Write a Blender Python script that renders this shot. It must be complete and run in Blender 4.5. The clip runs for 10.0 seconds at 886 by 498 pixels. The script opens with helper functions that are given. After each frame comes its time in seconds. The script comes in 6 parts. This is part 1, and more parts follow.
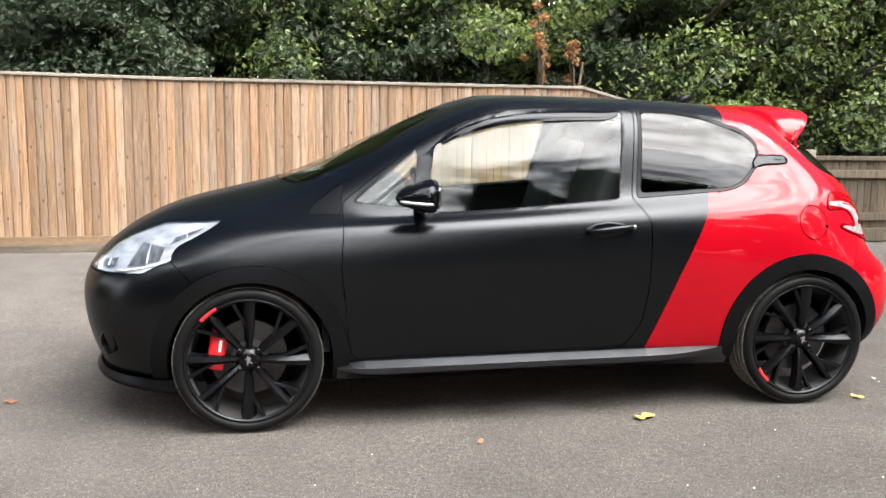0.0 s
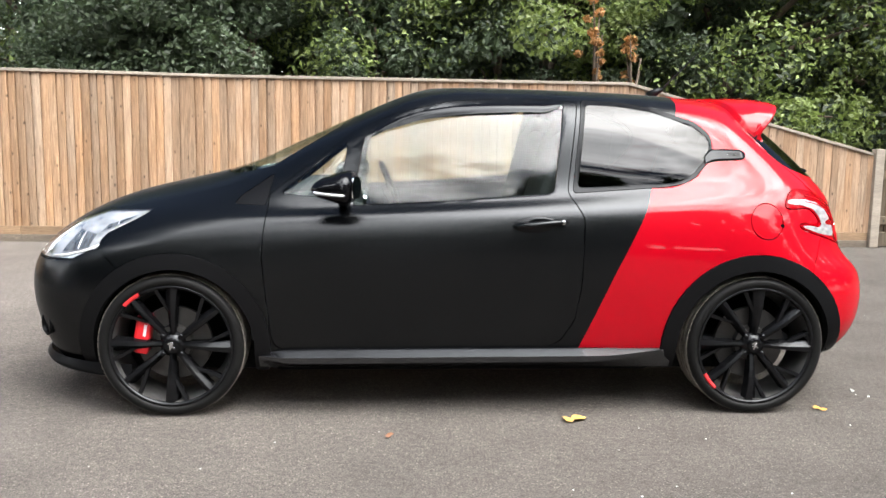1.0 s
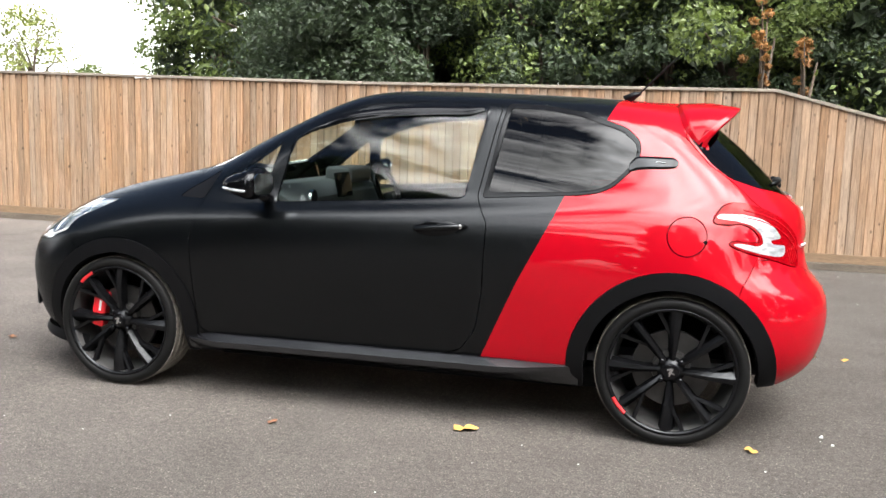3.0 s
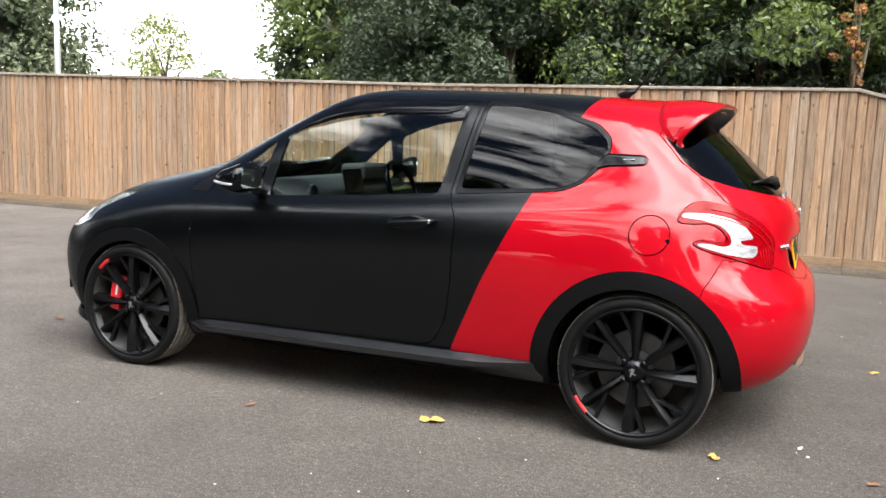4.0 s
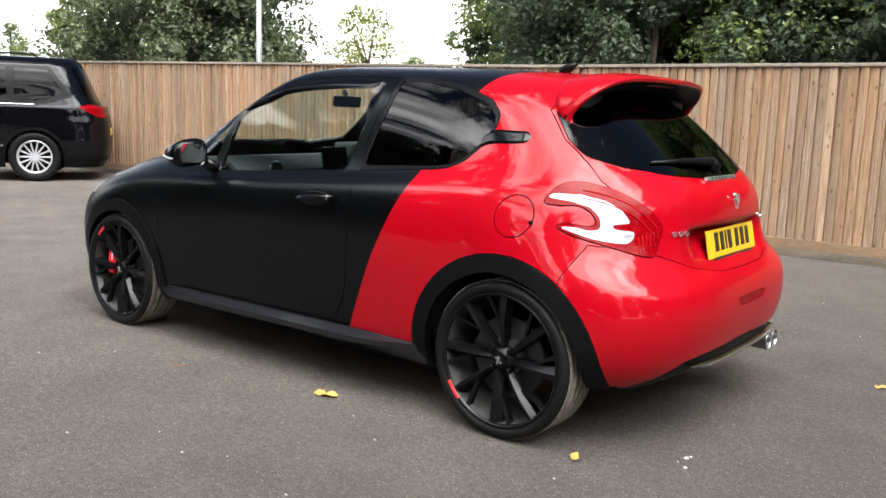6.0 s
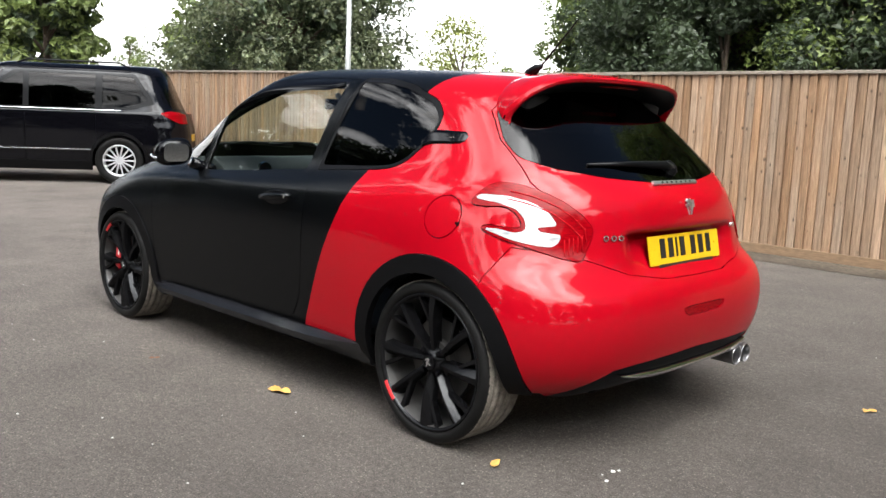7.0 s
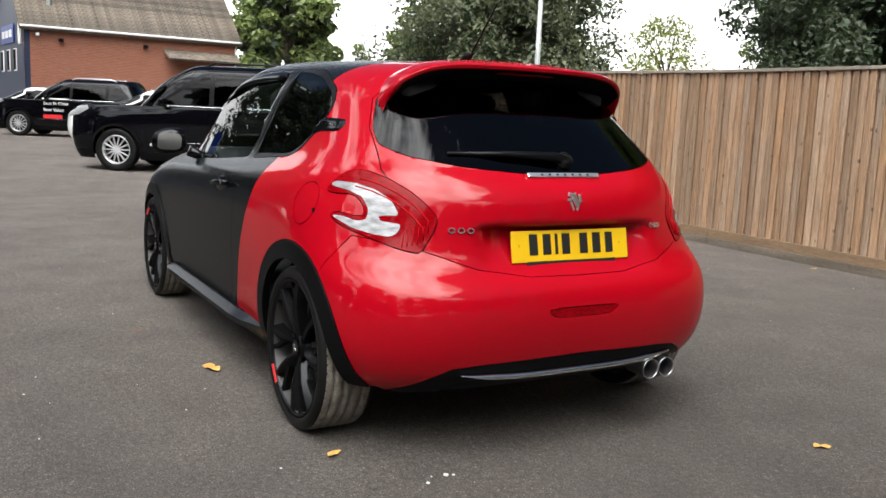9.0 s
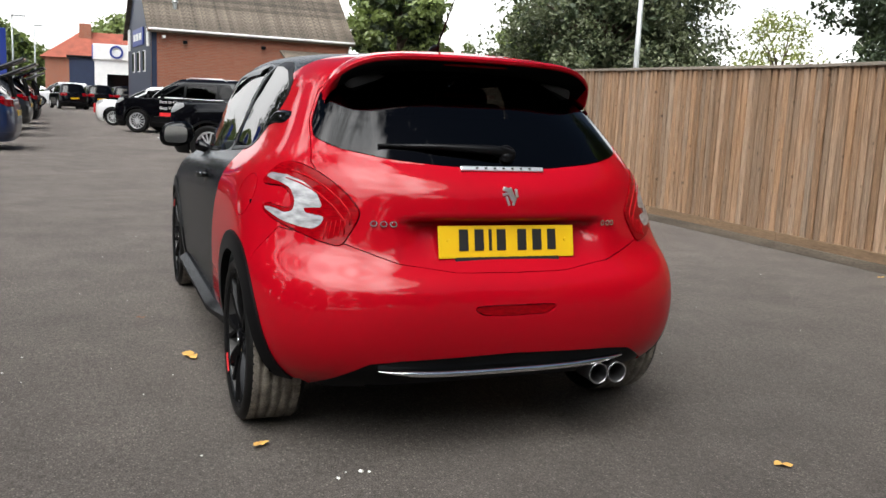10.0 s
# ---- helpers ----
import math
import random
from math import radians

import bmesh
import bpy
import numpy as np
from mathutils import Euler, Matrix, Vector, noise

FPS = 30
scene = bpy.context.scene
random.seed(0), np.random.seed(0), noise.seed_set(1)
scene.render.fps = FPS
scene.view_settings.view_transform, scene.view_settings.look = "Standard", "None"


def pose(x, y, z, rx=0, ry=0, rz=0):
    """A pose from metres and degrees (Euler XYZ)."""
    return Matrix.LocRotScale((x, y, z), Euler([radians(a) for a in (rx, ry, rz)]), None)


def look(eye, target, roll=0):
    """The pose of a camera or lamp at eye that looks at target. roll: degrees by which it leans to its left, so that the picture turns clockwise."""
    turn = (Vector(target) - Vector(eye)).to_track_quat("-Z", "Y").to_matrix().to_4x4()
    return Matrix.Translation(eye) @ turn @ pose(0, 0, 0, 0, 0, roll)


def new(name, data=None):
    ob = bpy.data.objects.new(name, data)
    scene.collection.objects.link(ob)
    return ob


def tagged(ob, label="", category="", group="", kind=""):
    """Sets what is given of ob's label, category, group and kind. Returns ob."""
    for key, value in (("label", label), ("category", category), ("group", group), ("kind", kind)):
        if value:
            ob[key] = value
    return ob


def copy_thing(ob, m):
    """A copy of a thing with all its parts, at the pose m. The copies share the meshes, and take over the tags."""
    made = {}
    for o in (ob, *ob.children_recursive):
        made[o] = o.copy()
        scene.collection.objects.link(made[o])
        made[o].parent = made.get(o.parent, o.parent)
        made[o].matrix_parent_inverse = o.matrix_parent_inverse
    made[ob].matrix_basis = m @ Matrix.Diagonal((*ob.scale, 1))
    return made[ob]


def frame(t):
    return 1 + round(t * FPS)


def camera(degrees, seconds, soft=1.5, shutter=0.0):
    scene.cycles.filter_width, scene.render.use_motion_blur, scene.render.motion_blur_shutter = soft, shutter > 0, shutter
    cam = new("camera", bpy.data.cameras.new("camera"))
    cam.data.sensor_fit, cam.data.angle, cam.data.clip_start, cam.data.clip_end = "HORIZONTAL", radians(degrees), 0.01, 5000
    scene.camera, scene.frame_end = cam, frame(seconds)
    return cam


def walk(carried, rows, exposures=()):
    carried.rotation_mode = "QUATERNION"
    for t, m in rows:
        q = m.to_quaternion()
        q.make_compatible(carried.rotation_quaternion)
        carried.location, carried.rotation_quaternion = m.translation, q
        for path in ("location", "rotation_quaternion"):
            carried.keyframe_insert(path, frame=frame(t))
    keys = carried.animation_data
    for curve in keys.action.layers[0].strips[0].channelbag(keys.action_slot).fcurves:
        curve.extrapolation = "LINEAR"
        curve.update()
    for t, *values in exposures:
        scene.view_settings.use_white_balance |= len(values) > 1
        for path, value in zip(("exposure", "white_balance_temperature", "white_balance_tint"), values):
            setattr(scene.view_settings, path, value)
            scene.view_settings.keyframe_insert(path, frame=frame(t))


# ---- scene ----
cam = camera(53.7, 10.0)
PATH = [
    (0, (-1.177, -4.442, 1.267), (-0.789, -2.499, 0.995), 0.7),
    (0.5, (-0.751, -4.469, 1.247), (-0.496, -2.504, 0.973), 0.7),
    (1, (-0.364, -4.521, 1.245), (-0.234, -2.545, 0.969), 0.9),
    (1.5, (0.037, -4.503, 1.233), (-0.017, -2.522, 0.96), 1.0),
    (2, (0.477, -4.444, 1.23), (0.252, -2.476, 0.957), 1.2),
    (2.5, (0.869, -4.465, 1.254), (0.497, -2.518, 0.985), 1.4),
    (2.7, (0.990, -4.443, 1.246), (0.579, -2.504, 0.979), 1.6),
    (3.8, (1.752, -4.305, 1.262), (1.046, -2.454, 0.987), 1.8),
    (4, (1.857, -4.259, 1.240), (1.097, -2.429, 0.970), 1.9),
    (4.5, (2.176, -4.072, 1.223), (1.277, -2.307, 0.944), 2.0),
    (5, (2.534, -3.965, 1.241), (1.503, -2.274, 0.962), 2.1),
    (5.5, (2.781, -3.757, 1.211), (1.66, -2.126, 0.925), 2.1),
    (5.7, (2.893, -3.642, 1.236), (1.739, -2.037, 0.934), 1.9),
    (6.8, (3.435, -3.184, 1.241), (2.073, -1.751, 0.938), 2.2),
    (7, (3.535, -3.06, 1.216), (2.14, -1.659, 0.918), 2.2),
    (7.5, (3.766, -2.8, 1.2), (2.284, -1.49, 0.9), 2.3),
    (8, (3.964, -2.559, 1.222), (2.379, -1.379, 0.918), 2.4),
    (8.5, (4.103, -2.233, 1.207), (2.447, -1.155, 0.898), 2.4),
    (9, (4.309, -1.952, 1.203), (2.592, -0.973, 0.896), 2.5),
    (9.5, (4.468, -1.659, 1.21), (2.684, -0.809, 0.898), 2.5),
    (10, (4.539, -1.336, 1.203), (2.707, -0.599, 0.884), 2.6),
]
EXPOSURE = [(0.0, 0.38), (1.2, 0.35), (2.0, 0.20), (2.5, 0.27), (4.0, 0.05), (5.5, -0.11), (7.0, -0.22), (9.0, -0.62), (10.0, -0.78)]
walk(cam, [(t, look(eye, target, roll)) for t, eye, target, roll in PATH], EXPOSURE)

from mathutils.kdtree import KDTree

# ---- world, sun, exposure ----
SUN_EL, SUN_AZ = 58.0, -22.0          # azimuth of the sun seen from the car, degrees from +x towards +y
world = bpy.data.worlds.new("sky")
scene.world = world
world.use_nodes = True
wn, wl = world.node_tree.nodes, world.node_tree.links
wn.clear()
w_out, w_bg = wn.new("ShaderNodeOutputWorld"), wn.new("ShaderNodeBackground")
sky = wn.new("ShaderNodeTexSky")
sky.sky_type, sky.sun_disc = "NISHITA", False
sky.sun_elevation, sky.sun_rotation = radians(SUN_EL), radians(90 - SUN_AZ)
sky.dust_density, sky.ozone_density = 1.5, 1.2
w_co, w_map = wn.new("ShaderNodeTexCoord"), wn.new("ShaderNodeMapping")
w_map.inputs["Scale"].default_value = (1.0, 1.0, 2.6)
w_noise = wn.new("ShaderNodeTexNoise")
w_noise.inputs["Scale"].default_value, w_noise.inputs["Detail"].default_value = 2.3, 12.0
w_noise.inputs["Roughness"].default_value, w_noise.inputs["Distortion"].default_value = 0.68, 0.35
w_ramp = wn.new("ShaderNodeValToRGB")
w_ramp.color_ramp.elements[0].position, w_ramp.color_ramp.elements[1].position = 0.53, 0.63
w_mix = wn.new("ShaderNodeMixRGB")
wl.new(w_co.outputs["Generated"], w_map.inputs["Vector"])
wl.new(w_map.outputs["Vector"], w_noise.inputs["Vector"])
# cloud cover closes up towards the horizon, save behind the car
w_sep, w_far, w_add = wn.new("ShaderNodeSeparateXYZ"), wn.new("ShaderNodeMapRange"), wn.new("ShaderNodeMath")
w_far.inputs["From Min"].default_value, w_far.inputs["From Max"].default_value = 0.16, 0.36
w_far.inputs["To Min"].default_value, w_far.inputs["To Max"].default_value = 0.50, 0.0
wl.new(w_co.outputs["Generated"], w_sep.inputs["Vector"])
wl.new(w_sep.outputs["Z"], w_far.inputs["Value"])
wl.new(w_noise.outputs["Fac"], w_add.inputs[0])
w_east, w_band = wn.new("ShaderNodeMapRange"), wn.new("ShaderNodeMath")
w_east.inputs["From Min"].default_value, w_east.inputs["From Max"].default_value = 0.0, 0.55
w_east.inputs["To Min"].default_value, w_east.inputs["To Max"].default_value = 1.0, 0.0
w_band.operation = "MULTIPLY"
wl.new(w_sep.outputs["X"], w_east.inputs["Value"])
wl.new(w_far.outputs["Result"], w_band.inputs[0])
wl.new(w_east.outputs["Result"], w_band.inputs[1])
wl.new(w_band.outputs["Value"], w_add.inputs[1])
# more cloud over the open side of the yard
w_side, w_add2 = wn.new("ShaderNodeMapRange"), wn.new("ShaderNodeMath")
w_side.inputs["From Min"].default_value, w_side.inputs["From Max"].default_value = -0.65, 0.0
w_side.inputs["To Min"].default_value, w_side.inputs["To Max"].default_value = 0.085, 0.0
wl.new(w_sep.outputs["Y"], w_side.inputs["Value"])
wl.new(w_add.outputs["Value"], w_add2.inputs[0])
wl.new(w_side.outputs["Result"], w_add2.inputs[1])
w_open, w_add3 = wn.new("ShaderNodeMapRange"), wn.new("ShaderNodeMath")
w_open.inputs["From Min"].default_value, w_open.inputs["From Max"].default_value = -0.75, -0.35
w_open.inputs["To Min"].default_value, w_open.inputs["To Max"].default_value = -0.12, 0.0
wl.new(w_sep.outputs["X"], w_open.inputs["Value"])
wl.new(w_add2.outputs["Value"], w_add3.inputs[0])
wl.new(w_open.outputs["Result"], w_add3.inputs[1])
# clearer sky over the tree belt
w_belt, w_add5 = wn.new("ShaderNodeMapRange"), wn.new("ShaderNodeMath")
w_belt.inputs["From Min"].default_value, w_belt.inputs["From Max"].default_value = 0.0, 0.38
w_belt.inputs["To Min"].default_value, w_belt.inputs["To Max"].default_value = 0.0, -0.22
wl.new(w_sep.outputs["Y"], w_belt.inputs["Value"])
wl.new(w_add3.outputs["Value"], w_add5.inputs[0])
wl.new(w_belt.outputs["Result"], w_add5.inputs[1])
# broken cloud, brightest about the sun
w_dot, w_glow, w_add4, w_lit = wn.new("ShaderNodeVectorMath"), wn.new("ShaderNodeMapRange"), wn.new("ShaderNodeMath"), wn.new("ShaderNodeVectorMath")
w_dot.operation, w_lit.operation, w_add4.operation = "DOT_PRODUCT", "SCALE", "MULTIPLY_ADD"
w_dot.inputs[1].default_value = (math.cos(radians(SUN_EL)) * math.cos(radians(SUN_AZ)), math.cos(radians(SUN_EL)) * math.sin(radians(SUN_AZ)), math.sin(radians(SUN_EL)))
w_glow.inputs["From Min"].default_value, w_glow.inputs["From Max"].default_value = 0.78, 0.98
w_glow.inputs["To Min"].default_value, w_glow.inputs["To Max"].default_value = 1.0, 1.9
wl.new(w_co.outputs["Generated"], w_dot.inputs[0])
wl.new(w_dot.outputs["Value"], w_glow.inputs["Value"])
w_lit.inputs[0].default_value = (66.0, 66.2, 66.4)
# overcast light: brightest overhead, less than half of that along the horizon
w_zen = wn.new("ShaderNodeMapRange")
w_zen.inputs["From Min"].default_value, w_zen.inputs["From Max"].default_value = 0.05, 0.75
w_zen.inputs["To Min"].default_value, w_zen.inputs["To Max"].default_value = 0.42, 1.15
wl.new(w_sep.outputs["Z"], w_zen.inputs["Value"])
w_top = wn.new("ShaderNodeMath")
w_top.operation = "MULTIPLY"
# folds of light and shade within the cloud
w_fold, w_fr, w_mul = wn.new("ShaderNodeTexNoise"), wn.new("ShaderNodeMapRange"), wn.new("ShaderNodeMath")
w_fold.inputs["Scale"].default_value, w_fold.inputs["Detail"].default_value = 3.6, 10.0
w_fold.inputs["Roughness"].default_value, w_fold.inputs["Distortion"].default_value = 0.60, 0.5
w_fr.inputs["From Min"].default_value, w_fr.inputs["From Max"].default_value = 0.38, 0.60
w_fr.inputs["To Min"].default_value, w_fr.inputs["To Max"].default_value = 0.50, 1.45
w_mul.operation = "MULTIPLY"
wl.new(w_map.outputs["Vector"], w_fold.inputs["Vector"])
wl.new(w_fold.outputs["Fac"], w_fr.inputs["Value"])
w_high, w_less, w_soft = wn.new("ShaderNodeMapRange"), wn.new("ShaderNodeMath"), wn.new("ShaderNodeMath")
w_high.inputs["From Min"].default_value, w_high.inputs["From Max"].default_value = 0.25, 0.55
w_less.operation, w_less.inputs[1].default_value = "SUBTRACT", 1.0
w_soft.operation, w_soft.inputs[2].default_value = "MULTIPLY_ADD", 1.0
wl.new(w_sep.outputs["Z"], w_high.inputs["Value"])
wl.new(w_fr.outputs["Result"], w_less.inputs[0])
wl.new(w_less.outputs["Value"], w_soft.inputs[0])
wl.new(w_high.outputs["Result"], w_soft.inputs[1])
wl.new(w_soft.outputs["Value"], w_mul.inputs[0])
wl.new(w_glow.outputs["Result"], w_mul.inputs[1])
wl.new(w_mul.outputs["Value"], w_top.inputs[0])
wl.new(w_zen.outputs["Result"], w_top.inputs[1])
wl.new(w_top.outputs["Value"], w_lit.inputs["Scale"])
wl.new(w_lit.outputs["Vector"], w_mix.inputs["Color2"])
w_add4.inputs[1].default_value = 0.10
wl.new(w_glow.outputs["Result"], w_add4.inputs[0])
w_less2 = wn.new("ShaderNodeMath")
w_less2.operation, w_less2.inputs[1].default_value = "SUBTRACT", 0.05
wl.new(w_add5.outputs["Value"], w_less2.inputs[0])
wl.new(w_less2.outputs["Value"], w_add4.inputs[2])
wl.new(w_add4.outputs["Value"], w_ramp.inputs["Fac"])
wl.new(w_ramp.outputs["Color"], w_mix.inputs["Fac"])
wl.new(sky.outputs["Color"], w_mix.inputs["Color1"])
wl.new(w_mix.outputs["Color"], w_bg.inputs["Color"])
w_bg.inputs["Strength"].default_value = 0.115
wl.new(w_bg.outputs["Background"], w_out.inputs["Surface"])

sun_data = bpy.data.lights.new("sun", "SUN")
sun_data.energy, sun_data.angle, sun_data.color = 2.8, radians(46.0), (1.0, 0.94, 0.86)
sun = new("sun", sun_data)
sun.matrix_world = look((math.cos(radians(SUN_EL)) * math.cos(radians(SUN_AZ)) * 30,
                         math.cos(radians(SUN_EL)) * math.sin(radians(SUN_AZ)) * 30,
                         math.sin(radians(SUN_EL)) * 30), (0, 0, 0))


# ---- materials ----
def make_mat(name, colour, rough=0.5, metal=0.0, vary=0.0, vary_scale=3.0, grain=0.0, grain_scale=60.0, bump=0.0,
             bump_scale=80.0, coat=0.0, stretch=(1, 1, 1), spec=0.5, per_object=0.0, space="Object"):
    m = bpy.data.materials.new(name)
    m.use_nodes = True
    nt = m.node_tree
    b = nt.nodes["Principled BSDF"]
    b.inputs["Base Color"].default_value = (*colour, 1)
    b.inputs["Roughness"].default_value, b.inputs["Metallic"].default_value = rough, metal
    b.inputs["Coat Weight"].default_value, b.inputs["Coat Roughness"].default_value = coat, 0.02
    b.inputs["Specular IOR Level"].default_value = spec
    co, mp = nt.nodes.new("ShaderNodeTexCoord"), nt.nodes.new("ShaderNodeMapping")
    mp.inputs["Scale"].default_value = stretch
    nt.links.new(co.outputs[space], mp.inputs["Vector"])
    shade = None

    def noise_node(scale, detail):
        n = nt.nodes.new("ShaderNodeTexNoise")
        n.inputs["Scale"].default_value, n.inputs["Detail"].default_value = scale, detail
        nt.links.new(mp.outputs["Vector"], n.inputs["Vector"])
        return n

    for amount, scale, detail in ((vary, vary_scale, 5.0), (grain, grain_scale, 3.0)):
        if amount:
            r = nt.nodes.new("ShaderNodeMapRange")
            r.inputs["From Min"].default_value, r.inputs["From Max"].default_value = 0.3, 0.7
            r.inputs["To Min"].default_value, r.inputs["To Max"].default_value = 1 - amount, 1 + amount
            nt.links.new(noise_node(scale, detail).outputs["Fac"], r.inputs["Value"])
            shade = join_factor(nt, shade, r.outputs["Result"])
    if per_object:
        info, r = nt.nodes.new("ShaderNodeObjectInfo"), nt.nodes.new("ShaderNodeMapRange")
        r.inputs["To Min"].default_value, r.inputs["To Max"].default_value = 1 - per_object, 1 + per_object
        nt.links.new(info.outputs["Random"], r.inputs["Value"])
        shade = join_factor(nt, shade, r.outputs["Result"])
    if shade:
        mul = nt.nodes.new("ShaderNodeVectorMath")
        mul.operation = "SCALE"
        mul.inputs[0].default_value = colour
        nt.links.new(shade, mul.inputs["Scale"])
        nt.links.new(mul.outputs["Vector"], b.inputs["Base Color"])
    if bump:
        bp = nt.nodes.new("ShaderNodeBump")
        bp.inputs["Strength"].default_value, bp.inputs["Distance"].default_value = bump, 0.01
        nt.links.new(noise_node(bump_scale, 4.0).outputs["Fac"], bp.inputs["Height"])
        nt.links.new(bp.outputs["Normal"], b.inputs["Normal"])
    return m


def join_factor(nt, a, b):
    if a is None:
        return b
    m = nt.nodes.new("ShaderNodeMath")
    m.operation = "MULTIPLY"
    nt.links.new(a, m.inputs[0])
    nt.links.new(b, m.inputs[1])
    return m.outputs[0]


def sheen(nt, f0, f90):
    """Share of light mirrored: f0 seen straight on, rising to f90 at a glancing angle."""
    lw, pw, ma = nt.nodes.new("ShaderNodeLayerWeight"), nt.nodes.new("ShaderNodeMath"), nt.nodes.new("ShaderNodeMath")
    lw.inputs["Blend"].default_value = 0.5
    pw.operation, ma.operation = "POWER", "MULTIPLY_ADD"
    pw.inputs[1].default_value = 5.0
    ma.inputs[1].default_value, ma.inputs[2].default_value = f90 - f0, f0
    nt.links.new(lw.outputs["Facing"], pw.inputs[0])
    nt.links.new(pw.outputs[0], ma.inputs[0])
    return ma.outputs[0]


def satin_mat(name, colour, rough, f0, f90, vary=0.1, vary_scale=400.0):
    """Dark satin surface: a matt base under a soft gloss that stays low at glancing angles."""
    m = make_mat(name, colour, 0.8, grain=vary, grain_scale=vary_scale, spec=0.0)
    nt = m.node_tree
    b, out = nt.nodes["Principled BSDF"], nt.nodes["Material Output"]
    gl, mix = nt.nodes.new("ShaderNodeBsdfGlossy"), nt.nodes.new("ShaderNodeMixShader")
    gl.inputs["Roughness"].default_value = rough
    gl.inputs["Color"].default_value = (0.94, 0.97, 1.0, 1)
    nt.links.new(sheen(nt, f0, f90), mix.inputs["Fac"])
    nt.links.new(b.outputs["BSDF"], mix.inputs[1])
    nt.links.new(gl.outputs["BSDF"], mix.inputs[2])
    nt.links.new(mix.outputs["Shader"], out.inputs["Surface"])
    return m


def glass_mat(name, tint, gloss=1.0):
    """Thin pane: tinted see-through, with a mirror reflection by Fresnel."""
    m = bpy.data.materials.new(name)
    m.use_nodes = True
    nt = m.node_tree
    nt.nodes.clear()
    out, mix = nt.nodes.new("ShaderNodeOutputMaterial"), nt.nodes.new("ShaderNodeMixShader")
    tr, gl = nt.nodes.new("ShaderNodeBsdfTransparent"), nt.nodes.new("ShaderNodeBsdfGlossy")
    tr.inputs["Color"].default_value = (*tint, 1)
    gl.inputs["Roughness"].default_value = 0.0
    nt.links.new(sheen(nt, 0.085 * gloss, 0.80), mix.inputs["Fac"])
    nt.links.new(tr.outputs["BSDF"], mix.inputs[1])
    nt.links.new(gl.outputs["BSDF"], mix.inputs[2])
    nt.links.new(mix.outputs["Shader"], out.inputs["Surface"])
    return m


M_BLACK = satin_mat("satin_black_paint", (0.0004, 0.0006, 0.0009), 0.26, 0.031, 0.42, 0.12, 900)
M_RED = make_mat("gloss_red_paint", (0.31, 0.0006, 0.0065), 0.5, coat=0.57, spec=0.03, vary=0.03, vary_scale=2.0)
M_TRIM = satin_mat("black_plastic", (0.0032, 0.0032, 0.0036), 0.34, 0.014, 0.20, 0.15, 500)
M_GLOSSB = satin_mat("gloss_black", (0.0020, 0.0020, 0.0025), 0.08, 0.020, 0.42, 0.05, 40)
M_SKIRT = satin_mat("satin_skirt", (0.005, 0.005, 0.006), 0.22, 0.075, 0.14)
M_RUBBER = make_mat("tyre_rubber", (0.0055, 0.0055, 0.0055), 0.50, vary=0.25, vary_scale=9, grain=0.2, grain_scale=180, bump=0.05, bump_scale=220, spec=0.15)
M_TREAD = make_mat("dusty_tread_rubber", (0.150, 0.134, 0.112), 0.85, vary=0.4, vary_scale=25, grain=0.3, grain_scale=200, bump=0.3, bump_scale=150)
M_BARREL = make_mat("grey_wheel_barrel", (0.045, 0.044, 0.043), 0.5, metal=0.3, vary=0.3, vary_scale=9)
M_RIM = satin_mat("satin_black_alloy", (0.0035, 0.0035, 0.004), 0.27, 0.022, 0.14, 0.1, 60)
M_CHROME = make_mat("chrome", (0.70, 0.71, 0.73), 0.16, metal=1.0, vary=0.05)
M_PIPE = make_mat("brushed_exhaust_steel", (0.36, 0.36, 0.37), 0.36, metal=1.0, vary=0.1, vary_scale=30)
M_MIRROR = make_mat("mirror_silver", (0.72, 0.75, 0.75), 0.03, metal=1.0, vary=0.03)
M_STEEL = make_mat("brake_disc_steel", (0.060, 0.058, 0.056), 0.40, metal=0.6, vary=0.2, vary_scale=20)
M_CALIPER = make_mat("red_caliper", (0.62, 0.012, 0.02), 0.35, vary=0.06)
M_ACCENT = make_mat("red_accent", (0.55, 0.02, 0.025), 0.45, vary=0.06)
M_WHITE = make_mat("white_paint", (0.78, 0.78, 0.77), 0.35, vary=0.04)
M_YELLOW = make_mat("yellow_plate", (0.62, 0.385, 0.008), 0.30, vary=0.03)
M_INK = make_mat("plate_black", (0.012, 0.012, 0.012), 0.4, vary=0.05)
M_DARK = make_mat("dark_cabin_trim", (0.036, 0.038, 0.042), 0.65, vary=0.15, vary_scale=6, grain=0.15, grain_scale=300)
M_SEAT = make_mat("dark_seat_cloth", (0.028, 0.028, 0.030), 0.85, vary=0.2, vary_scale=12, grain=0.25, grain_scale=400)
M_LINER = make_mat("grey_headlining", (0.10, 0.10, 0.10), 0.9, vary=0.06)
M_UNDER = make_mat("underbody_black", (0.004, 0.004, 0.004), 0.9, vary=0.2, spec=0.06)
M_GLASS = glass_mat("clear_car_glass", (0.80, 0.88, 0.84), 0.66)
M_TINT = glass_mat("privacy_car_glass", (0.040, 0.045, 0.052), 0.43)
M_DARKGLASS = glass_mat("dark_suv_glass", (0.030, 0.035, 0.040), 0.22)
M_EMBLEM = make_mat("satin_chrome_emblem", (0.78, 0.79, 0.80), 0.36, metal=1.0, vary=0.06)
M_LENS = glass_mat("clear_lens", (0.95, 0.96, 0.97), 0.8)
M_REDLENS = make_mat("red_lamp_lens", (0.19, 0.0005, 0.003), 0.20, coat=0.22, spec=0.02, vary=0.35, vary_scale=40, stretch=(1, 1, 6))
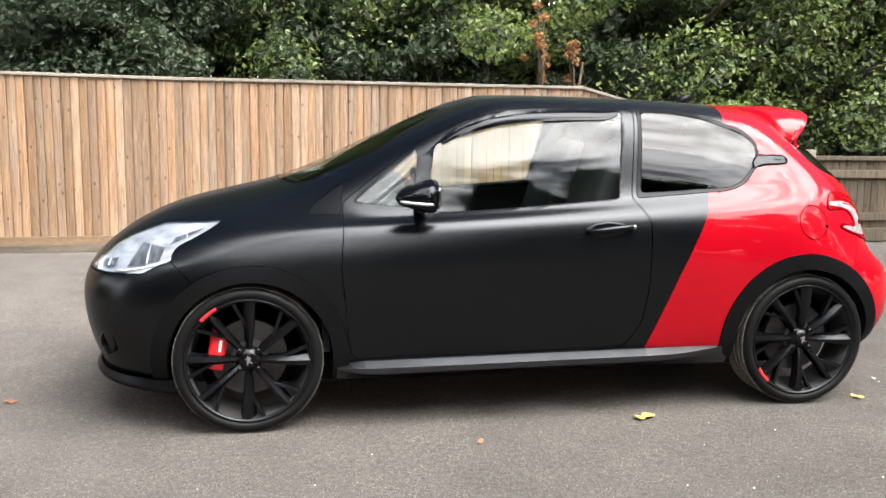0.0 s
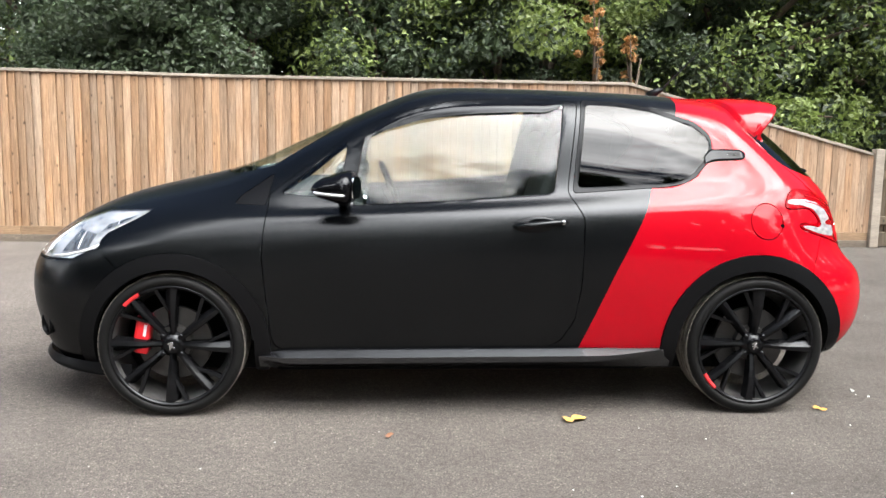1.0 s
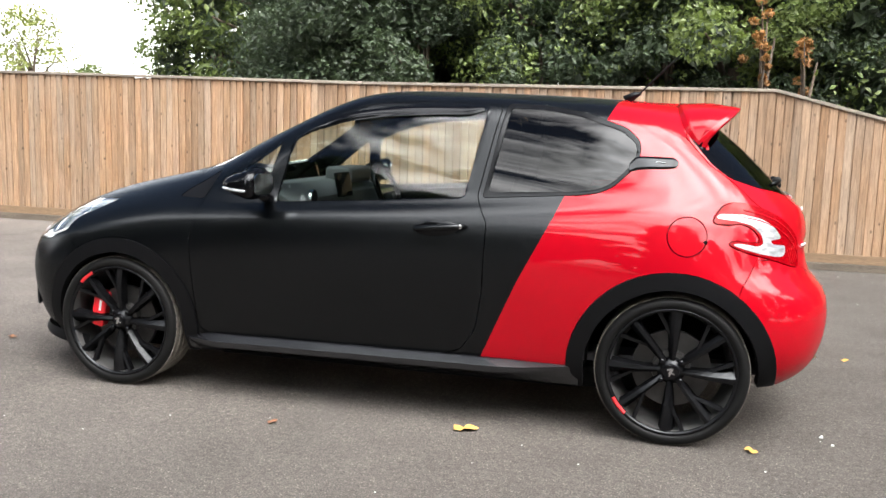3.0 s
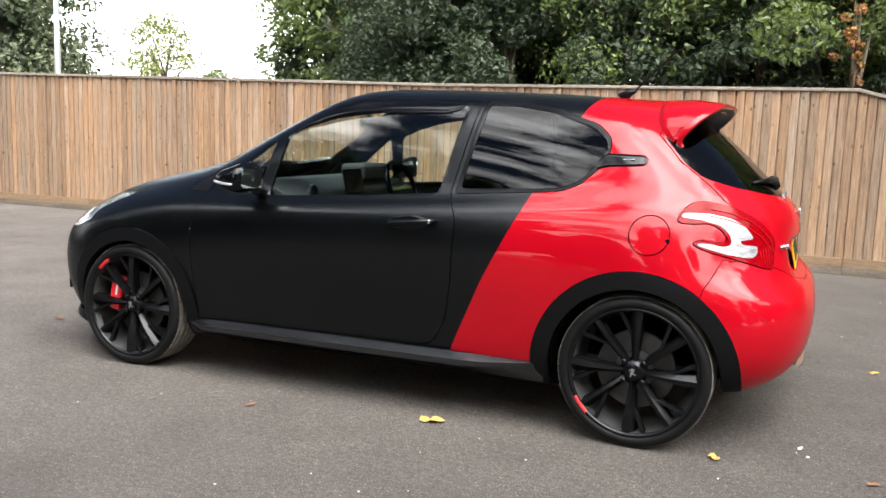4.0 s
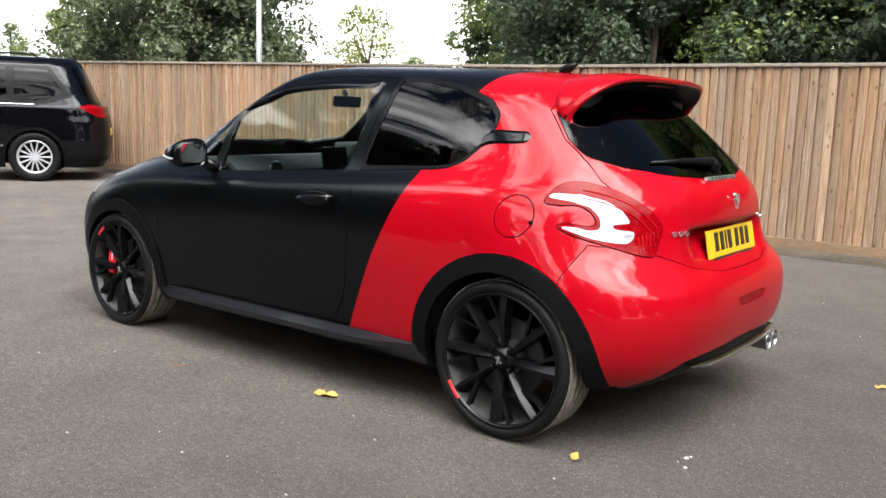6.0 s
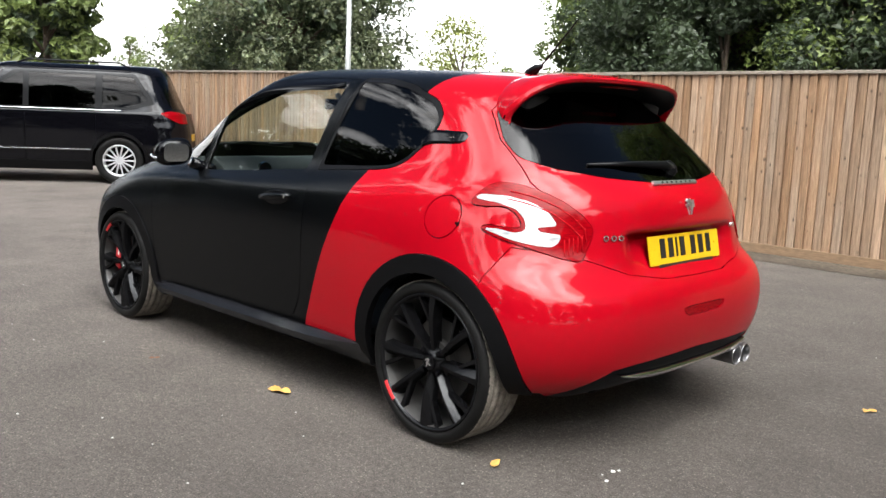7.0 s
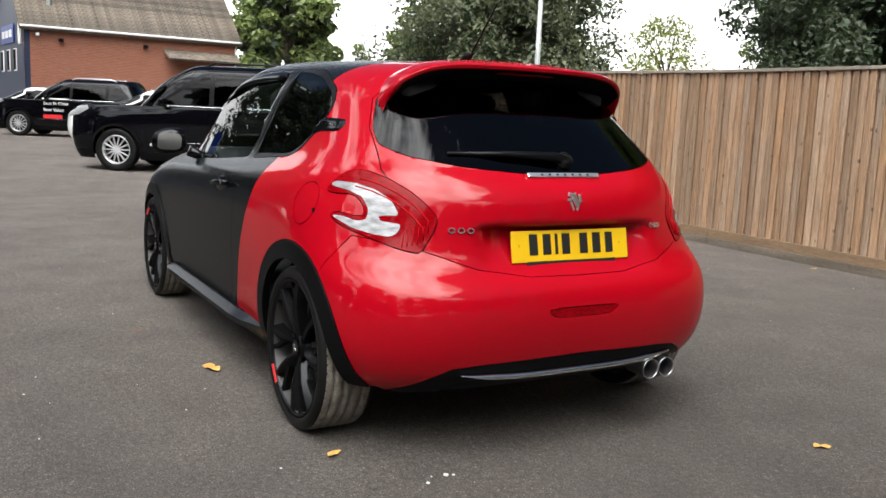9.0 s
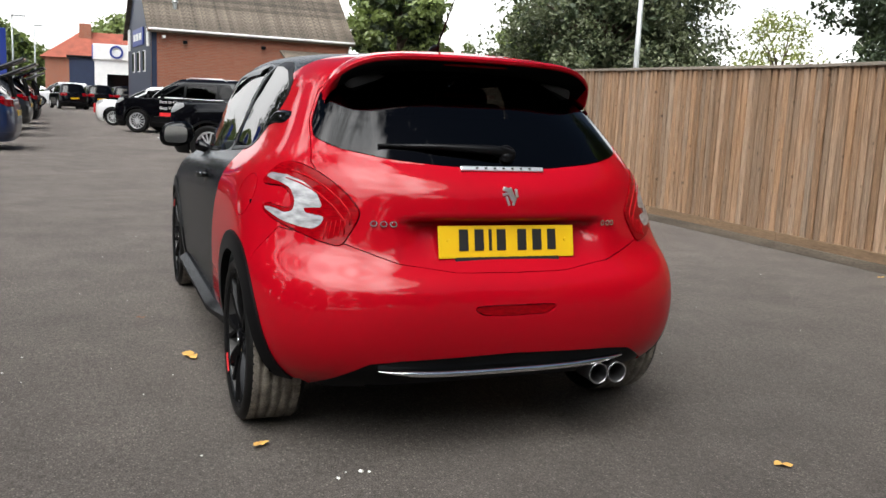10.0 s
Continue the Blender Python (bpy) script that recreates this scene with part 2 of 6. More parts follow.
M_REFLECT = make_mat("lamp_reflector_silver", (0.31, 0.315, 0.325), 0.34, metal=0.40, coat=0.25, vary=0.45, vary_scale=22, stretch=(1, 1, 3))
M_HEADREF = make_mat("headlight_silver", (0.60, 0.61, 0.63), 0.26, metal=0.6, vary=0.38, vary_scale=9, stretch=(1, 1, 3))
M_GUIDE = make_mat("bright_red_guide", (0.34, 0.004, 0.008), 0.3, spec=0.05)
M_BOWL = make_mat("grey_lamp_bowl", (0.17, 0.175, 0.18), 0.24, metal=0.6, vary=0.5, vary_scale=16, stretch=(3, 1, 1))


# ---- building helpers ----
def finish(ob, bm, mats, smooth=False):
    me = bpy.data.meshes.new(ob if isinstance(ob, str) else ob.name)
    bm.to_mesh(me)
    bm.free()
    for m in (mats if isinstance(mats, (list, tuple)) else [mats]):
        me.materials.append(m)
    if smooth:
        for p in me.polygons:
            p.use_smooth = True
    return me


def part(name, bm, material, parent=None, label="", smooth=False, m=None):
    ob = new(name, finish(name, bm, material, smooth))
    if m is not None:
        ob.matrix_basis = m
    if parent is not None:
        ob.parent = parent
    return tagged(ob, label)


def box(sx, sy, sz, at=(0, 0, 0), bevel=0.0, seg=2):
    bm = bmesh.new()
    bmesh.ops.create_cube(bm, size=1)
    bmesh.ops.scale(bm, vec=(sx, sy, sz), verts=bm.verts)
    if bevel:
        bmesh.ops.bevel(bm, geom=bm.edges[:], offset=bevel, segments=seg, profile=0.6, affect="EDGES")
    bmesh.ops.translate(bm, vec=at, verts=bm.verts)
    return bm


def merge(*bms):
    out = bms[0]
    for b in bms[1:]:
        me = bpy.data.meshes.new("temp")
        b.to_mesh(me)
        out.from_mesh(me)
        b.free()
        bpy.data.meshes.remove(me)
    return out


def turned(bm, m):
    bmesh.ops.transform(bm, matrix=m, verts=bm.verts)
    return bm


def lathe(profile, n=48, axis="y"):
    """Turns (along, radius) pairs round the axis."""
    bm = bmesh.new()
    rings = []
    for a, r in profile:
        ring = []
        for k in range(n):
            c, s = math.cos(2 * math.pi * k / n) * r, math.sin(2 * math.pi * k / n) * r
            ring.append(bm.verts.new((c, a, s) if axis == "y" else ((c, s, a) if axis == "z" else (a, c, s))))
        rings.append(ring)
    for p, q in zip(rings, rings[1:]):
        for k in range(n):
            bm.faces.new((p[k], p[(k + 1) % n], q[(k + 1) % n], q[k]))
    bmesh.ops.recalc_face_normals(bm, faces=bm.faces)
    return bm


def disc(r, y, n=32):
    bm = bmesh.new()
    bm.faces.new([bm.verts.new((math.cos(2 * math.pi * k / n) * r, y, math.sin(2 * math.pi * k / n) * r)) for k in range(n)])
    return bm


def prism(poly, thick, m=None, bevel=0.0):
    """A flat outline in x, z given depth along y."""
    bm = bmesh.new()
    a = [bm.verts.new((x, 0, z)) for x, z in poly]
    b = [bm.verts.new((x, thick, z)) for x, z in poly]
    bm.faces.new(a)
    bm.faces.new(b[::-1])
    for k in range(len(poly)):
        j = (k + 1) % len(poly)
        bm.faces.new((a[k], b[k], b[j], a[j]))
    bmesh.ops.recalc_face_normals(bm, faces=bm.faces)
    if bevel:
        bmesh.ops.bevel(bm, geom=bm.edges[:], offset=bevel, segments=2, profile=0.6, affect="EDGES")
    return turned(bm, m) if m is not None else bm


def tube(points, radii, n=10):
    """A tapered tube through points."""
    bm = bmesh.new()
    rings = []
    pts = [Vector(p) for p in points]
    for i, p in enumerate(pts):
        d = (pts[min(i + 1, len(pts) - 1)] - pts[max(i - 1, 0)]).normalized()
        u = d.orthogonal().normalized() if abs(d.z) > 0.95 else d.cross(Vector((0, 0, 1))).normalized()
        v = d.cross(u)
        rings.append([bm.verts.new(p + (u * math.cos(2 * math.pi * k / n) + v * math.sin(2 * math.pi * k / n)) * radii[i]) for k in range(n)])
    for p, q in zip(rings, rings[1:]):
        for k in range(n):
            bm.faces.new((p[k], p[(k + 1) % n], q[(k + 1) % n], q[k]))
    bm.faces.new(rings[0][::-1])
    bm.faces.new(rings[-1])
    bmesh.ops.recalc_face_normals(bm, faces=bm.faces)
    return bm


def sweep_patch(fn, nu, nv):
    """A grid surface from fn(u, v), u and v in 0..1."""
    bm = bmesh.new()
    g = [[bm.verts.new(fn(i / nu, j / nv)) for j in range(nv + 1)] for i in range(nu + 1)]
    for i in range(nu):
        for j in range(nv):
            bm.faces.new((g[i][j], g[i + 1][j], g[i + 1][j + 1], g[i][j + 1]))
    return bm


# ---- car bodies: lofted from sections ----
def curve(xs, ys):
    """A smooth function through the points (cubic, no overshoot)."""
    xs, ys = np.array(xs, float), np.array(ys, float)
    h, d = np.diff(xs), np.diff(ys) / np.diff(xs)
    t = np.zeros_like(xs)
    t[0], t[-1] = d[0], d[-1]
    for k in range(1, len(xs) - 1):
        if d[k - 1] * d[k] > 0:
            t[k] = (h[k] + h[k - 1]) * 3 / ((2 * h[k] + h[k - 1]) / d[k - 1] + (h[k] + 2 * h[k - 1]) / d[k])

    def f(x):
        x = np.clip(np.asarray(x, float), xs[0], xs[-1])
        k = np.clip(np.searchsorted(xs, x, side="right") - 1, 0, len(xs) - 2)
        u = (x - xs[k]) / h[k]
        return ((2 * u ** 3 - 3 * u ** 2 + 1) * ys[k] + (u ** 3 - 2 * u ** 2 + u) * h[k] * t[k]
                + (3 * u ** 2 - 2 * u ** 3) * ys[k + 1] + (u ** 3 - u ** 2) * h[k] * t[k + 1])
    return f


def body_grid(s, axle, n_rows, n_cols):
    """Points [row, col] of the left half of a car: each row runs from the front centre round the side to the rear centre."""
    n = len(s["front_x"])
    us = np.linspace(0, n - 1, n_rows)
    row = {k: curve(range(n), v)(us) for k, v in s.items()}
    out = np.zeros((n_rows, n_cols, 3))
    for i in range(n_rows):
        g = {k: v[i] for k, v in row.items()}
        th = np.linspace(math.pi / 2, 0, 220)
        fx = g["front_c"] - (g["front_c"] - g["front_x"]) * np.sin(th) ** (2 / g["front_n"])
        fy, fs = np.cos(th) ** (2 / g["front_n"]), np.sin(th) ** 1.6
        rx = g["rear_c"] + (g["rear_x"] - g["rear_c"]) * np.sin(th[::-1]) ** (2 / g["rear_n"])
        ry, rs = np.cos(th[::-1]) ** (2 / g["rear_n"]), np.sin(th[::-1]) ** 1.6
        mx = np.linspace(g["front_c"], g["rear_c"], 120)[1:-1]
        x = np.concatenate([fx, mx, rx])
        y = np.concatenate([fy, np.ones_like(mx), ry])
        a, c = -axle, axle
        def three(p, q, r):
            return p * (x * (x - c)) / (a * (a - c)) + q * ((x - a) * (x - c)) / (-a * -c) + r * ((x - a) * x) / ((c - a) * c)
        w = three(g["w_f"], g["w_m"], g["w_r"])
        zs = three(g["z_f"], g["z_m"], g["z_r"])
        z = zs.copy()
        z[:220] = zs[:220] * (1 - fs) + g["front_z"] * fs
        z[-220:] = zs[-220:] * (1 - rs) + g["rear_z"] * rs
        p = np.stack([x, -y * w, z], 1)
        d = np.concatenate([[0], np.cumsum(np.linalg.norm(np.diff(p, axis=0), axis=1))])
        k = np.linspace(0, d[-1], n_cols)
        out[i] = np.stack([np.interp(k, d, p[:, j]) for j in range(3)], 1)
    out[:, 0, 1] = out[:, -1, 1] = 0
    out[-1, :, 1] = 0
    return out


def grid_mesh(g):
    bm = bmesh.new()
    v = [[bm.verts.new(g[i, j]) for j in range(g.shape[1])] for i in range(g.shape[0])]
    for i in range(g.shape[0] - 1):
        for j in range(g.shape[1] - 1):
            bm.faces.new((v[i][j], v[i][j + 1], v[i + 1][j + 1], v[i + 1][j]))
    bmesh.ops.remove_doubles(bm, verts=bm.verts, dist=1e-5)
    for lay in ("reg", "tone"):
        bm.faces.layers.int.new(lay)
    bm.normal_update()
    if sum(f.normal.y for f in bm.faces) > 0:
        bmesh.ops.reverse_faces(bm, faces=bm.faces)
    return bm


SIDE = (Vector((1, 0, 0)), Vector((0, 0, 1)))
REAR = (Vector((0, 1, 0)), Vector((0, 0, 1)))
DIAG = (Vector((1, 1, 0)).normalized(), Vector((0, 0, 1)))


def inside(px, pz, poly):
    hit = False
    for (x1, z1), (x2, z2) in zip(poly, poly[1:] + poly[:1]):
        if (z1 > pz) != (z2 > pz) and px < (x2 - x1) * (pz - z1) / (z2 - z1) + x1:
            hit = not hit
    return hit


def rounded(poly, r=0.03, n=4):
    """The outline with its corners cut round."""
    out = []
    m = len(poly)
    for k in range(m):
        p, a, b = Vector(poly[k]), Vector(poly[k - 1]), Vector(poly[(k + 1) % m])
        da, db = min(r, (a - p).length * 0.45), min(r, (b - p).length * 0.45)
        s, e = p + (a - p).normalized() * da, p + (b - p).normalized() * db
        for i in range(n + 1):
            t = i / n
            q = s * (1 - t) ** 2 + p * 2 * t * (1 - t) + e * t * t
            out.append((q.x, q.y))
    return out


def ring(cx, cz, r, n=56, z0=None):
    return [(cx + math.cos(2 * math.pi * k / n) * r, cz + math.sin(2 * math.pi * k / n) * r) for k in range(n)]


def cut(bm, poly, proj, number, where=lambda c: True, layer="reg", only=None):
    """Cuts the outline, seen along the projection, into the mesh and marks the faces within."""
    a, b = proj
    lay, reg = bm.faces.layers.int[layer], bm.faces.layers.int["reg"]
    lo = Vector((min(p[0] for p in poly), min(p[1] for p in poly)))
    hi = Vector((max(p[0] for p in poly), max(p[1] for p in poly)))

    def span(f):
        s, t = [v.co.dot(a) for v in f.verts], [v.co.dot(b) for v in f.verts]
        return min(s), max(s), min(t), max(t)

    faces = set()
    for f in bm.faces:
        q = span(f)
        if q[1] > lo.x and q[0] < hi.x and q[3] > lo.y and q[2] < hi.y and where(f.calc_center_median()):
            if only is None or f[reg] in only:
                faces.add(f)
    for (x1, y1), (x2, y2) in zip(poly, poly[1:] + poly[:1]):
        if abs(x1 - x2) + abs(y1 - y2) < 1e-6:
            continue
        sx, sy = sorted((x1, x2)), sorted((y1, y2))
        hit = []
        for f in faces:
            q = span(f)
            if q[1] > sx[0] - 1e-4 and q[0] < sx[1] + 1e-4 and q[3] > sy[0] - 1e-4 and q[2] < sy[1] + 1e-4:
                hit.append(f)
        if not hit:
            continue
        no = a * (y2 - y1) - b * (x2 - x1)
        geom = hit + list({e for f in hit for e in f.edges}) + list({v for f in hit for v in f.verts})
        got = bmesh.ops.bisect_plane(bm, geom=geom, plane_co=a * x1 + b * y1, plane_no=no, dist=1e-6)
        faces = {f for f in faces if f.is_valid} | {f for f in got["geom"] if isinstance(f, bmesh.types.BMFace)}
    for f in faces:
        c = f.calc_center_median()
        if inside(c.dot(a), c.dot(b), poly):
            f[lay] = number


def settle(bm):
    """Gives each sliver the mark of the neighbour with which it shares most of its edge."""
    reg = bm.faces.layers.int["reg"]
    for f in bm.faces:
        longest = max(e.calc_length() for e in f.edges)
        if longest > 0 and f.calc_area() / longest < 0.0007:
            tally = {}
            for e in f.edges:
                for g in e.link_faces:
                    if g is not f:
                        tally[g[reg]] = tally.get(g[reg], 0.0) + e.calc_length()
            if tally:
                f[reg] = max(tally, key=tally.get)


def fair(bm, number, rear=False):
    """Lays the marked faces on one smooth sheet, as a pane of glass is."""
    reg = bm.faces.layers.int["reg"]
    vs = list({v for f in bm.faces if f[reg] == number for v in f.verts})
    x, y, z = (np.array([v.co[k] for v in vs]) for k in range(3))
    one = np.ones_like(x)
    if rear:
        a = np.stack([one, z, z * z, z ** 3, y * y, y * y * z, y * y * z * z, y ** 4, y ** 4 * z, y ** 6], 1)
        for v, q in zip(vs, a @ np.linalg.lstsq(a, x, rcond=None)[0]):
            t = max(-1.0, min(1.0, (v.co.z - 1.17) / 0.175))
            v.co.x = q + 0.012 * (1 - t * t) * max(0.0, 1 - (v.co.y / 0.6) ** 4)
        return
    a = np.stack([one, x, z, x * x, x * z, z * z, x ** 3], 1)
    for v, q in zip(vs, a @ np.linalg.lstsq(a, y, rcond=None)[0]):
        v.co.y = q


def panel(bm, pick, both=True, gap=0.0022, depth=0.014, lift=0.0, flip=False):
    """The marked faces as a panel of its own, with a shut gap round it and turned-in edges."""
    reg, tone = bm.faces.layers.int["reg"], bm.faces.layers.int["tone"]
    nb = bmesh.new()
    for sign in ((1, -1) if both else ((-1,) if flip else (1,))):
        vm = {}
        for f in bm.faces:
            if f[reg] not in pick:
                continue
            vs = []
            for v in f.verts:
                if v not in vm:
                    vm[v] = nb.verts.new((v.co.x, v.co.y * sign, v.co.z))
                vs.append(vm[v])
            try:
                nf = nb.faces.new(vs if sign > 0 else vs[::-1])
                nf.material_index, nf.smooth = f[tone], True
            except ValueError:
                pass
    if both:
        bmesh.ops.remove_doubles(nb, verts=[v for v in nb.verts if abs(v.co.y) < 2e-4], dist=1e-4)
    nb.normal_update()
    if lift:
        normals = {v: sum((g.normal * g.calc_area() for g in v.link_faces), Vector()).normalized() for v in nb.verts}
        for v, no in normals.items():
            v.co += no * lift
    edges = [e for e in nb.edges if len(e.link_faces) == 1]
    if edges and depth:
        # draw the rim in evenly, easing out over a few millimetres, so that thin faces do not fold
        marks, normal = [], {}
        for e in edges:
            f = e.link_faces[0]
            d = (e.verts[1].co - e.verts[0].co)
            long = d.length
            if long < 1e-7:
                continue
            into = f.normal.cross(d).normalized()
            if into.dot(f.calc_center_median() - e.verts[0].co) < 0:
                into.negate()
            n_bits = max(1, int(long / 0.003))
            for k in range(n_bits):
                marks.append((e.verts[0].co + d * ((k + 0.5) / n_bits), into * (long / n_bits)))
            for v in e.verts:
                round_v = {g for q in v.link_edges for g in q.other_vert(v).link_faces}
                normal[v] = sum((g.normal * g.calc_area() for g in round_v), Vector()).normalized()
        reach = max(0.008, 3.5 * abs(gap))
        tree_3d = KDTree(len(marks))
        for k, (p, _) in enumerate(marks):
            tree_3d.insert(p, k)
        tree_3d.balance()
        moved = {}
        for v in nb.verts:
            dist = 0.0 if v in normal else tree_3d.find(v.co)[2]
            if dist < reach:
                s = Vector()
                for p, k, far in tree_3d.find_range(v.co, dist + 0.005):
                    s += marks[k][1]
                if s.length > 1e-9:
                    moved[v] = s.normalized() * gap * (1 - dist / reach)
        for v, s in moved.items():
            v.co += s
        got = bmesh.ops.extrude_edge_only(nb, edges=edges)
        olds = {}
        for g in got["geom"]:
            if isinstance(g, bmesh.types.BMVert):
                near = [e.other_vert(g) for e in g.link_edges if e.other_vert(g) in normal]
                if near:
                    g.co = g.co - normal[near[0]] * depth
        for e in edges:
            e.smooth = False
        for f in nb.faces:
            f.smooth = True
    return nb


# ---- the hatchback ----
AX, TYRE_R = 1.269, 0.308
hatch = {
    "front_x": [-1.90, -1.955, -2.00, -2.015, -2.005, -1.965, -1.900, -1.790, -1.560, -1.120, -0.830, -0.370, -0.225, -0.150],
    "front_z": [0.165, 0.260, 0.400, 0.520, 0.600, 0.680, 0.745, 0.825, 0.925, 1.020, 1.150, 1.360, 1.415, 1.437],
    "rear_x": [1.780, 1.870, 1.915, 1.925, 1.912, 1.850, 1.838, 1.832, 1.800, 1.735, 1.580, 1.360, 1.285, 1.240],
    "rear_z": [0.240, 0.300, 0.420, 0.520, 0.615, 0.680, 0.780, 0.890, 0.955, 1.005, 1.150, 1.345, 1.392, 1.408],
    "w_f": [0.780, 0.838, 0.858, 0.864, 0.862, 0.852, 0.835, 0.808, 0.775, 0.715, 0.640, 0.520, 0.310, 0.0],
    "w_m": [0.775, 0.822, 0.838, 0.850, 0.858, 0.859, 0.852, 0.838, 0.808, 0.748, 0.682, 0.572, 0.345, 0.0],
    "w_r": [0.780, 0.842, 0.866, 0.870, 0.868, 0.862, 0.850, 0.830, 0.796, 0.735, 0.660, 0.545, 0.330, 0.0],
    "z_f": [0.190, 0.270, 0.400, 0.520, 0.610, 0.700, 0.765, 0.815, 0.850, 0.885, 1.080, 1.330, 1.400, 1.415],
    "z_m": [0.200, 0.270, 0.400, 0.520, 0.610, 0.700, 0.790, 0.855, 0.898, 0.932, 1.120, 1.372, 1.430, 1.444],
    "z_r": [0.200, 0.290, 0.410, 0.520, 0.620, 0.720, 0.810, 0.890, 0.965, 1.050, 1.170, 1.330, 1.392, 1.410],
    "front_c": [-1.15, -1.15, -1.15, -1.15, -1.15, -1.15, -1.10, -1.00, -0.85, -0.55, -0.40, -0.05, 0.05, 0.10],
    "rear_c": [1.15, 1.15, 1.15, 1.15, 1.15, 1.12, 1.10, 1.05, 1.00, 0.95, 0.90, 0.85, 0.80, 0.70],
    "front_n": [3.0, 3.0, 3.0, 3.0, 3.0, 2.9, 2.8, 2.7, 2.6, 2.9, 3.0, 3.0, 2.8, 2.6],
    "rear_n": [3.4, 3.5, 3.5, 3.5, 3.4, 3.0, 2.7, 2.6, 2.7, 3.0, 3.2, 3.2, 2.8, 2.6],
}
G = body_grid(hatch, AX, 100, 240)


def eased(g, rows, cols):
    """Fairs the loft: averages neighbouring points, keeping the lower edge and the centre line."""
    for _ in range(rows):
        g[1:-1] = 0.25 * g[:-2] + 0.5 * g[1:-1] + 0.25 * g[2:]
    flip = np.array([1, -1, 1])
    for _ in range(cols):
        pad = np.concatenate([g[:, 1:2] * flip, g, g[:, -2:-1] * flip], 1)
        g = 0.25 * pad[:, :-2] + 0.5 * pad[:, 1:-1] + 0.25 * pad[:, 2:]
    return g


G = eased(G, 14, 6)


def dent(x, y, z):
    """Number-plate recess in the tailgate, deepest under its upper lip."""
    if x < 1.6:
        return 0.0
    side = max(0.0, min(1.0, (0.42 - abs(y)) / 0.13))
    side = side * side * (3 - 2 * side)
    top = max(0.0, min(1.0, (0.832 - z) / 0.016))
    low = max(0.0, min(1.0, (z - 0.655) / 0.12))
    return 0.058 * side * top * low


for i in range(G.shape[0]):
    for j in range(G.shape[1]):
        G[i, j, 0] -= dent(*G[i, j])


def skin(x, z, rear=False):
    """The body's outer point at x, z on the left side."""
    ys = [np.interp(x, r[:, 0], r[:, 1]) for r in G[:-6]]
    zs = [np.interp(x, r[:, 0], r[:, 2]) for r in G[:-6]]
    return float(np.interp(z, zs, ys))


def tail(y, z):
    """The body's rear point at y, z."""
    half = G.shape[1] * 3 // 4
    xs = [np.interp(-abs(y), r[half:, 1], r[half:, 0]) for r in G[:-6]]
    zs = [np.interp(-abs(y), r[half:, 1], r[half:, 2]) for r in G[:-6]]
    return float(np.interp(z, zs, xs))


SHELL, BONNET, F_BUMPER, R_BUMPER, DOOR, GATE, Q_GLASS, D_GLASS, R_GLASS, SCREEN, B_GLASS, W_TRIM, ARCH, HOLE, H_LAMP, T_LAMP, T_WHITE, FLAP, DIFF, T_AMBER, FOG, C_TRIM, ARCH_R = range(23)

body = grid_mesh(G)
on_side = lambda c: c.y < -0.42
red_zone = [(0.44, 0.10), (0.440, 0.22), (0.475, 0.286), (0.628, 0.639), (0.764, 0.911), (0.805, 1.015), (0.900, 1.22), (0.968, 1.37), (0.985, 1.41),
            (1.0, 1.6), (2.5, 1.6), (2.5, 0.10)]
cut(body, red_zone, SIDE, 1, layer="tone")
cut(body, [(-2.3, 0.0), (-2.3, 0.640), (-1.84, 0.652), (-1.69, 0.668), (-1.575, 0.722), (-1.47, 0.62), (-1.40, 0.45), (-1.40, 0.0)], SIDE, F_BUMPER)
cut(body, [(-2.3, 0.645), (-1.845, 0.655), (-1.835, 0.72), (-1.76, 0.80), (-1.62, 0.855), (-1.40, 0.890), (-1.15, 0.945), (-0.98, 0.995), (-1.04, 1.012), (-1.135, 1.025), (-2.3, 1.025)], SIDE, BONNET,
    where=lambda c: c.x < -0.9)
cut(body, [(-1.06, 1.018), (-0.89, 1.052), (-0.53, 1.272), (-0.37, 1.355), (-0.30, 1.42), (-1.4, 1.42), (-1.4, 1.028), (-1.12, 1.024)], SIDE, SCREEN, where=lambda c: c.x < -0.2)
door_line = [(-0.870, 0.89), (-0.887, 0.70), (-0.862, 0.44), (-0.845, 0.315), (-0.80, 0.288), (0.30, 0.286), (0.395, 0.325), (0.455, 0.42), (0.480, 0.58),
             (0.486, 0.87), (0.425, 0.972), (0.492, 1.366), (0.20, 1.376), (-0.08, 1.362), (-0.327, 1.302), (-0.50, 1.222), (-0.70, 1.075), (-0.872, 0.945)]
cut(body, rounded(door_line, 0.02, 2), SIDE, DOOR, where=on_side)
cut(body, rounded([(-0.822, 0.950), (-0.535, 1.180), (-0.572, 0.930)], 0.02), SIDE, Q_GLASS, where=on_side)
cut(body, rounded([(-0.508, 0.906), (-0.462, 1.194), (-0.327, 1.270), (-0.18, 1.316), (0.043, 1.343), (0.25, 1.352), (0.428, 1.353), (0.366, 0.968), (-0.08, 0.932)], 0.018), SIDE, D_GLASS, where=on_side)
cut(body, rounded([(0.448, 0.968), (0.513, 1.375), (0.69, 1.368), (0.85, 1.342), (1.03, 1.281), (1.088, 1.228), (1.092, 1.176), (1.066, 1.112), (0.993, 1.038), (0.93, 1.010), (0.858, 0.999)], 0.02), SIDE, W_TRIM, where=on_side)
cut(body, rounded([(0.470, 0.990), (0.530, 1.354), (0.676, 1.349), (0.83, 1.326), (1.014, 1.265), (1.075, 1.215), (1.078, 1.175), (1.052, 1.12), (0.982, 1.048), (0.925, 1.022), (0.858, 1.012)], 0.02), SIDE, R_GLASS, where=on_side)
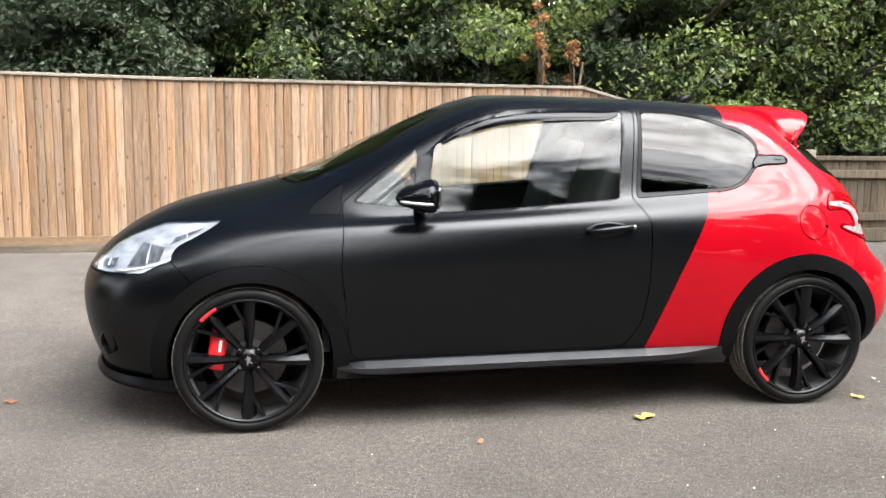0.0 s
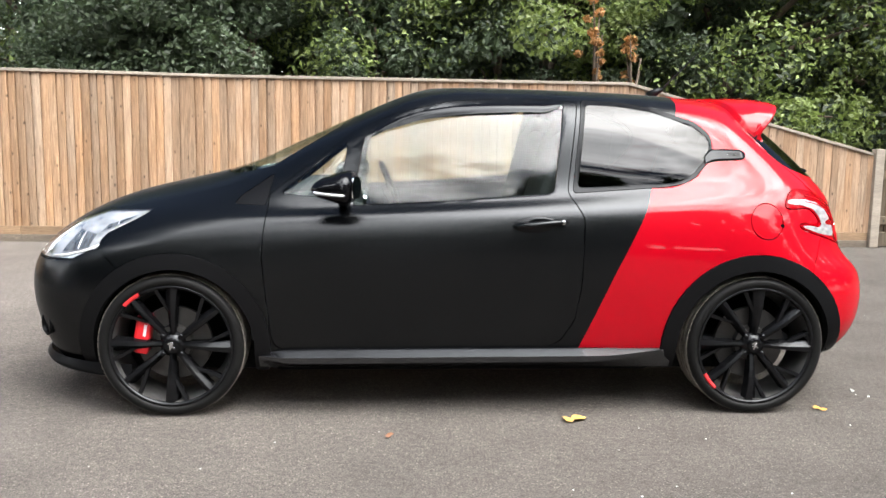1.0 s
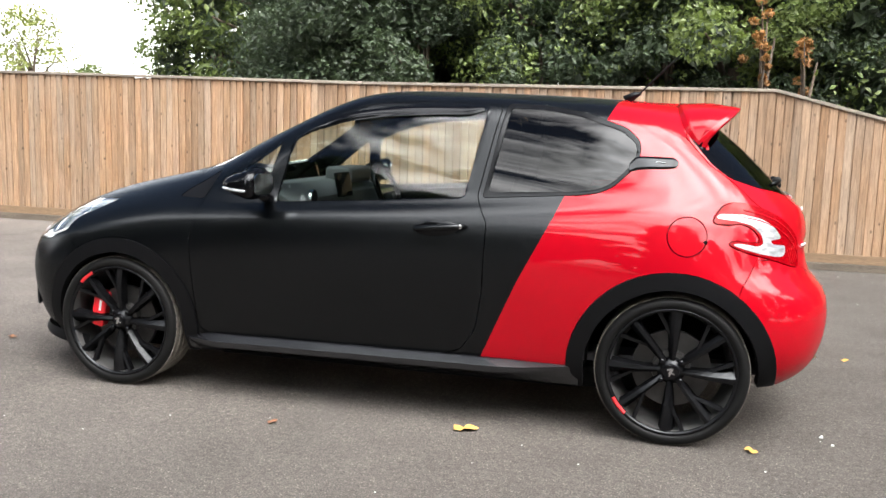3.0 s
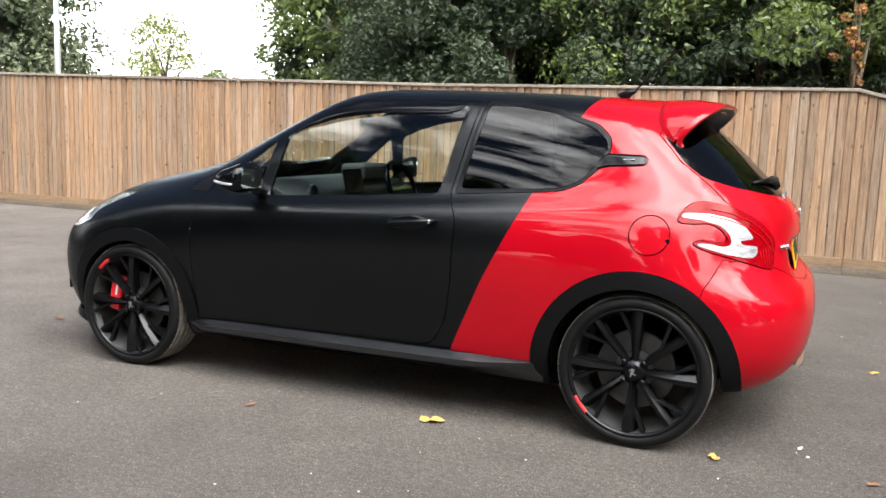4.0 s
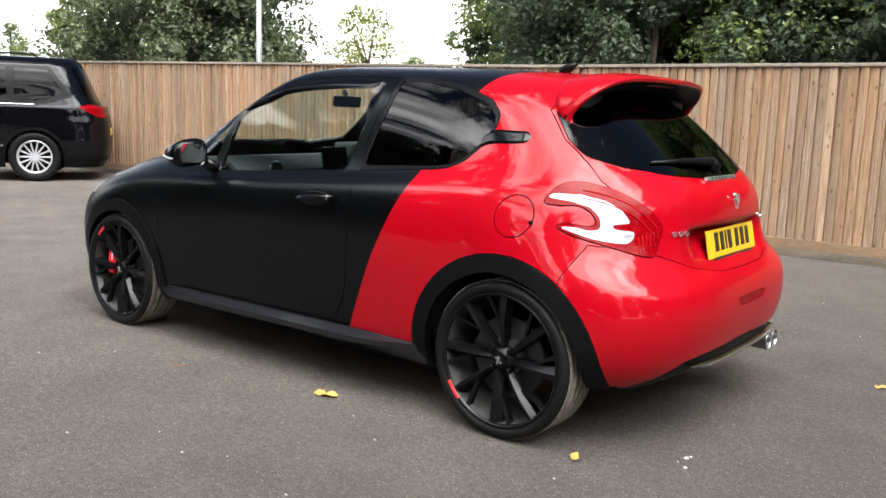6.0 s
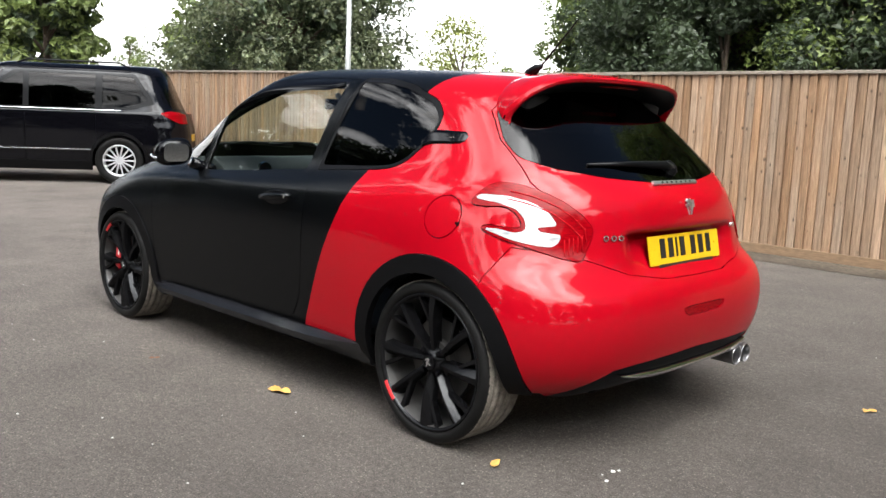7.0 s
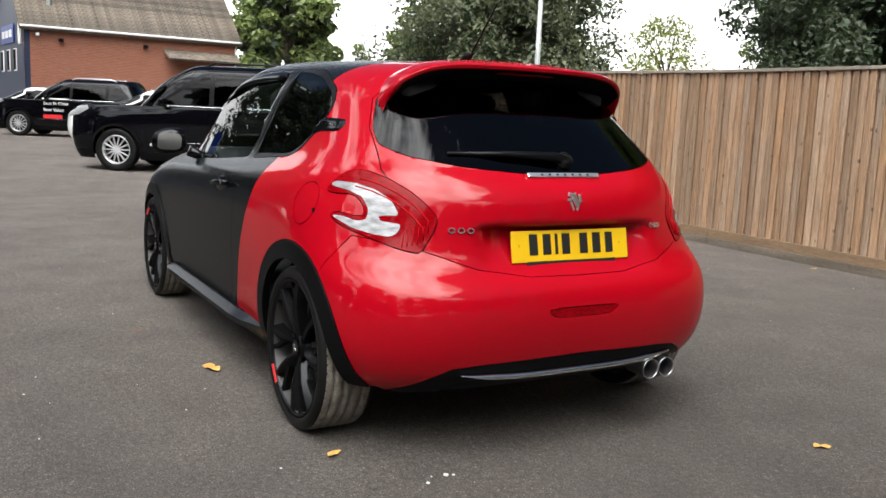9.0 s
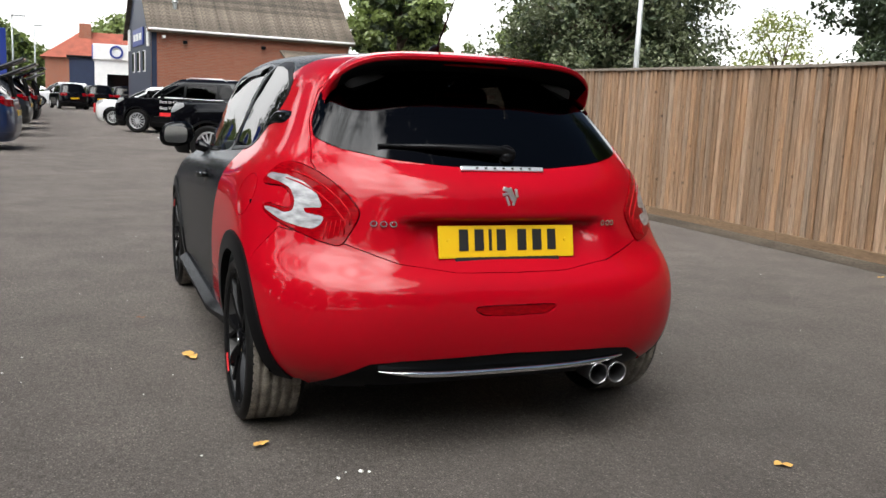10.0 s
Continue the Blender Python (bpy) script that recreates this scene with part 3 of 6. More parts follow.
cut(body, ring(1.296, 0.858, 0.077, 40), SIDE, FLAP, where=on_side)
cut(body, rounded([(-1.925, 0.658), (-1.905, 0.700), (-1.83, 0.762), (-1.76, 0.80), (-1.62, 0.852), (-1.375, 0.873), (-1.43, 0.838), (-1.50, 0.802), (-1.548, 0.778), (-1.572, 0.750), (-1.575, 0.722), (-1.69, 0.672)], 0.010, 2), SIDE, H_LAMP, where=lambda c: c.y < -0.29)
rear_side = lambda c: c.x > 1.1
cut(body, [(0.01, 0.652), (-0.209, 0.655), (-0.40, 0.682), (-0.575, 0.742), (-0.60, 0.86), (-0.640, 1.0), (-0.622, 1.085), (-0.609, 1.14), (-0.553, 1.248), (-0.455, 1.325), (0.01, 1.356)], REAR, GATE, where=lambda c: c.x > 1.26)
cut(body, rounded([(0.3, 0.998), (0.0, 0.999), (-0.20, 1.004), (-0.40, 1.022), (-0.55, 1.048), (-0.615, 1.080), (-0.604, 1.14), (-0.548, 1.245), (-0.45, 1.32), (0.0, 1.352), (0.3, 1.352)], 0.02), REAR, B_GLASS, where=lambda c: c.x > 1.26)
cut(body, [(0.3, 0.0), (0.3, 0.372), (0.0, 0.372), (-0.40, 0.362), (-0.50, 0.352), (-0.56, 0.318), (-0.66, 0.255), (-0.70, 0.0)], REAR, DIFF, where=lambda c: c.x > 1.5)
cut(body, [(0.30, 0.0), (0.40, 0.50), (0.483, 0.67), (0.578, 0.775), (0.655, 0.768), (0.83, 0.728), (0.92, 0.710), (1.6, 0.58), (1.6, 0.0)], DIAG, R_BUMPER, where=lambda c: c.x > 1.3, only=(SHELL,))
cut(body, rounded([(0.30, 0.512), (0.0, 0.512), (-0.115, 0.514), (-0.150, 0.530), (-0.154, 0.546), (-0.10, 0.549), (0.30, 0.549)], 0.01, 2), REAR, FOG, where=lambda c: c.x > 1.6)
cut(body, rounded([(-1.02, 0.903), (-0.995, 0.938), (-0.86, 1.030), (-0.882, 0.900)], 0.012, 2), SIDE, C_TRIM, where=on_side)
lamp_line = [(0.436, 0.921), (0.466, 0.956), (0.501, 0.983), (0.544, 0.995), (0.604, 0.990), (0.684, 0.970), (0.766, 0.934), (0.828, 0.892), (0.868, 0.850), (0.868, 0.821),
             (0.828, 0.730), (0.757, 0.742), (0.655, 0.770), (0.533, 0.802), (0.476, 0.826), (0.475, 0.840), (0.495, 0.847), (0.571, 0.840), (0.605, 0.841), (0.614, 0.857),
             (0.593, 0.891), (0.554, 0.911), (0.488, 0.907), (0.446, 0.909)]
cut(body, rounded(lamp_line, 0.02, 3), DIAG, T_LAMP, where=rear_side)
cut(body, rounded([(0.453, 0.933), (0.472, 0.948), (0.566, 0.946), (0.646, 0.929), (0.704, 0.901), (0.740, 0.853), (0.665, 0.846), (0.676, 0.830), (0.752, 0.823), (0.744, 0.796), (0.719, 0.781),
           (0.664, 0.785), (0.583, 0.799), (0.492, 0.828), (0.492, 0.835), (0.541, 0.833), (0.592, 0.822), (0.628, 0.832), (0.628, 0.868), (0.594, 0.906), (0.535, 0.922)], 0.014, 3), DIAG, T_WHITE, where=rear_side)
cut(body, [(0.505, 0.962), (0.535, 0.978), (0.56, 0.980), (0.56, 0.974), (0.53, 0.966)], DIAG, T_AMBER, where=rear_side)
for ax_x, r_out, r_in, number in ((-AX + 0.010, 0.405, 0.338, ARCH), (AX - 0.010, 0.415, 0.345, ARCH_R)):
    cut(body, [(x, max(z, 0.02)) for x, z in ring(ax_x, 0.300, r_out)], SIDE, number, where=on_side)
    drop = [(x, z) for x, z in ring(ax_x, 0.300, r_in) if z >= 0.300] + [(ax_x - r_in, 0.0), (ax_x + r_in, 0.0)]
    cut(body, drop, SIDE, HOLE, where=on_side)

# the rear arch ends level with the bumper's lower edge
cut(body, [(1.50, 0.0), (1.50, 0.262), (1.69, 0.266), (1.69, 0.0)], SIDE, HOLE, where=on_side)
bmesh.ops.remove_doubles(body, verts=body.verts, dist=2.5e-4)
bmesh.ops.dissolve_degenerate(body, edges=body.edges, dist=1e-5)
body.normal_update()
settle(body)
reg_layer = body.faces.layers.int["reg"]
for f in body.faces:
    c = f.calc_center_median()
    if f[reg_layer] == SHELL and c.x > 1.70 and c.z < 0.78:
        f[reg_layer] = R_BUMPER
for number in (R_GLASS, D_GLASS, Q_GLASS):
    fair(body, number)
fair(body, B_GLASS, rear=True)
body.normal_update()
car = tagged(new("hatchback_car"), "matt black and gloss red two-tone hatchback parked on asphalt", "car")
PAINT = [M_BLACK, M_RED]
part("body_shell", panel(body, {SHELL}), PAINT, car)
part("rear_fog_light", panel(body, {FOG}, gap=0.002, depth=0.006, lift=-0.004), M_REDLENS, car, "red rear fog light")
part("bonnet", panel(body, {BONNET}), PAINT, car)
part("front_bumper", panel(body, {F_BUMPER}), PAINT, car)
part("rear_bumper", panel(body, {R_BUMPER}, gap=0.0012), PAINT, car)
tailgate = part("tailgate", panel(body, {GATE}), PAINT, car)
part("diffuser", panel(body, {DIFF}, lift=-0.006), M_TRIM, car, "black plastic diffuser")
part("windscreen", panel(body, {SCREEN}, gap=0.001, depth=0.004), M_GLASS, car)
part("rear_window", panel(body, {B_GLASS}, gap=0.001, depth=0.004), M_TINT, tailgate, "dark tinted rear window")
doors = []
for flip in (False, True):
    d = part("door", panel(body, {DOOR}, both=False, flip=flip), PAINT, car)
    doors.append(d)
    part("quarter_light", panel(body, {Q_GLASS}, both=False, flip=flip, gap=0.001, depth=0.004), M_GLASS, d)
    part("door_window", panel(body, {D_GLASS}, both=False, flip=flip, gap=0.001, depth=0.004), M_GLASS, d)
    part("side_window", panel(body, {R_GLASS}, both=False, flip=flip, gap=0.001, depth=0.004, lift=-0.001), M_TINT, car, "dark tinted side window")
    part("window_trim", panel(body, {W_TRIM}, both=False, flip=flip, gap=0.0008, lift=0.0015), M_TRIM, car, "black window surround")
    for number in (ARCH, ARCH_R):
        part("arch_trim", panel(body, {number}, both=False, flip=flip, gap=0.0005, depth=0.03, lift=0.008), M_TRIM, car, "matt black wheel arch trim")
    fin_hi = curve((1.050, 1.085, 1.224, 1.250), (1.138, 1.168, 1.166, 1.150))
    fin_lo = curve((1.050, 1.10, 1.236, 1.250), (1.098, 1.110, 1.121, 1.138))
    def fin_skin(u, v):
        x = 1.050 + 0.200 * u
        z = float(fin_lo(x)) * (1 - v) + float(fin_hi(x)) * v
        rise = 0.011 * min(1.0, 6 * v, 6 * (1 - v)) * min(1.0, 8 * (1 - u) + 0.1) - 0.002
        return (x, (1 if flip else -1) * (abs(skin(x, z)) + rise), z)
    fin = part("window_fin", sweep_patch(fin_skin, 24, 12), M_GLOSSB, car, "gloss black fin behind the side window", smooth=True)
    part("fin_lettering_bar", box(0.042, 0.003, 0.006, (1.175, (1 if flip else -1) * (abs(skin(1.175, 1.143)) + 0.0095), 1.143), 0.001), M_CHROME, fin)
    part("corner_trim", panel(body, {C_TRIM}, both=False, flip=flip, gap=0.002, lift=-0.001), M_TRIM, car)
    hl = part("headlight", panel(body, {H_LAMP}, both=False, flip=flip, gap=0.002, depth=0.006), M_LENS, car)
    part("reflector_bowl", panel(body, {H_LAMP}, both=False, flip=flip, gap=0.004, depth=0.0, lift=-0.009), M_HEADREF, hl)
    sg = 1 if flip else -1
    for shard in (((-1.755, 0.688), (-1.622, 0.716), (-1.600, 0.768), (-1.700, 0.778)), ((-1.585, 0.776), (-1.470, 0.828), (-1.440, 0.846), (-1.560, 0.806)), ((-1.885, 0.676), (-1.820, 0.680), (-1.800, 0.716), (-1.860, 0.702))):
        def bowl_skin(u, v):
            (ax, az), (bx, bz), (cx, cz), (dx, dz) = shard
            x = (ax * (1 - u) + bx * u) * (1 - v) + (dx * (1 - u) + cx * u) * v
            z = (az * (1 - u) + bz * u) * (1 - v) + (dz * (1 - u) + cz * u) * v
            return (x, sg * (abs(skin(x, z)) - 0.0055 - 0.002 * math.sin(math.pi * u)), z)
        bowl = part("lamp_bowl", sweep_patch(bowl_skin, 10, 6), M_BOWL, hl, "grey lamp bowl", smooth=True)
        rib = [bowl_skin(0.62 - 0.25 * k / 5, k / 5) for k in range(6)]
        part("bowl_rib", tube([(p[0], p[1] + sg * 0.001, p[2]) for p in rib], [0.0035] * 6, 6), M_HEADREF, bowl, smooth=True)
    part("daylight_strip", tube([(-1.80 + 0.04 * k, sg * (abs(skin(-1.80 + 0.04 * k, 0.668 + 0.004 * k + 0.0011 * k * k)) - 0.012), 0.668 + 0.004 * k + 0.0011 * k * k) for k in range(9)], [0.006] * 9, 8), M_WHITE, hl, smooth=True)
    tl = part("tail_light", panel(body, {T_LAMP, T_AMBER}, both=False, flip=flip, gap=0.0015, depth=0.012, lift=0.004), M_REDLENS, car, "red and clear tail light")
    part("clear_claw", panel(body, {T_WHITE}, both=False, flip=flip, gap=-0.0005, depth=0.004, lift=0.005), M_REFLECT, tl)
    if not flip:
        flap = part("fuel_flap", panel(body, {FLAP}, both=False, gap=0.0022), PAINT, car)
        part("flap_catch", lathe([(0.004, 0.009), (-0.003, 0.009), (-0.003, 0.0005)], 14), M_GLOSSB, flap, m=pose(1.367, skin(1.367, 0.838) + 0.001, 0.838))


def corner(sd, z, lift=0.0):
    """The body's point at the rear corner, by its place along the diagonal and its height."""
    half = G.shape[1] // 2
    rows = [r[half:] for r in G[:-6]]
    ss = [(r[:, 0] + r[:, 1]) / math.sqrt(2) for r in rows]
    at = [[np.interp(sd, q, r[:, k]) for q, r in zip(ss, rows)] for k in range(3)]
    x, y = (float(np.interp(z, at[2], at[k])) for k in (0, 1))
    n = Vector((1, -1, 0.3)).normalized()
    return Vector((x, y, z)) + n * lift


# light guides inside the tail lights
for tl in [o for o in car.children if o.name.startswith("tail_light")]:
    sgn = 1 if max(v.co.y for v in tl.data.vertices) < 0 else -1
    for k, (ds, dz) in enumerate(((-0.006, -0.024), (-0.020, -0.050))):
        pts = [corner(a + ds, b + dz, 0.0052) for a, b in ((0.58, 0.988), (0.66, 0.974), (0.74, 0.945), (0.80, 0.908), (0.845, 0.865), (0.850, 0.825))]
        part("light_guide", tube([(p.x, p.y * sgn, p.z) for p in pts], [0.0030] * 6, 6), M_GUIDE, tl, smooth=True)
    for k in range(5):
        pts = [corner(0.765 + 0.016 * k, 0.750 + 0.004 * k + 0.014 * j, 0.0052) for j in range(5)]
        part("light_guide", tube([(p.x, p.y * sgn, p.z) for p in pts], [0.0018] * 5, 6), M_GUIDE, tl, smooth=True)


# cabin lining: the loft again, a little smaller
def inner(rows, sx, sy, dz, x0, x1):
    bm = bmesh.new()
    g = G[rows[0]:rows[1]:3, ::3]
    for sign in (1, -1):
        v = [[bm.verts.new((p[0] * sx + 0.01, p[1] * sy * sign, p[2] + dz)) for p in r] for r in g]
        for i in range(len(v) - 1):
            for j in range(len(v[0]) - 1):
                q = (v[i][j], v[i][j + 1], v[i + 1][j + 1], v[i + 1][j])
                if all(x0 < p.co.x < x1 for p in q):
                    bm.faces.new(q)
    bmesh.ops.delete(bm, geom=[w for w in bm.verts if not w.link_faces], context="VERTS")
    return bm


part("cabin_lining", inner((42, 66), 0.95, 0.93, 0.0, -0.95, 1.7), M_DARK, car, smooth=True)
part("headlining", inner((86, 100), 0.97, 0.96, -0.025, -0.3, 1.25), M_LINER, car, smooth=True)
part("underbody", box(3.00, 1.36, 0.10, (-0.24, 0, 0.21), 0.03), M_UNDER, car)
# two hidden floor boxes, added to keep light off the ground below
part("floor_pan", box(1.72, 1.22, 0.11, (0.0, 0, 0.190), 0.02), M_UNDER, car)
part("boot_floor", box(0.50, 1.20, 0.06, (1.44, 0, 0.31), 0.01), M_UNDER, car)
part("cabin_floor", box(2.4, 1.34, 0.04, (0.3, 0, 0.30), 0.01), M_DARK, car)
part("bulkhead", box(0.06, 1.36, 0.58, (-0.93, 0, 0.58), 0.01), M_DARK, car)


# wheels
def wheel(front):
    w = tagged(new("wheel"), "satin black multi-spoke alloy wheel with low-profile tyre")
    y0 = -0.108
    side = [(-0.085, 0.254), (-0.099, 0.2605), (-0.107, 0.270), (-0.109, 0.281), (-0.105, 0.292), (-0.097, 0.301), (-0.083, 0.3055)]
    tread = []
    for a in (-0.055, -0.018, 0.018, 0.055):
        tread += [(a - 0.0055, 0.308), (a - 0.004, 0.301), (a + 0.004, 0.301), (a + 0.0055, 0.308)]
    prof = side + [(-0.07, 0.308)] + tread + [(0.07, 0.308)] + [(-a, r) for a, r in side[::-1]]
    carcass = lathe(prof, 96)
    for f in carcass.faces:
        c = f.calc_center_median()
        f.material_index = 1 if abs(c.y) < 0.088 and math.hypot(c.x, c.z) > 0.285 else 0
    tyre = part("tyre", carcass, [M_RUBBER, M_TREAD], w, "worn low-profile tyre", smooth=True)
    # shallow shoulder blocks round both edges of the tread
    blocks = bmesh.new()
    for k in range(60):
        for s in (-1, 1):
            b = box(0.024, 0.018, 0.006, (0, s * 0.077, 0.3046))
            bmesh.ops.rotate(b, cent=(0, 0, 0), matrix=Matrix.Rotation(2 * math.pi * k / 60, 3, "Y"), verts=b.verts)
            blocks = merge(blocks, b)
    tagged(part("tread_pattern", blocks, M_TREAD, tyre), kind="stuff")
    barrel = lathe([(-0.086, 0.245), (-0.099, 0.252), (-0.104, 0.249), (-0.102, 0.242), (-0.092, 0.236), (-0.030, 0.226), (0.05, 0.210), (0.09, 0.243)], 72)
    for f in barrel.faces:
        f.material_index = 1 if f.calc_center_median().y > -0.088 else 0
    rim = part("rim", barrel, [M_RIM, M_BARREL], w, "satin black alloy rim", smooth=True)
    # broad blades and slim spokes
    def blade(r0, r1, w0, w1, y_a, y_b, thick, ang, twist=0.0):
        poly = []
        n = 6
        for i in range(n + 1):
            t = i / n
            poly.append((r0 + (r1 - r0) * t, w0 + (w1 - w0) * t ** 1.3, y_a + (y_b - y_a) * t - 0.012 * math.sin(math.pi * t)))
        bm = bmesh.new()
        rows = []
        for r, hw, y in poly:
            rows.append([bm.verts.new(q) for q in ((r, y + thick, -hw), (r, y, -hw * 0.72), (r, y - 0.004, 0), (r, y + twist, hw * 0.72), (r, y + thick, hw))])
        for a, b in zip(rows, rows[1:]):
            for k in range(4):
                bm.faces.new((a[k], a[k + 1], b[k + 1], b[k]))
            bm.faces.new((a[4], a[0], b[0], b[4]))
        bm.faces.new(rows[0])
        bm.faces.new(rows[-1][::-1])
        bmesh.ops.recalc_face_normals(bm, faces=bm.faces)
        return turned(bm, Matrix.Rotation(-ang, 4, "Y"))
    def fork(r0, r1, w0, w1, y_a, y_b, thick, a0, a1):
        bm = bmesh.new()
        p0, p1 = Vector((math.cos(a0) * r0, 0, math.sin(a0) * r0)), Vector((math.cos(a1) * r1, 0, math.sin(a1) * r1))
        d = (p1 - p0).normalized()
        sd = Vector((-d.z, 0, d.x))
        rows = []
        for t in (0, 0.5, 1):
            p, hw, y = p0.lerp(p1, t), w0 + (w1 - w0) * t, y_a + (y_b - y_a) * t
            rows.append([bm.verts.new(p + sd * e * hw + Vector((0, yy, 0))) for e, yy in ((-1, y + thick), (-1, y), (1, y + 0.003), (1, y + thick))])
        for i in range(2):
            for k in range(4):
                bm.faces.new((rows[i][k], rows[i][(k + 1) % 4], rows[i + 1][(k + 1) % 4], rows[i + 1][k]))
        bm.faces.new(rows[0])
        bm.faces.new(rows[-1][::-1])
        bmesh.ops.recalc_face_normals(bm, faces=bm.faces)
        return bm
    for k in range(4):
        for turn, wide, fork_at in ((-1, 0.034, 15), (40, 0.024, 17)):
            a = math.pi / 2 * k + radians(turn)
            part("spoke", blade(0.034, 0.243, 0.0155, wide, -0.070, -0.095, 0.040, a, 0.016), M_RIM, w)
            part("slim_spoke", fork(0.118, 0.242, 0.0045, 0.0080, -0.080, -0.095, 0.030, a, a + radians(fork_at)), M_RIM, w)
    hub = part("hub", lathe([(-0.040, 0.060), (-0.062, 0.054), (-0.076, 0.042), (-0.083, 0.032)], 40), M_RIM, w, smooth=True)
    part("centre_cap", lathe([(-0.080, 0.032), (-0.090, 0.031), (-0.092, 0.027), (-0.092, 0.0005)], 32), M_GLOSSB, hub, "gloss black centre cap")
    for dx, dz, sx, sz, rot in ((0, 0.004, 0.012, 0.026, 20), (-0.008, 0.010, 0.016, 0.007, -25), (0.008, -0.006, 0.015, 0.006, 30), (-0.005, -0.012, 0.006, 0.012, 15)):
        b = turned(box(sx, 0.003, sz, (0, 0, 0), 0.001), pose(dx, -0.0935, dz, 0, rot, 0))
        part("emblem_mark", b, M_CHROME, hub)
    for k in range(4):
        a = radians(45) + math.pi / 2 * k
        part("wheel_bolt", lathe([(-0.070, 0.011), (-0.088, 0.0105), (-0.090, 0.008), (-0.090, 0.0005)], 12), M_GLOSSB, hub, m=Matrix.Translation((0.054 * math.cos(a), 0.004, 0.054 * math.sin(a))))
    part("brake_disc", lathe([(-0.012, 0.075), (-0.022, 0.078), (-0.022, 0.158), (0.002, 0.158), (0.002, 0.075)], 56), M_STEEL, w, "grey steel brake disc", smooth=False)
    part("disc_bell", lathe([(-0.022, 0.080), (-0.052, 0.076), (-0.054, 0.02)], 40), M_STEEL, w)
    ang0 = radians(128 if front else 218)
    acc = bmesh.new()
    rows = []
    for i in range(13):
        a = ang0 - radians(9) + radians(18) * i / 12
        rows.append([acc.verts.new((math.cos(a) * r, y, math.sin(a) * r)) for y, r in ((-0.1005, 0.238), (-0.105, 0.243), (-0.1065, 0.2495), (-0.1015, 0.2535))])
    for a, b in zip(rows, rows[1:]):
        for k in range(3):
            acc.faces.new((a[k], a[k + 1], b[k + 1], b[k]))
    part("rim_accent", acc, M_ACCENT, w, "red painted rim accent", smooth=True)
    for o in w.children:
        if o.name.split(".")[0] in ("rim", "spoke", "slim_spoke", "rim_accent"):
            o.data.transform(Matrix.Diagonal((1.042, 1, 1.042, 1)))
    return w


def caliper_at(x, side):
    c = box(0.07, 0.075, 0.17, (0, 0, 0), 0.02, 3)
    o = part("brake_caliper", c, M_CALIPER, car, "red painted brake caliper", smooth=False,
             m=pose(x - 0.128, side * 0.775, 0.350, 0, 10, 0))
    part("caliper_lettering_bar", box(0.012, 0.002, 0.05, (0.01, -0.0385, 0.02)), M_WHITE, o)
    part("caliper_piston", box(0.05, 0.02, 0.055, (0.01, -0.03, -0.055), 0.008), M_CALIPER, o)


for front in (True, False):
    w = wheel(front)
    w.parent = car
    x = -AX if front else AX
    w.matrix_basis = pose(x, -0.748, TYRE_R)
    w2 = copy_thing(w, pose(x, 0.748, TYRE_R, 0, 0, 180))
    w2.parent = car
    r_in = 0.345 if front else 0.352
    for s in (-1, 1):
        liner = bmesh.new()
        rows = []
        for i in range(25):
            a = math.radians(-4) + math.radians(188) * i / 24
            rows.append([liner.verts.new((x + math.cos(a) * r_in, s * y, 0.30 + math.sin(a) * r_in)) for y in (0.790, 0.60, 0.52)])
        for p, q in zip(rows, rows[1:]):
            for k in range(2):
                liner.faces.new((p[k], p[k + 1], q[k + 1], q[k]))
        back = liner.faces.new([r[2] for r in rows])
        part("arch_liner", liner, M_UNDER, car)
caliper_at(-AX, -1)

# sills
for s in (-1, 1):
    sill = bmesh.new()
    rows = []
    for i in range(33):
        t = i / 32
        x = -0.905 + 1.80 * t
        flare = min(1, t * 14) * min(1, (1 - t) * 5)
        yo = -(0.835 + 0.042 * flare)
        zt = 0.262 + 0.012 * t + (0.02 * max(0, (t - 0.86) / 0.14))
        rows.append([sill.verts.new((x, s * -y, z)) for y, z in ((0.79, zt + 0.034), (-yo - 0.038, zt + 0.024), (-yo, zt), (-yo - 0.004, zt - 0.012 - 0.014 * flare), (0.80, 0.205), (0.70, 0.190))])
    for p, q in zip(rows, rows[1:]):
        for k in range(5):
            sill.faces.new((p[k], p[k + 1], q[k + 1], q[k]))
    bmesh.ops.recalc_face_normals(sill, faces=sill.faces)
    part("side_skirt", sill, M_SKIRT, car, "satin black side skirt")

# front splitter and fog lamp
def lip(u, v):
    a = math.pi / 2 * (1 - abs(2 * u - 1) * 0.86)
    sd = -1 if u < 0.5 else 1
    grow = (0.0, 0.014, 0.018, 0.012, -0.06)[round(v * 4)] * (0.25 + 0.75 * math.sin(a))
    z = (0.222, 0.206, 0.198, 0.186, 0.180)[round(v * 4)] - 0.03 * (1 - math.sin(a)) * (v > 0.1)
    return (-1.15 - (0.805 + grow) * math.sin(a) ** 0.667, sd * (0.828 + grow * 0.6) * max(0.0, math.cos(a)) ** 0.667, z)


split = sweep_patch(lip, 56, 4)
part("front_splitter", split, M_TRIM, car, "black front splitter", smooth=True)
for s in (-1, 1):
    fog = part("fog_light", lathe([(0, 0.048), (-0.012, 0.052), (-0.016, 0.046), (0.01, 0.040)], 28), M_TRIM, car, m=pose(-1.838, s * 0.655, 0.365, 0, 0, -48 if s < 0 else 228))
    part("fog_lens", disc(0.041, -0.004), M_GLOSSB, fog)

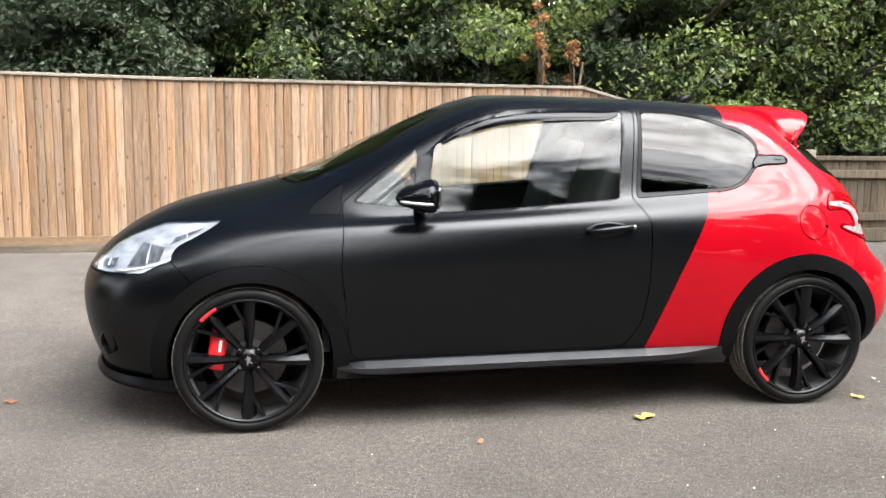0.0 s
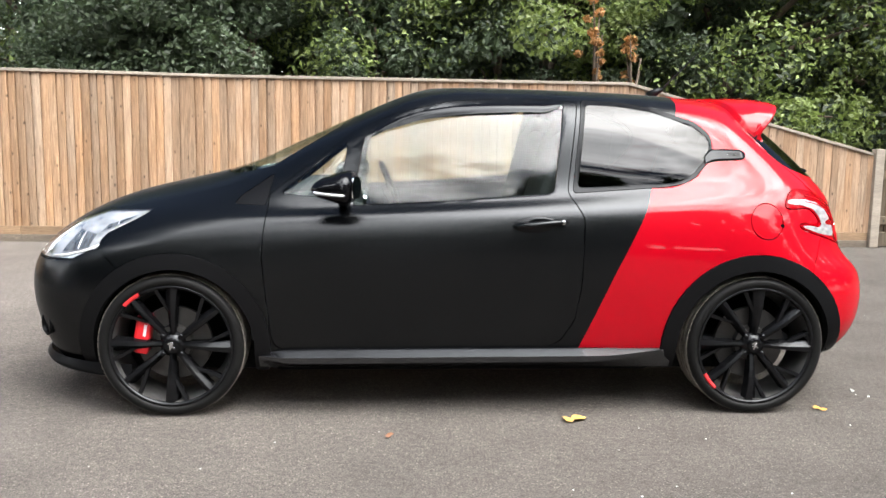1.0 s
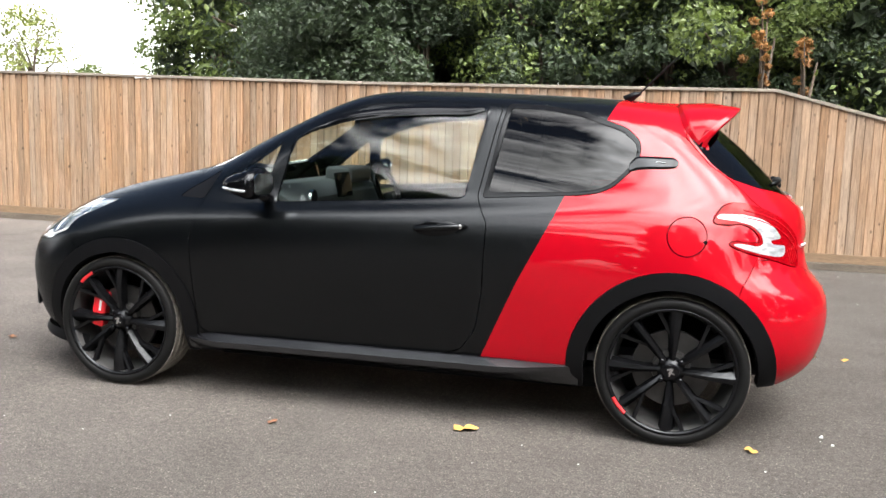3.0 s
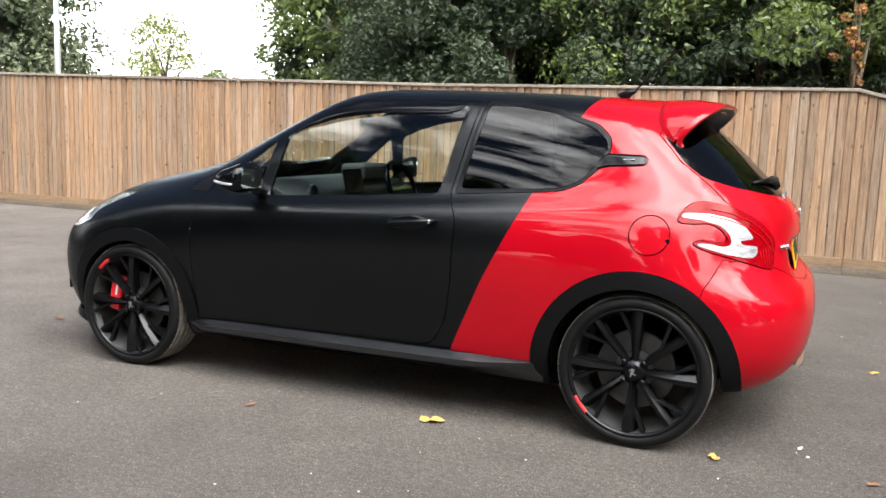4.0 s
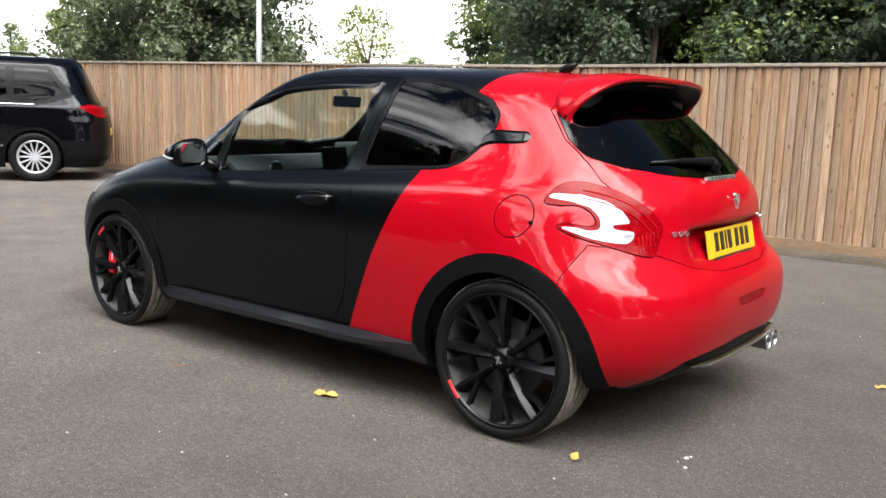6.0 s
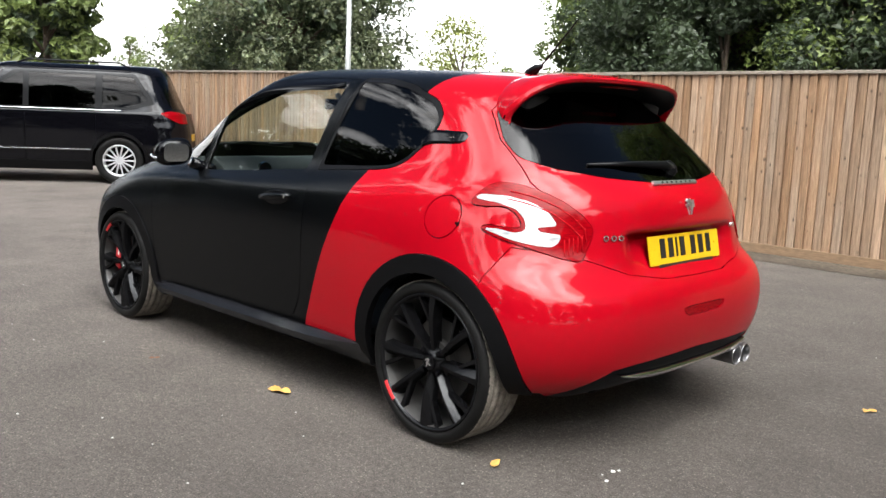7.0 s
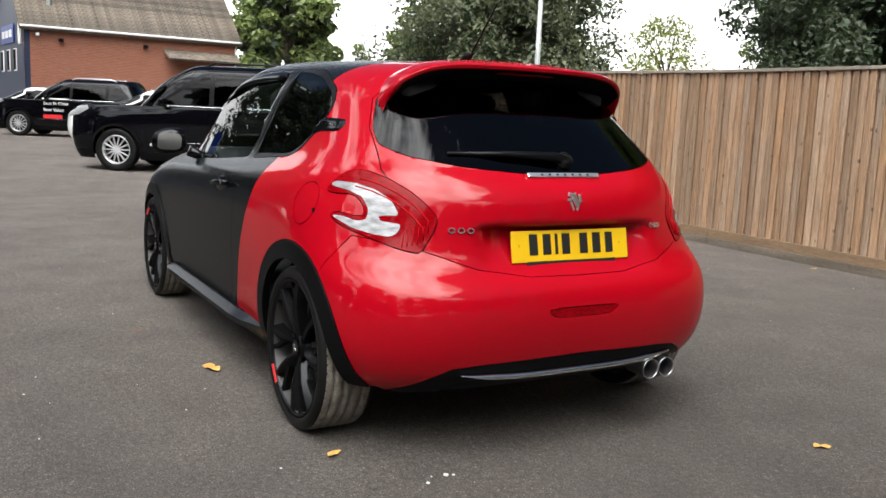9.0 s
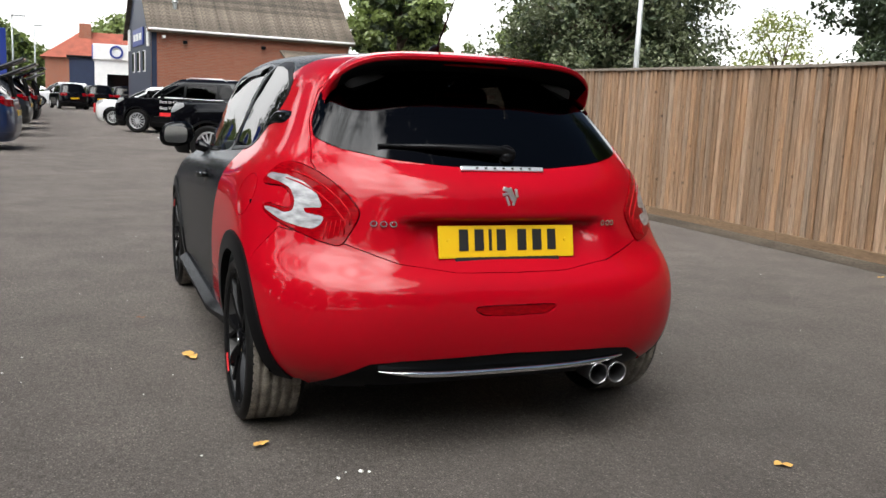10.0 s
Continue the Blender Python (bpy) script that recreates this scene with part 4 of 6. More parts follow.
# door handles and mirrors
for s, d in ((-1, doors[0]), (1, doors[1])):
    ys = skin(0.285, 0.835)
    # dark raised oval stands in for the shaded hollow behind the handle
    bowl = bmesh.new()
    bmesh.ops.create_uvsphere(bowl, u_segments=24, v_segments=12, radius=1)
    bmesh.ops.scale(bowl, vec=(0.105, 0.012, 0.043), verts=bowl.verts)
    part("handle_recess", bowl, M_GLOSSB, d, "gloss black oval for the shaded handle recess", smooth=True, m=pose(0.270, s * (abs(ys) - 0.004), 0.830, 0, 4 * s, 0))
    bar = tube([(-0.105, 0.0, -0.008), (-0.09, -0.022, -0.003), (-0.03, -0.034, 0.004), (0.05, -0.034, 0.012), (0.10, -0.026, 0.017), (0.116, -0.006, 0.018)], [0.009, 0.012, 0.0135, 0.0135, 0.0125, 0.010], 12)
    bmesh.ops.scale(bar, vec=(1, s * -1, 1), verts=bar.verts)
    h = part("door_handle", bar, M_BLACK, d, "satin black pull handle", smooth=True, m=pose(0.285, s * (abs(ys) + 0.002), 0.836))
    part("keyhole", lathe([(0.0, 0.009), (-0.003, 0.009), (-0.004, 0.007), (-0.004, 0.0005)], 16), M_CHROME, h, m=pose(0.100, 0.034 * s, 0.016))

for s, d in ((-1, doors[0]), (1, doors[1])):
    def shell(u, v):
        a, b = 2 * math.pi * u, math.pi * v
        e = lambda q, n: math.copysign(abs(q) ** n, q)
        x = 0.112 * e(math.cos(b), 0.75)
        rr = math.sin(b) ** 0.55
        y = 0.092 * rr * e(math.cos(a), 0.75)
        z = 0.076 * rr * e(math.sin(a), 0.8) + 0.012 * (y / 0.092)
        z *= (0.56 + 0.44 * min(1.0, max(0.0, (x + 0.122) / 0.16))) * (0.80 if z < 0 else 1.0)
        if x > 0.03:
            x = 0.03 + (x - 0.03) * 0.5
        return (x - 0.035 * abs(z / 0.076) * (x < 0) * -1 * 0.6, y, z)
    mir = part("wing_mirror", sweep_patch(shell, 40, 24), M_GLOSSB, d, "gloss black wing mirror", smooth=True, m=pose(-0.556, s * 0.905, 0.986, 0, 0, 14 * s))
    part("mirror_glass", turned(prism(rounded([(-0.060, -0.044), (0.062, -0.044), (0.066, 0.042), (-0.054, 0.048)], 0.032, 5), 0.004), Matrix.Rotation(radians(90), 4, "Z")), M_MIRROR, mir, "mirror glass", m=pose(0.073, 0, 0.006))
    rim_pts = [Vector(shell(0.52 if s < 0 else 0.98, 0.34 + 0.042 * k)) * 1.03 for k in range(11)]
    part("indicator_strip", tube([tuple(p) for p in rim_pts], [0.003] + [0.0065] * 9 + [0.003], 8), M_HEADREF, mir, "clear indicator strip", smooth=True)
    part("mirror_stalk", tube([(-0.01, -s * 0.10, -0.045), (-0.03, -s * 0.17, -0.075), (-0.05, -s * 0.22, -0.085)], [0.030, 0.026, 0.030], 12), M_GLOSSB, mir, smooth=True)
    # wind deflector over the door glass
    dp = [(-0.44, 1.200), (-0.327, 1.277), (-0.18, 1.321), (0.043, 1.349), (0.25, 1.358), (0.415, 1.359)]
    fx, fz = [p[0] for p in dp], [p[1] for p in dp]
    fl = curve(fx, fz)
    def defl(u, v):
        x = -0.43 + 0.84 * u
        z = float(fl(x)) - 0.042 * v * min(1.0, 6 * (1 - u) + 0.5, 5 * u + 0.3)
        y = abs(skin(x, z)) + 0.010 + 0.008 * math.sin(math.pi * min(1, v + 0.15))
        return (x, s * y, z)
    part("wind_deflector", sweep_patch(defl, 40, 4), M_GLOSSB, d, "dark smoked wind deflector", smooth=True)


# roof spoiler
def wing(u, v):
    """u across from left to right, v round the section from the roof over the lip to the underside."""
    t = 2 * u - 1
    k = abs(t)
    y = 0.574 * math.copysign(k ** 0.94, t)
    z_tip = 1.390 - 0.018 * k ** 2 - 0.137 * k ** 7
    x_tip = 1.512 - 0.035 * k ** 2 - 0.135 * k ** 7
    x_front = 1.245 + 0.045 * k ** 4 + 0.040 * k ** 14
    z_front = 1.408 - 0.055 * k ** 2 - 0.108 * k ** 6 - 0.022 * k ** 16
    end = k ** 9
    pts = [(x_front - 0.02, z_front - 0.025), (x_front, z_front), (x_front * 0.5 + x_tip * 0.5, (z_front + z_tip) / 2 + 0.012 * (1 - end)), (x_tip - 0.02, z_tip + 0.004), (x_tip, z_tip - 0.004), (x_tip - 0.004, z_tip - 0.016),
           (x_tip - 0.06 * (1 - end), z_tip - 0.030 - 0.015 * k), (x_front + 0.09 - 0.05 * end, z_front - 0.075 + 0.055 * end)]
    q = v * (len(pts) - 1)
    i = min(int(q), len(pts) - 2)
    f = q - i
    x, z = pts[i][0] * (1 - f) + pts[i + 1][0] * f, pts[i][1] * (1 - f) + pts[i + 1][1] * f
    # the ends run out flush on the pillar
    w = min(1.0, max(0.0, (k - 0.86) / 0.14)) ** 2
    flush = 0.75 * abs(skin(x_front, z_front)) + 0.1455
    return (x, y * (1 - w) + math.copysign(flush, t) * w, z)


sp = sweep_patch(wing, 64, 42)
faces = list(sp.faces)
for n_, f in enumerate(faces):
    f.material_index = 1 if n_ % 42 >= 31 and 4 <= n_ // 42 <= 59 else 0
bmesh.ops.recalc_face_normals(sp, faces=sp.faces)
spoiler = part("roof_spoiler", sp, [M_RED, M_TRIM], car, "gloss red roof spoiler with black underside", smooth=True)
part("high_brake_light", box(0.02, 0.26, 0.012, (0, 0, 0), 0.004), M_REDLENS, spoiler, m=pose(1.46, 0, 1.362))

# aerial
aer = part("roof_aerial", tube([(0.99, 0, 1.415), (1.03, 0, 1.445), (1.06, 0, 1.455)], [0.030, 0.018, 0.008], 10), M_TRIM, car, "black whip aerial", smooth=True)
part("aerial_mast", tube([(1.05, 0, 1.45), (1.24, 0, 1.645)], [0.0045, 0.003], 8), M_TRIM, aer)

# tailgate furniture: plate with plain bars, badges, script strip, wiper
plate = part("number_plate", box(0.006, 0.520, 0.111, (0, 0, 0), 0.002), M_YELLOW, car, "yellow rear number plate", m=pose(1.818, 0, 0.752, 0, -12, 0))
cursor = -0.192
for w, after in ((0.048, 0.010), (0.048, 0.010), (0.016, 0.010), (0.048, 0.032), (0.048, 0.010), (0.050, 0.010), (0.046, 0)):
    part("plate_bar", box(0.003, w * 0.72, 0.074, (0, 0, 0), 0.0008), M_INK, plate, "plain black bar", m=pose(0.0042, cursor + w / 2, 0.006))
    cursor += w + after
part("plate_holder_strip", box(0.008, 0.40, 0.026, (0, 0, 0), 0.002), M_INK, plate, m=pose(-0.001, 0, -0.064))
part("holder_lettering_bar", box(0.002, 0.16, 0.004, (0, 0, 0)), M_REFLECT, plate, m=pose(0.0036, 0.0, -0.067))
for y in (-0.225, 0.225):
    part("plate_screw", lathe([(0.0, 0.006), (0.003, 0.005), (0.003, 0.0005)], 10, "x"), M_YELLOW, plate, m=pose(0.003, y, 0.005))
for y, w in ((-0.445, 0.094), (0.412, 0.062)):
    for k in range(3):
        glyph = turned(lathe([(-0.002, 0.0105), (0.003, 0.0105), (0.003, 0.0065), (-0.002, 0.0065)], 18, "x"), Matrix.Diagonal((1, w / 0.075, 1, 1)))
        part("model_badge", glyph, M_CHROME, car, "small chrome badge shapes", m=pose(tail(y + (k - 1) * w / 3, 0.812) + 0.005, y + (k - 1) * w / 3, 0.812, 0, 0, (-12 if y < 0 else 12)))
for dy, dz, sy, sz, rot in ((0.000, 0.006, 0.020, 0.046, 25), (-0.018, 0.022, 0.030, 0.014, -15), (0.012, -0.020, 0.012, 0.030, -20), (-0.012, -0.018, 0.010, 0.034, 18), (0.020, 0.010, 0.010, 0.030, 10), (-0.022, 0.006, 0.022, 0.009, 10)):
    part("emblem", turned(box(0.008, sy, sz, (0, 0, 0), 0.003), pose(0, 0, 0, rot, 0, 0)), M_EMBLEM, car, "chrome emblem shape", m=pose(tail(0, 0.912) + 0.003, dy, 0.912 + dz, 0, -8, 0))
part("script_strip", box(0.010, 0.320, 0.018, (0, 0, 0), 0.003), M_EMBLEM, tailgate, "chrome strip under the rear window", m=pose(tail(0, 1.0) + 0.010, -0.005, 0.998, 0, -35, 0))
for k in range(7):
    part("script_mark", box(0.002, 0.009, 0.006, (0, 0, 0)), M_INK, tailgate, m=pose(tail(0, 1.0) + 0.0165, -0.105 + k * 0.034, 1.0015, 0, -35, 0))
wip = part("rear_wiper", tube([(tail(0, 1.045) + 0.012, 0.045, 1.045), (tail(0, 1.06) + 0.035, -0.02, 1.062), (tail(-0.2, 1.07) + 0.03, -0.22, 1.068), (tail(-0.43, 1.066) + 0.018, -0.43, 1.064)], [0.026, 0.018, 0.011, 0.006], 10), M_TRIM, tailgate, "black rear wiper", smooth=True)
part("wiper_hub", lathe([(0.0, 0.036), (0.022, 0.032), (0.030, 0.020), (0.030, 0.001)], 20, "x"), M_TRIM, wip, smooth=True, m=pose(tail(0, 1.04) + 0.000, 0.03, 1.042, 0, -40, 0))

# bumper: fog light, chrome strip, exhaust
strip = bmesh.new()
rows = []
for i in range(41):
    y = -0.47 + 0.94 * i / 40
    x = tail(y, 0.33) + 0.014
    z = 0.307 + 0.022 * abs(y / 0.47) ** 4
    hgt = 0.0135 * min(1, (0.47 - abs(y)) / 0.16 + 0.25)
    rows.append([strip.verts.new(q) for q in ((x - 0.02, y, z + hgt), (x, y, z + hgt * 0.7), (x + 0.004, y, z - hgt * 0.4), (x - 0.02, y, z - hgt))])
for p, q in zip(rows, rows[1:]):
    for k in range(3):
        strip.faces.new((p[k], p[k + 1], q[k + 1], q[k]))
bmesh.ops.recalc_face_normals(strip, faces=strip.faces)
part("chrome_strip", strip, M_CHROME, car, "chrome strip on the diffuser", smooth=True)
part("lower_valance", box(0.26, 0.98, 0.08, (1.63, 0, 0.272), 0.03, 3), M_UNDER, car)
for y in (0.362, 0.440):
    ex = part("exhaust_tip", lathe([(0.0, 0.036), (0.10, 0.0385), (0.109, 0.0398), (0.112, 0.0400), (0.1135, 0.0390), (0.1135, 0.0372), (0.112, 0.0355), (0.107, 0.0345), (0.09, 0.0335), (0.0, 0.031)], 40, "x"), M_PIPE, car, "polished round exhaust tip", smooth=True, m=pose(1.783, y, 0.270))
    part("pipe_bore", turned(disc(0.032, 0), pose(0.03, 0, 0, 0, 0, 90)), M_UNDER, ex)

# wipers at the windscreen foot
for y0, y1 in ((0.35, -0.30), (0.62, 0.1)):
    part("windscreen_wiper", tube([(-1.10, y0 - 0.15, 1.000), (-1.07, (y0 + y1) / 2 - 0.15, 1.020), (-1.04, y1 - 0.10, 1.012)], [0.014, 0.009, 0.006], 8), M_TRIM, car, "black windscreen wiper", smooth=True)

# cabin: dashboard, wheel, mirror, seats
dash = part("dashboard", prism([(-0.95, 0.86), (-0.80, 0.955), (-0.60, 0.965), (-0.47, 0.90), (-0.45, 0.74), (-0.55, 0.55), (-0.95, 0.50)], 1.30, pose(0, -0.65, 0), 0.02), M_DARK, car)
part("binnacle", box(0.16, 0.34, 0.09, (-0.56, 0.34, 0.985), 0.03, 3), M_DARK, dash)
part("touch_screen", turned(box(0.02, 0.19, 0.13, (0, 0, 0), 0.006), pose(-0.47, 0.02, 0.945, 0, -12, 0)), M_GLOSSB, dash, "dark touch screen")
part("air_vent", turned(lathe([(0.0, 0.045), (0.015, 0.042), (0.015, 0.001)], 20, "x"), pose(-0.47, -0.42, 0.90)), M_CHROME, dash)
sw = bmesh.new()
rows = []
for i in range(36):
    a = 2 * math.pi * i / 36
    rows.append([sw.verts.new((0.016 * math.cos(b), (0.165 + 0.016 * math.sin(b)) * math.cos(a), (0.155 + 0.016 * math.sin(b)) * math.sin(a))) for b in (2 * math.pi * k / 8 for k in range(8))])
for i in range(36):
    p, q = rows[i], rows[(i + 1) % 36]
    for k in range(8):
        sw.faces.new((p[k], p[(k + 1) % 8], q[(k + 1) % 8], q[k]))
bmesh.ops.recalc_face_normals(sw, faces=sw.faces)
st = part("steering_wheel", sw, M_GLOSSB, car, smooth=True, m=pose(-0.33, 0.36, 0.90, 0, -24, 0))
part("wheel_boss", box(0.05, 0.15, 0.10, (-0.03, 0, -0.01), 0.02, 3), M_DARK, st)
part("wheel_spoke", box(0.015, 0.31, 0.03, (-0.01, 0, 0), 0.005), M_CHROME, st)
im = part("interior_mirror", box(0.03, 0.20, 0.06, (0, 0, 0), 0.012, 3), M_GLOSSB, car, m=pose(-0.36, 0.0, 1.262, 0, 10, 0))
part("mirror_arm", tube([(0, 0, 0.01), (-0.015, 0, 0.035), (-0.035, 0, 0.05)], [0.012, 0.012, 0.016], 8), M_DARK, im)
for y in (-0.36, 0.36):
    seat = part("front_seat", box(0.50, 0.48, 0.16, (0, 0, 0), 0.05, 3), M_SEAT, car, "dark cloth bucket seat", smooth=True, m=pose(0.05, y, 0.55, 0, -8, 0))
    part("seat_back", box(0.13, 0.46, 0.62, (0, 0, 0.30), 0.05, 3), M_SEAT, seat, smooth=True, m=pose(0.27, 0, 0.05, 0, 24, 0))
    part("headrest", box(0.10, 0.26, 0.18, (0, 0, 0), 0.045, 3), M_SEAT, seat, smooth=True, m=pose(0.500, 0, 0.600, 0, 26, 0))
bench = part("rear_bench", box(0.48, 1.16, 0.16, (0, 0, 0), 0.05, 3), M_SEAT, car, "dark cloth rear bench", smooth=True, m=pose(0.92, 0, 0.56, 0, -6, 0))
part("bench_back", box(0.13, 1.16, 0.55, (0, 0, 0.26), 0.05, 3), M_SEAT, bench, smooth=True, m=pose(0.24, 0, 0.06, 0, 22, 0))
for y in (-0.34, 0.34):
    part("rear_headrest", box(0.09, 0.26, 0.15, (0, 0, 0), 0.04, 3), M_SEAT, bench, smooth=True, m=pose(0.475, y, 0.64, 0, 22, 0))
body.free()


# ---- ground ----
M_ASPHALT = bpy.data.materials.new("worn_asphalt")
M_ASPHALT.use_nodes = True


def asphalt(m):
    nt = m.node_tree
    b = nt.nodes["Principled BSDF"]
    b.inputs["Roughness"].default_value = 0.88
    b.inputs["Specular IOR Level"].default_value = 0.35
    co = nt.nodes.new("ShaderNodeTexCoord")
    fac = None
    for scale, detail, rough, lo, hi in ((0.35, 4, 0.6, 0.86, 1.14), (1.0, 6, 0.65, 0.86, 1.14), (2.8, 6, 0.65, 0.86, 1.12), (38, 8, 0.80, 0.48, 1.48), (150, 4, 0.7, 0.25, 1.95)):
        n, r = nt.nodes.new("ShaderNodeTexNoise"), nt.nodes.new("ShaderNodeMapRange")
        n.inputs["Scale"].default_value, n.inputs["Detail"].default_value, n.inputs["Roughness"].default_value = scale, detail, rough
        r.inputs["From Min"].default_value, r.inputs["From Max"].default_value = 0.32, 0.68
        r.inputs["To Min"].default_value, r.inputs["To Max"].default_value = lo, hi
        nt.links.new(co.outputs["Object"], n.inputs["Vector"])
        nt.links.new(n.outputs["Fac"], r.inputs["Value"])
        fac = join_factor(nt, fac, r.outputs["Result"])
    # light falling off along x, painted into the asphalt: paler at -x, darker at +x
    sep, bend, off, x_shade = nt.nodes.new("ShaderNodeSeparateXYZ"), nt.nodes.new("ShaderNodeTexNoise"), nt.nodes.new("ShaderNodeMath"), nt.nodes.new("ShaderNodeMapRange")
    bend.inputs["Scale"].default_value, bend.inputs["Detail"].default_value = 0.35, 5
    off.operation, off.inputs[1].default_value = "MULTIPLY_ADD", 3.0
    x_shade.inputs["From Min"].default_value, x_shade.inputs["From Max"].default_value = -1.5, 4.5
    x_shade.inputs["To Min"].default_value, x_shade.inputs["To Max"].default_value = 1.22, 0.65
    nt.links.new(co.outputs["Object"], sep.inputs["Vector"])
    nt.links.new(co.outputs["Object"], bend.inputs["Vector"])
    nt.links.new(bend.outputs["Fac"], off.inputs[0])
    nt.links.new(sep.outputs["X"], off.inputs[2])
    nt.links.new(off.outputs[0], x_shade.inputs["Value"])
    fac = join_factor(nt, fac, x_shade.outputs["Result"])
    # pale stone chips in the surface
    v, vr = nt.nodes.new("ShaderNodeTexVoronoi"), nt.nodes.new("ShaderNodeMapRange")
    v.inputs["Scale"].default_value = 70
    vr.inputs["From Min"].default_value, vr.inputs["From Max"].default_value = 0.10, 0.28
    vr.inputs["To Min"].default_value, vr.inputs["To Max"].default_value = 2.3, 1.0
    nt.links.new(co.outputs["Object"], v.inputs["Vector"])
    nt.links.new(v.outputs["Distance"], vr.inputs["Value"])
    fac = join_factor(nt, fac, vr.outputs["Result"])
    mul = nt.nodes.new("ShaderNodeVectorMath")
    mul.operation = "SCALE"
    mul.inputs[0].default_value = (0.111, 0.0975, 0.0865)
    nt.links.new(fac, mul.inputs["Scale"])
    nt.links.new(mul.outputs["Vector"], b.inputs["Base Color"])
    bp = nt.nodes.new("ShaderNodeBump")
    bp.inputs["Strength"].default_value, bp.inputs["Distance"].default_value = 0.8, 0.006
    nt.links.new(fac, bp.inputs["Height"])
    nt.links.new(bp.outputs["Normal"], b.inputs["Normal"])


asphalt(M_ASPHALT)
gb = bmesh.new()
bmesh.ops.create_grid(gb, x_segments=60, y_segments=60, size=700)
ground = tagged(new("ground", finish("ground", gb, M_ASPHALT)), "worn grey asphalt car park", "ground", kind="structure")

# ---- fence ----


def wood(name, warm, grey, spread):
    m = bpy.data.materials.new(name)
    m.use_nodes = True
    nt = m.node_tree
    b = nt.nodes["Principled BSDF"]
    b.inputs["Roughness"].default_value, b.inputs["Specular IOR Level"].default_value = 0.78, 0.3
    co, mp, info = nt.nodes.new("ShaderNodeTexCoord"), nt.nodes.new("ShaderNodeMapping"), nt.nodes.new("ShaderNodeObjectInfo")
    shift = nt.nodes.new("ShaderNodeVectorMath")
    shift.operation = "MULTIPLY"
    shift.inputs[1].default_value = (7.0, 3.0, 40.0)
    nt.links.new(info.outputs["Random"], shift.inputs[0])
    nt.links.new(co.outputs["Object"], mp.inputs["Vector"])
    nt.links.new(shift.outputs["Vector"], mp.inputs["Location"])
    mix = nt.nodes.new("ShaderNodeMixRGB")
    mix.inputs["Color1"].default_value, mix.inputs["Color2"].default_value = (*warm, 1), (*grey, 1)
    stain = nt.nodes.new("ShaderNodeTexNoise")
    stain.inputs["Scale"].default_value, stain.inputs["Detail"].default_value = 1.1, 3.0
    nt.links.new(mp.outputs["Vector"], stain.inputs["Vector"])
    tone = nt.nodes.new("ShaderNodeMapRange")
    tone.inputs["From Min"].default_value, tone.inputs["From Max"].default_value = 0.35, 0.65
    nt.links.new(stain.outputs["Fac"], tone.inputs["Value"])
    own, both = nt.nodes.new("ShaderNodeMath"), nt.nodes.new("ShaderNodeMath")
    own.operation, both.operation, both.use_clamp = "PINGPONG", "ADD", True
    lift = nt.nodes.new("ShaderNodeMath")
    lift.operation = "MULTIPLY_ADD"
    lift.inputs[1].default_value, lift.inputs[2].default_value = 7.31, 0.0
    nt.links.new(info.outputs["Random"], lift.inputs[0])
    nt.links.new(lift.outputs[0], own.inputs[0])
    own.inputs[1].default_value = 0.8
    half = nt.nodes.new("ShaderNodeMath")
    half.operation = "MULTIPLY_ADD"
    half.inputs[1].default_value, half.inputs[2].default_value = 0.55, -0.15
    nt.links.new(tone.outputs["Result"], half.inputs[0])
    nt.links.new(own.outputs[0], both.inputs[0])
    nt.links.new(half.outputs[0], both.inputs[1])
    nt.links.new(both.outputs[0], mix.inputs["Fac"])
    fac = None
    sq = nt.nodes.new("ShaderNodeVectorMath")
    sq.operation = "MULTIPLY"
    sq.inputs[1].default_value = (9.0, 9.0, 0.55)
    nt.links.new(mp.outputs["Vector"], sq.inputs[0])
    for scale, lo, hi in ((6.0, 0.70, 1.26), (24.0, 0.80, 1.19)):
        n, r = nt.nodes.new("ShaderNodeTexNoise"), nt.nodes.new("ShaderNodeMapRange")
        n.inputs["Scale"].default_value, n.inputs["Detail"].default_value, n.inputs["Distortion"].default_value = scale, 5.0, 0.6
        r.inputs["From Min"].default_value, r.inputs["From Max"].default_value = 0.3, 0.7
        r.inputs["To Min"].default_value, r.inputs["To Max"].default_value = lo, hi
        nt.links.new(sq.outputs["Vector"], n.inputs["Vector"])
        nt.links.new(n.outputs["Fac"], r.inputs["Value"])
        fac = join_factor(nt, fac, r.outputs["Result"])
    rnd = nt.nodes.new("ShaderNodeMapRange")
    rnd.inputs["To Min"].default_value, rnd.inputs["To Max"].default_value = 1 - spread, 1 + spread
    nt.links.new(info.outputs["Random"], rnd.inputs["Value"])
    fac = join_factor(nt, fac, rnd.outputs["Result"])
    # knots
    ks = nt.nodes.new("ShaderNodeVectorMath")
    ks.operation = "MULTIPLY"
    ks.inputs[1].default_value = (1.0, 0.2, 0.55)
    kv, kr = nt.nodes.new("ShaderNodeTexVoronoi"), nt.nodes.new("ShaderNodeMapRange")
    kv.inputs["Scale"].default_value = 11.0
    kr.inputs["From Min"].default_value, kr.inputs["From Max"].default_value = 0.050, 0.150
    kr.inputs["To Min"].default_value, kr.inputs["To Max"].default_value = 0.36, 1.0
    kv.inputs["Randomness"].default_value = 1.0
    nt.links.new(mp.outputs["Vector"], ks.inputs[0])
    nt.links.new(ks.outputs["Vector"], kv.inputs["Vector"])
    nt.links.new(kv.outputs["Distance"], kr.inputs["Value"])
    fac = join_factor(nt, fac, kr.outputs["Result"])
    mul = nt.nodes.new("ShaderNodeVectorMath")
    mul.operation = "SCALE"
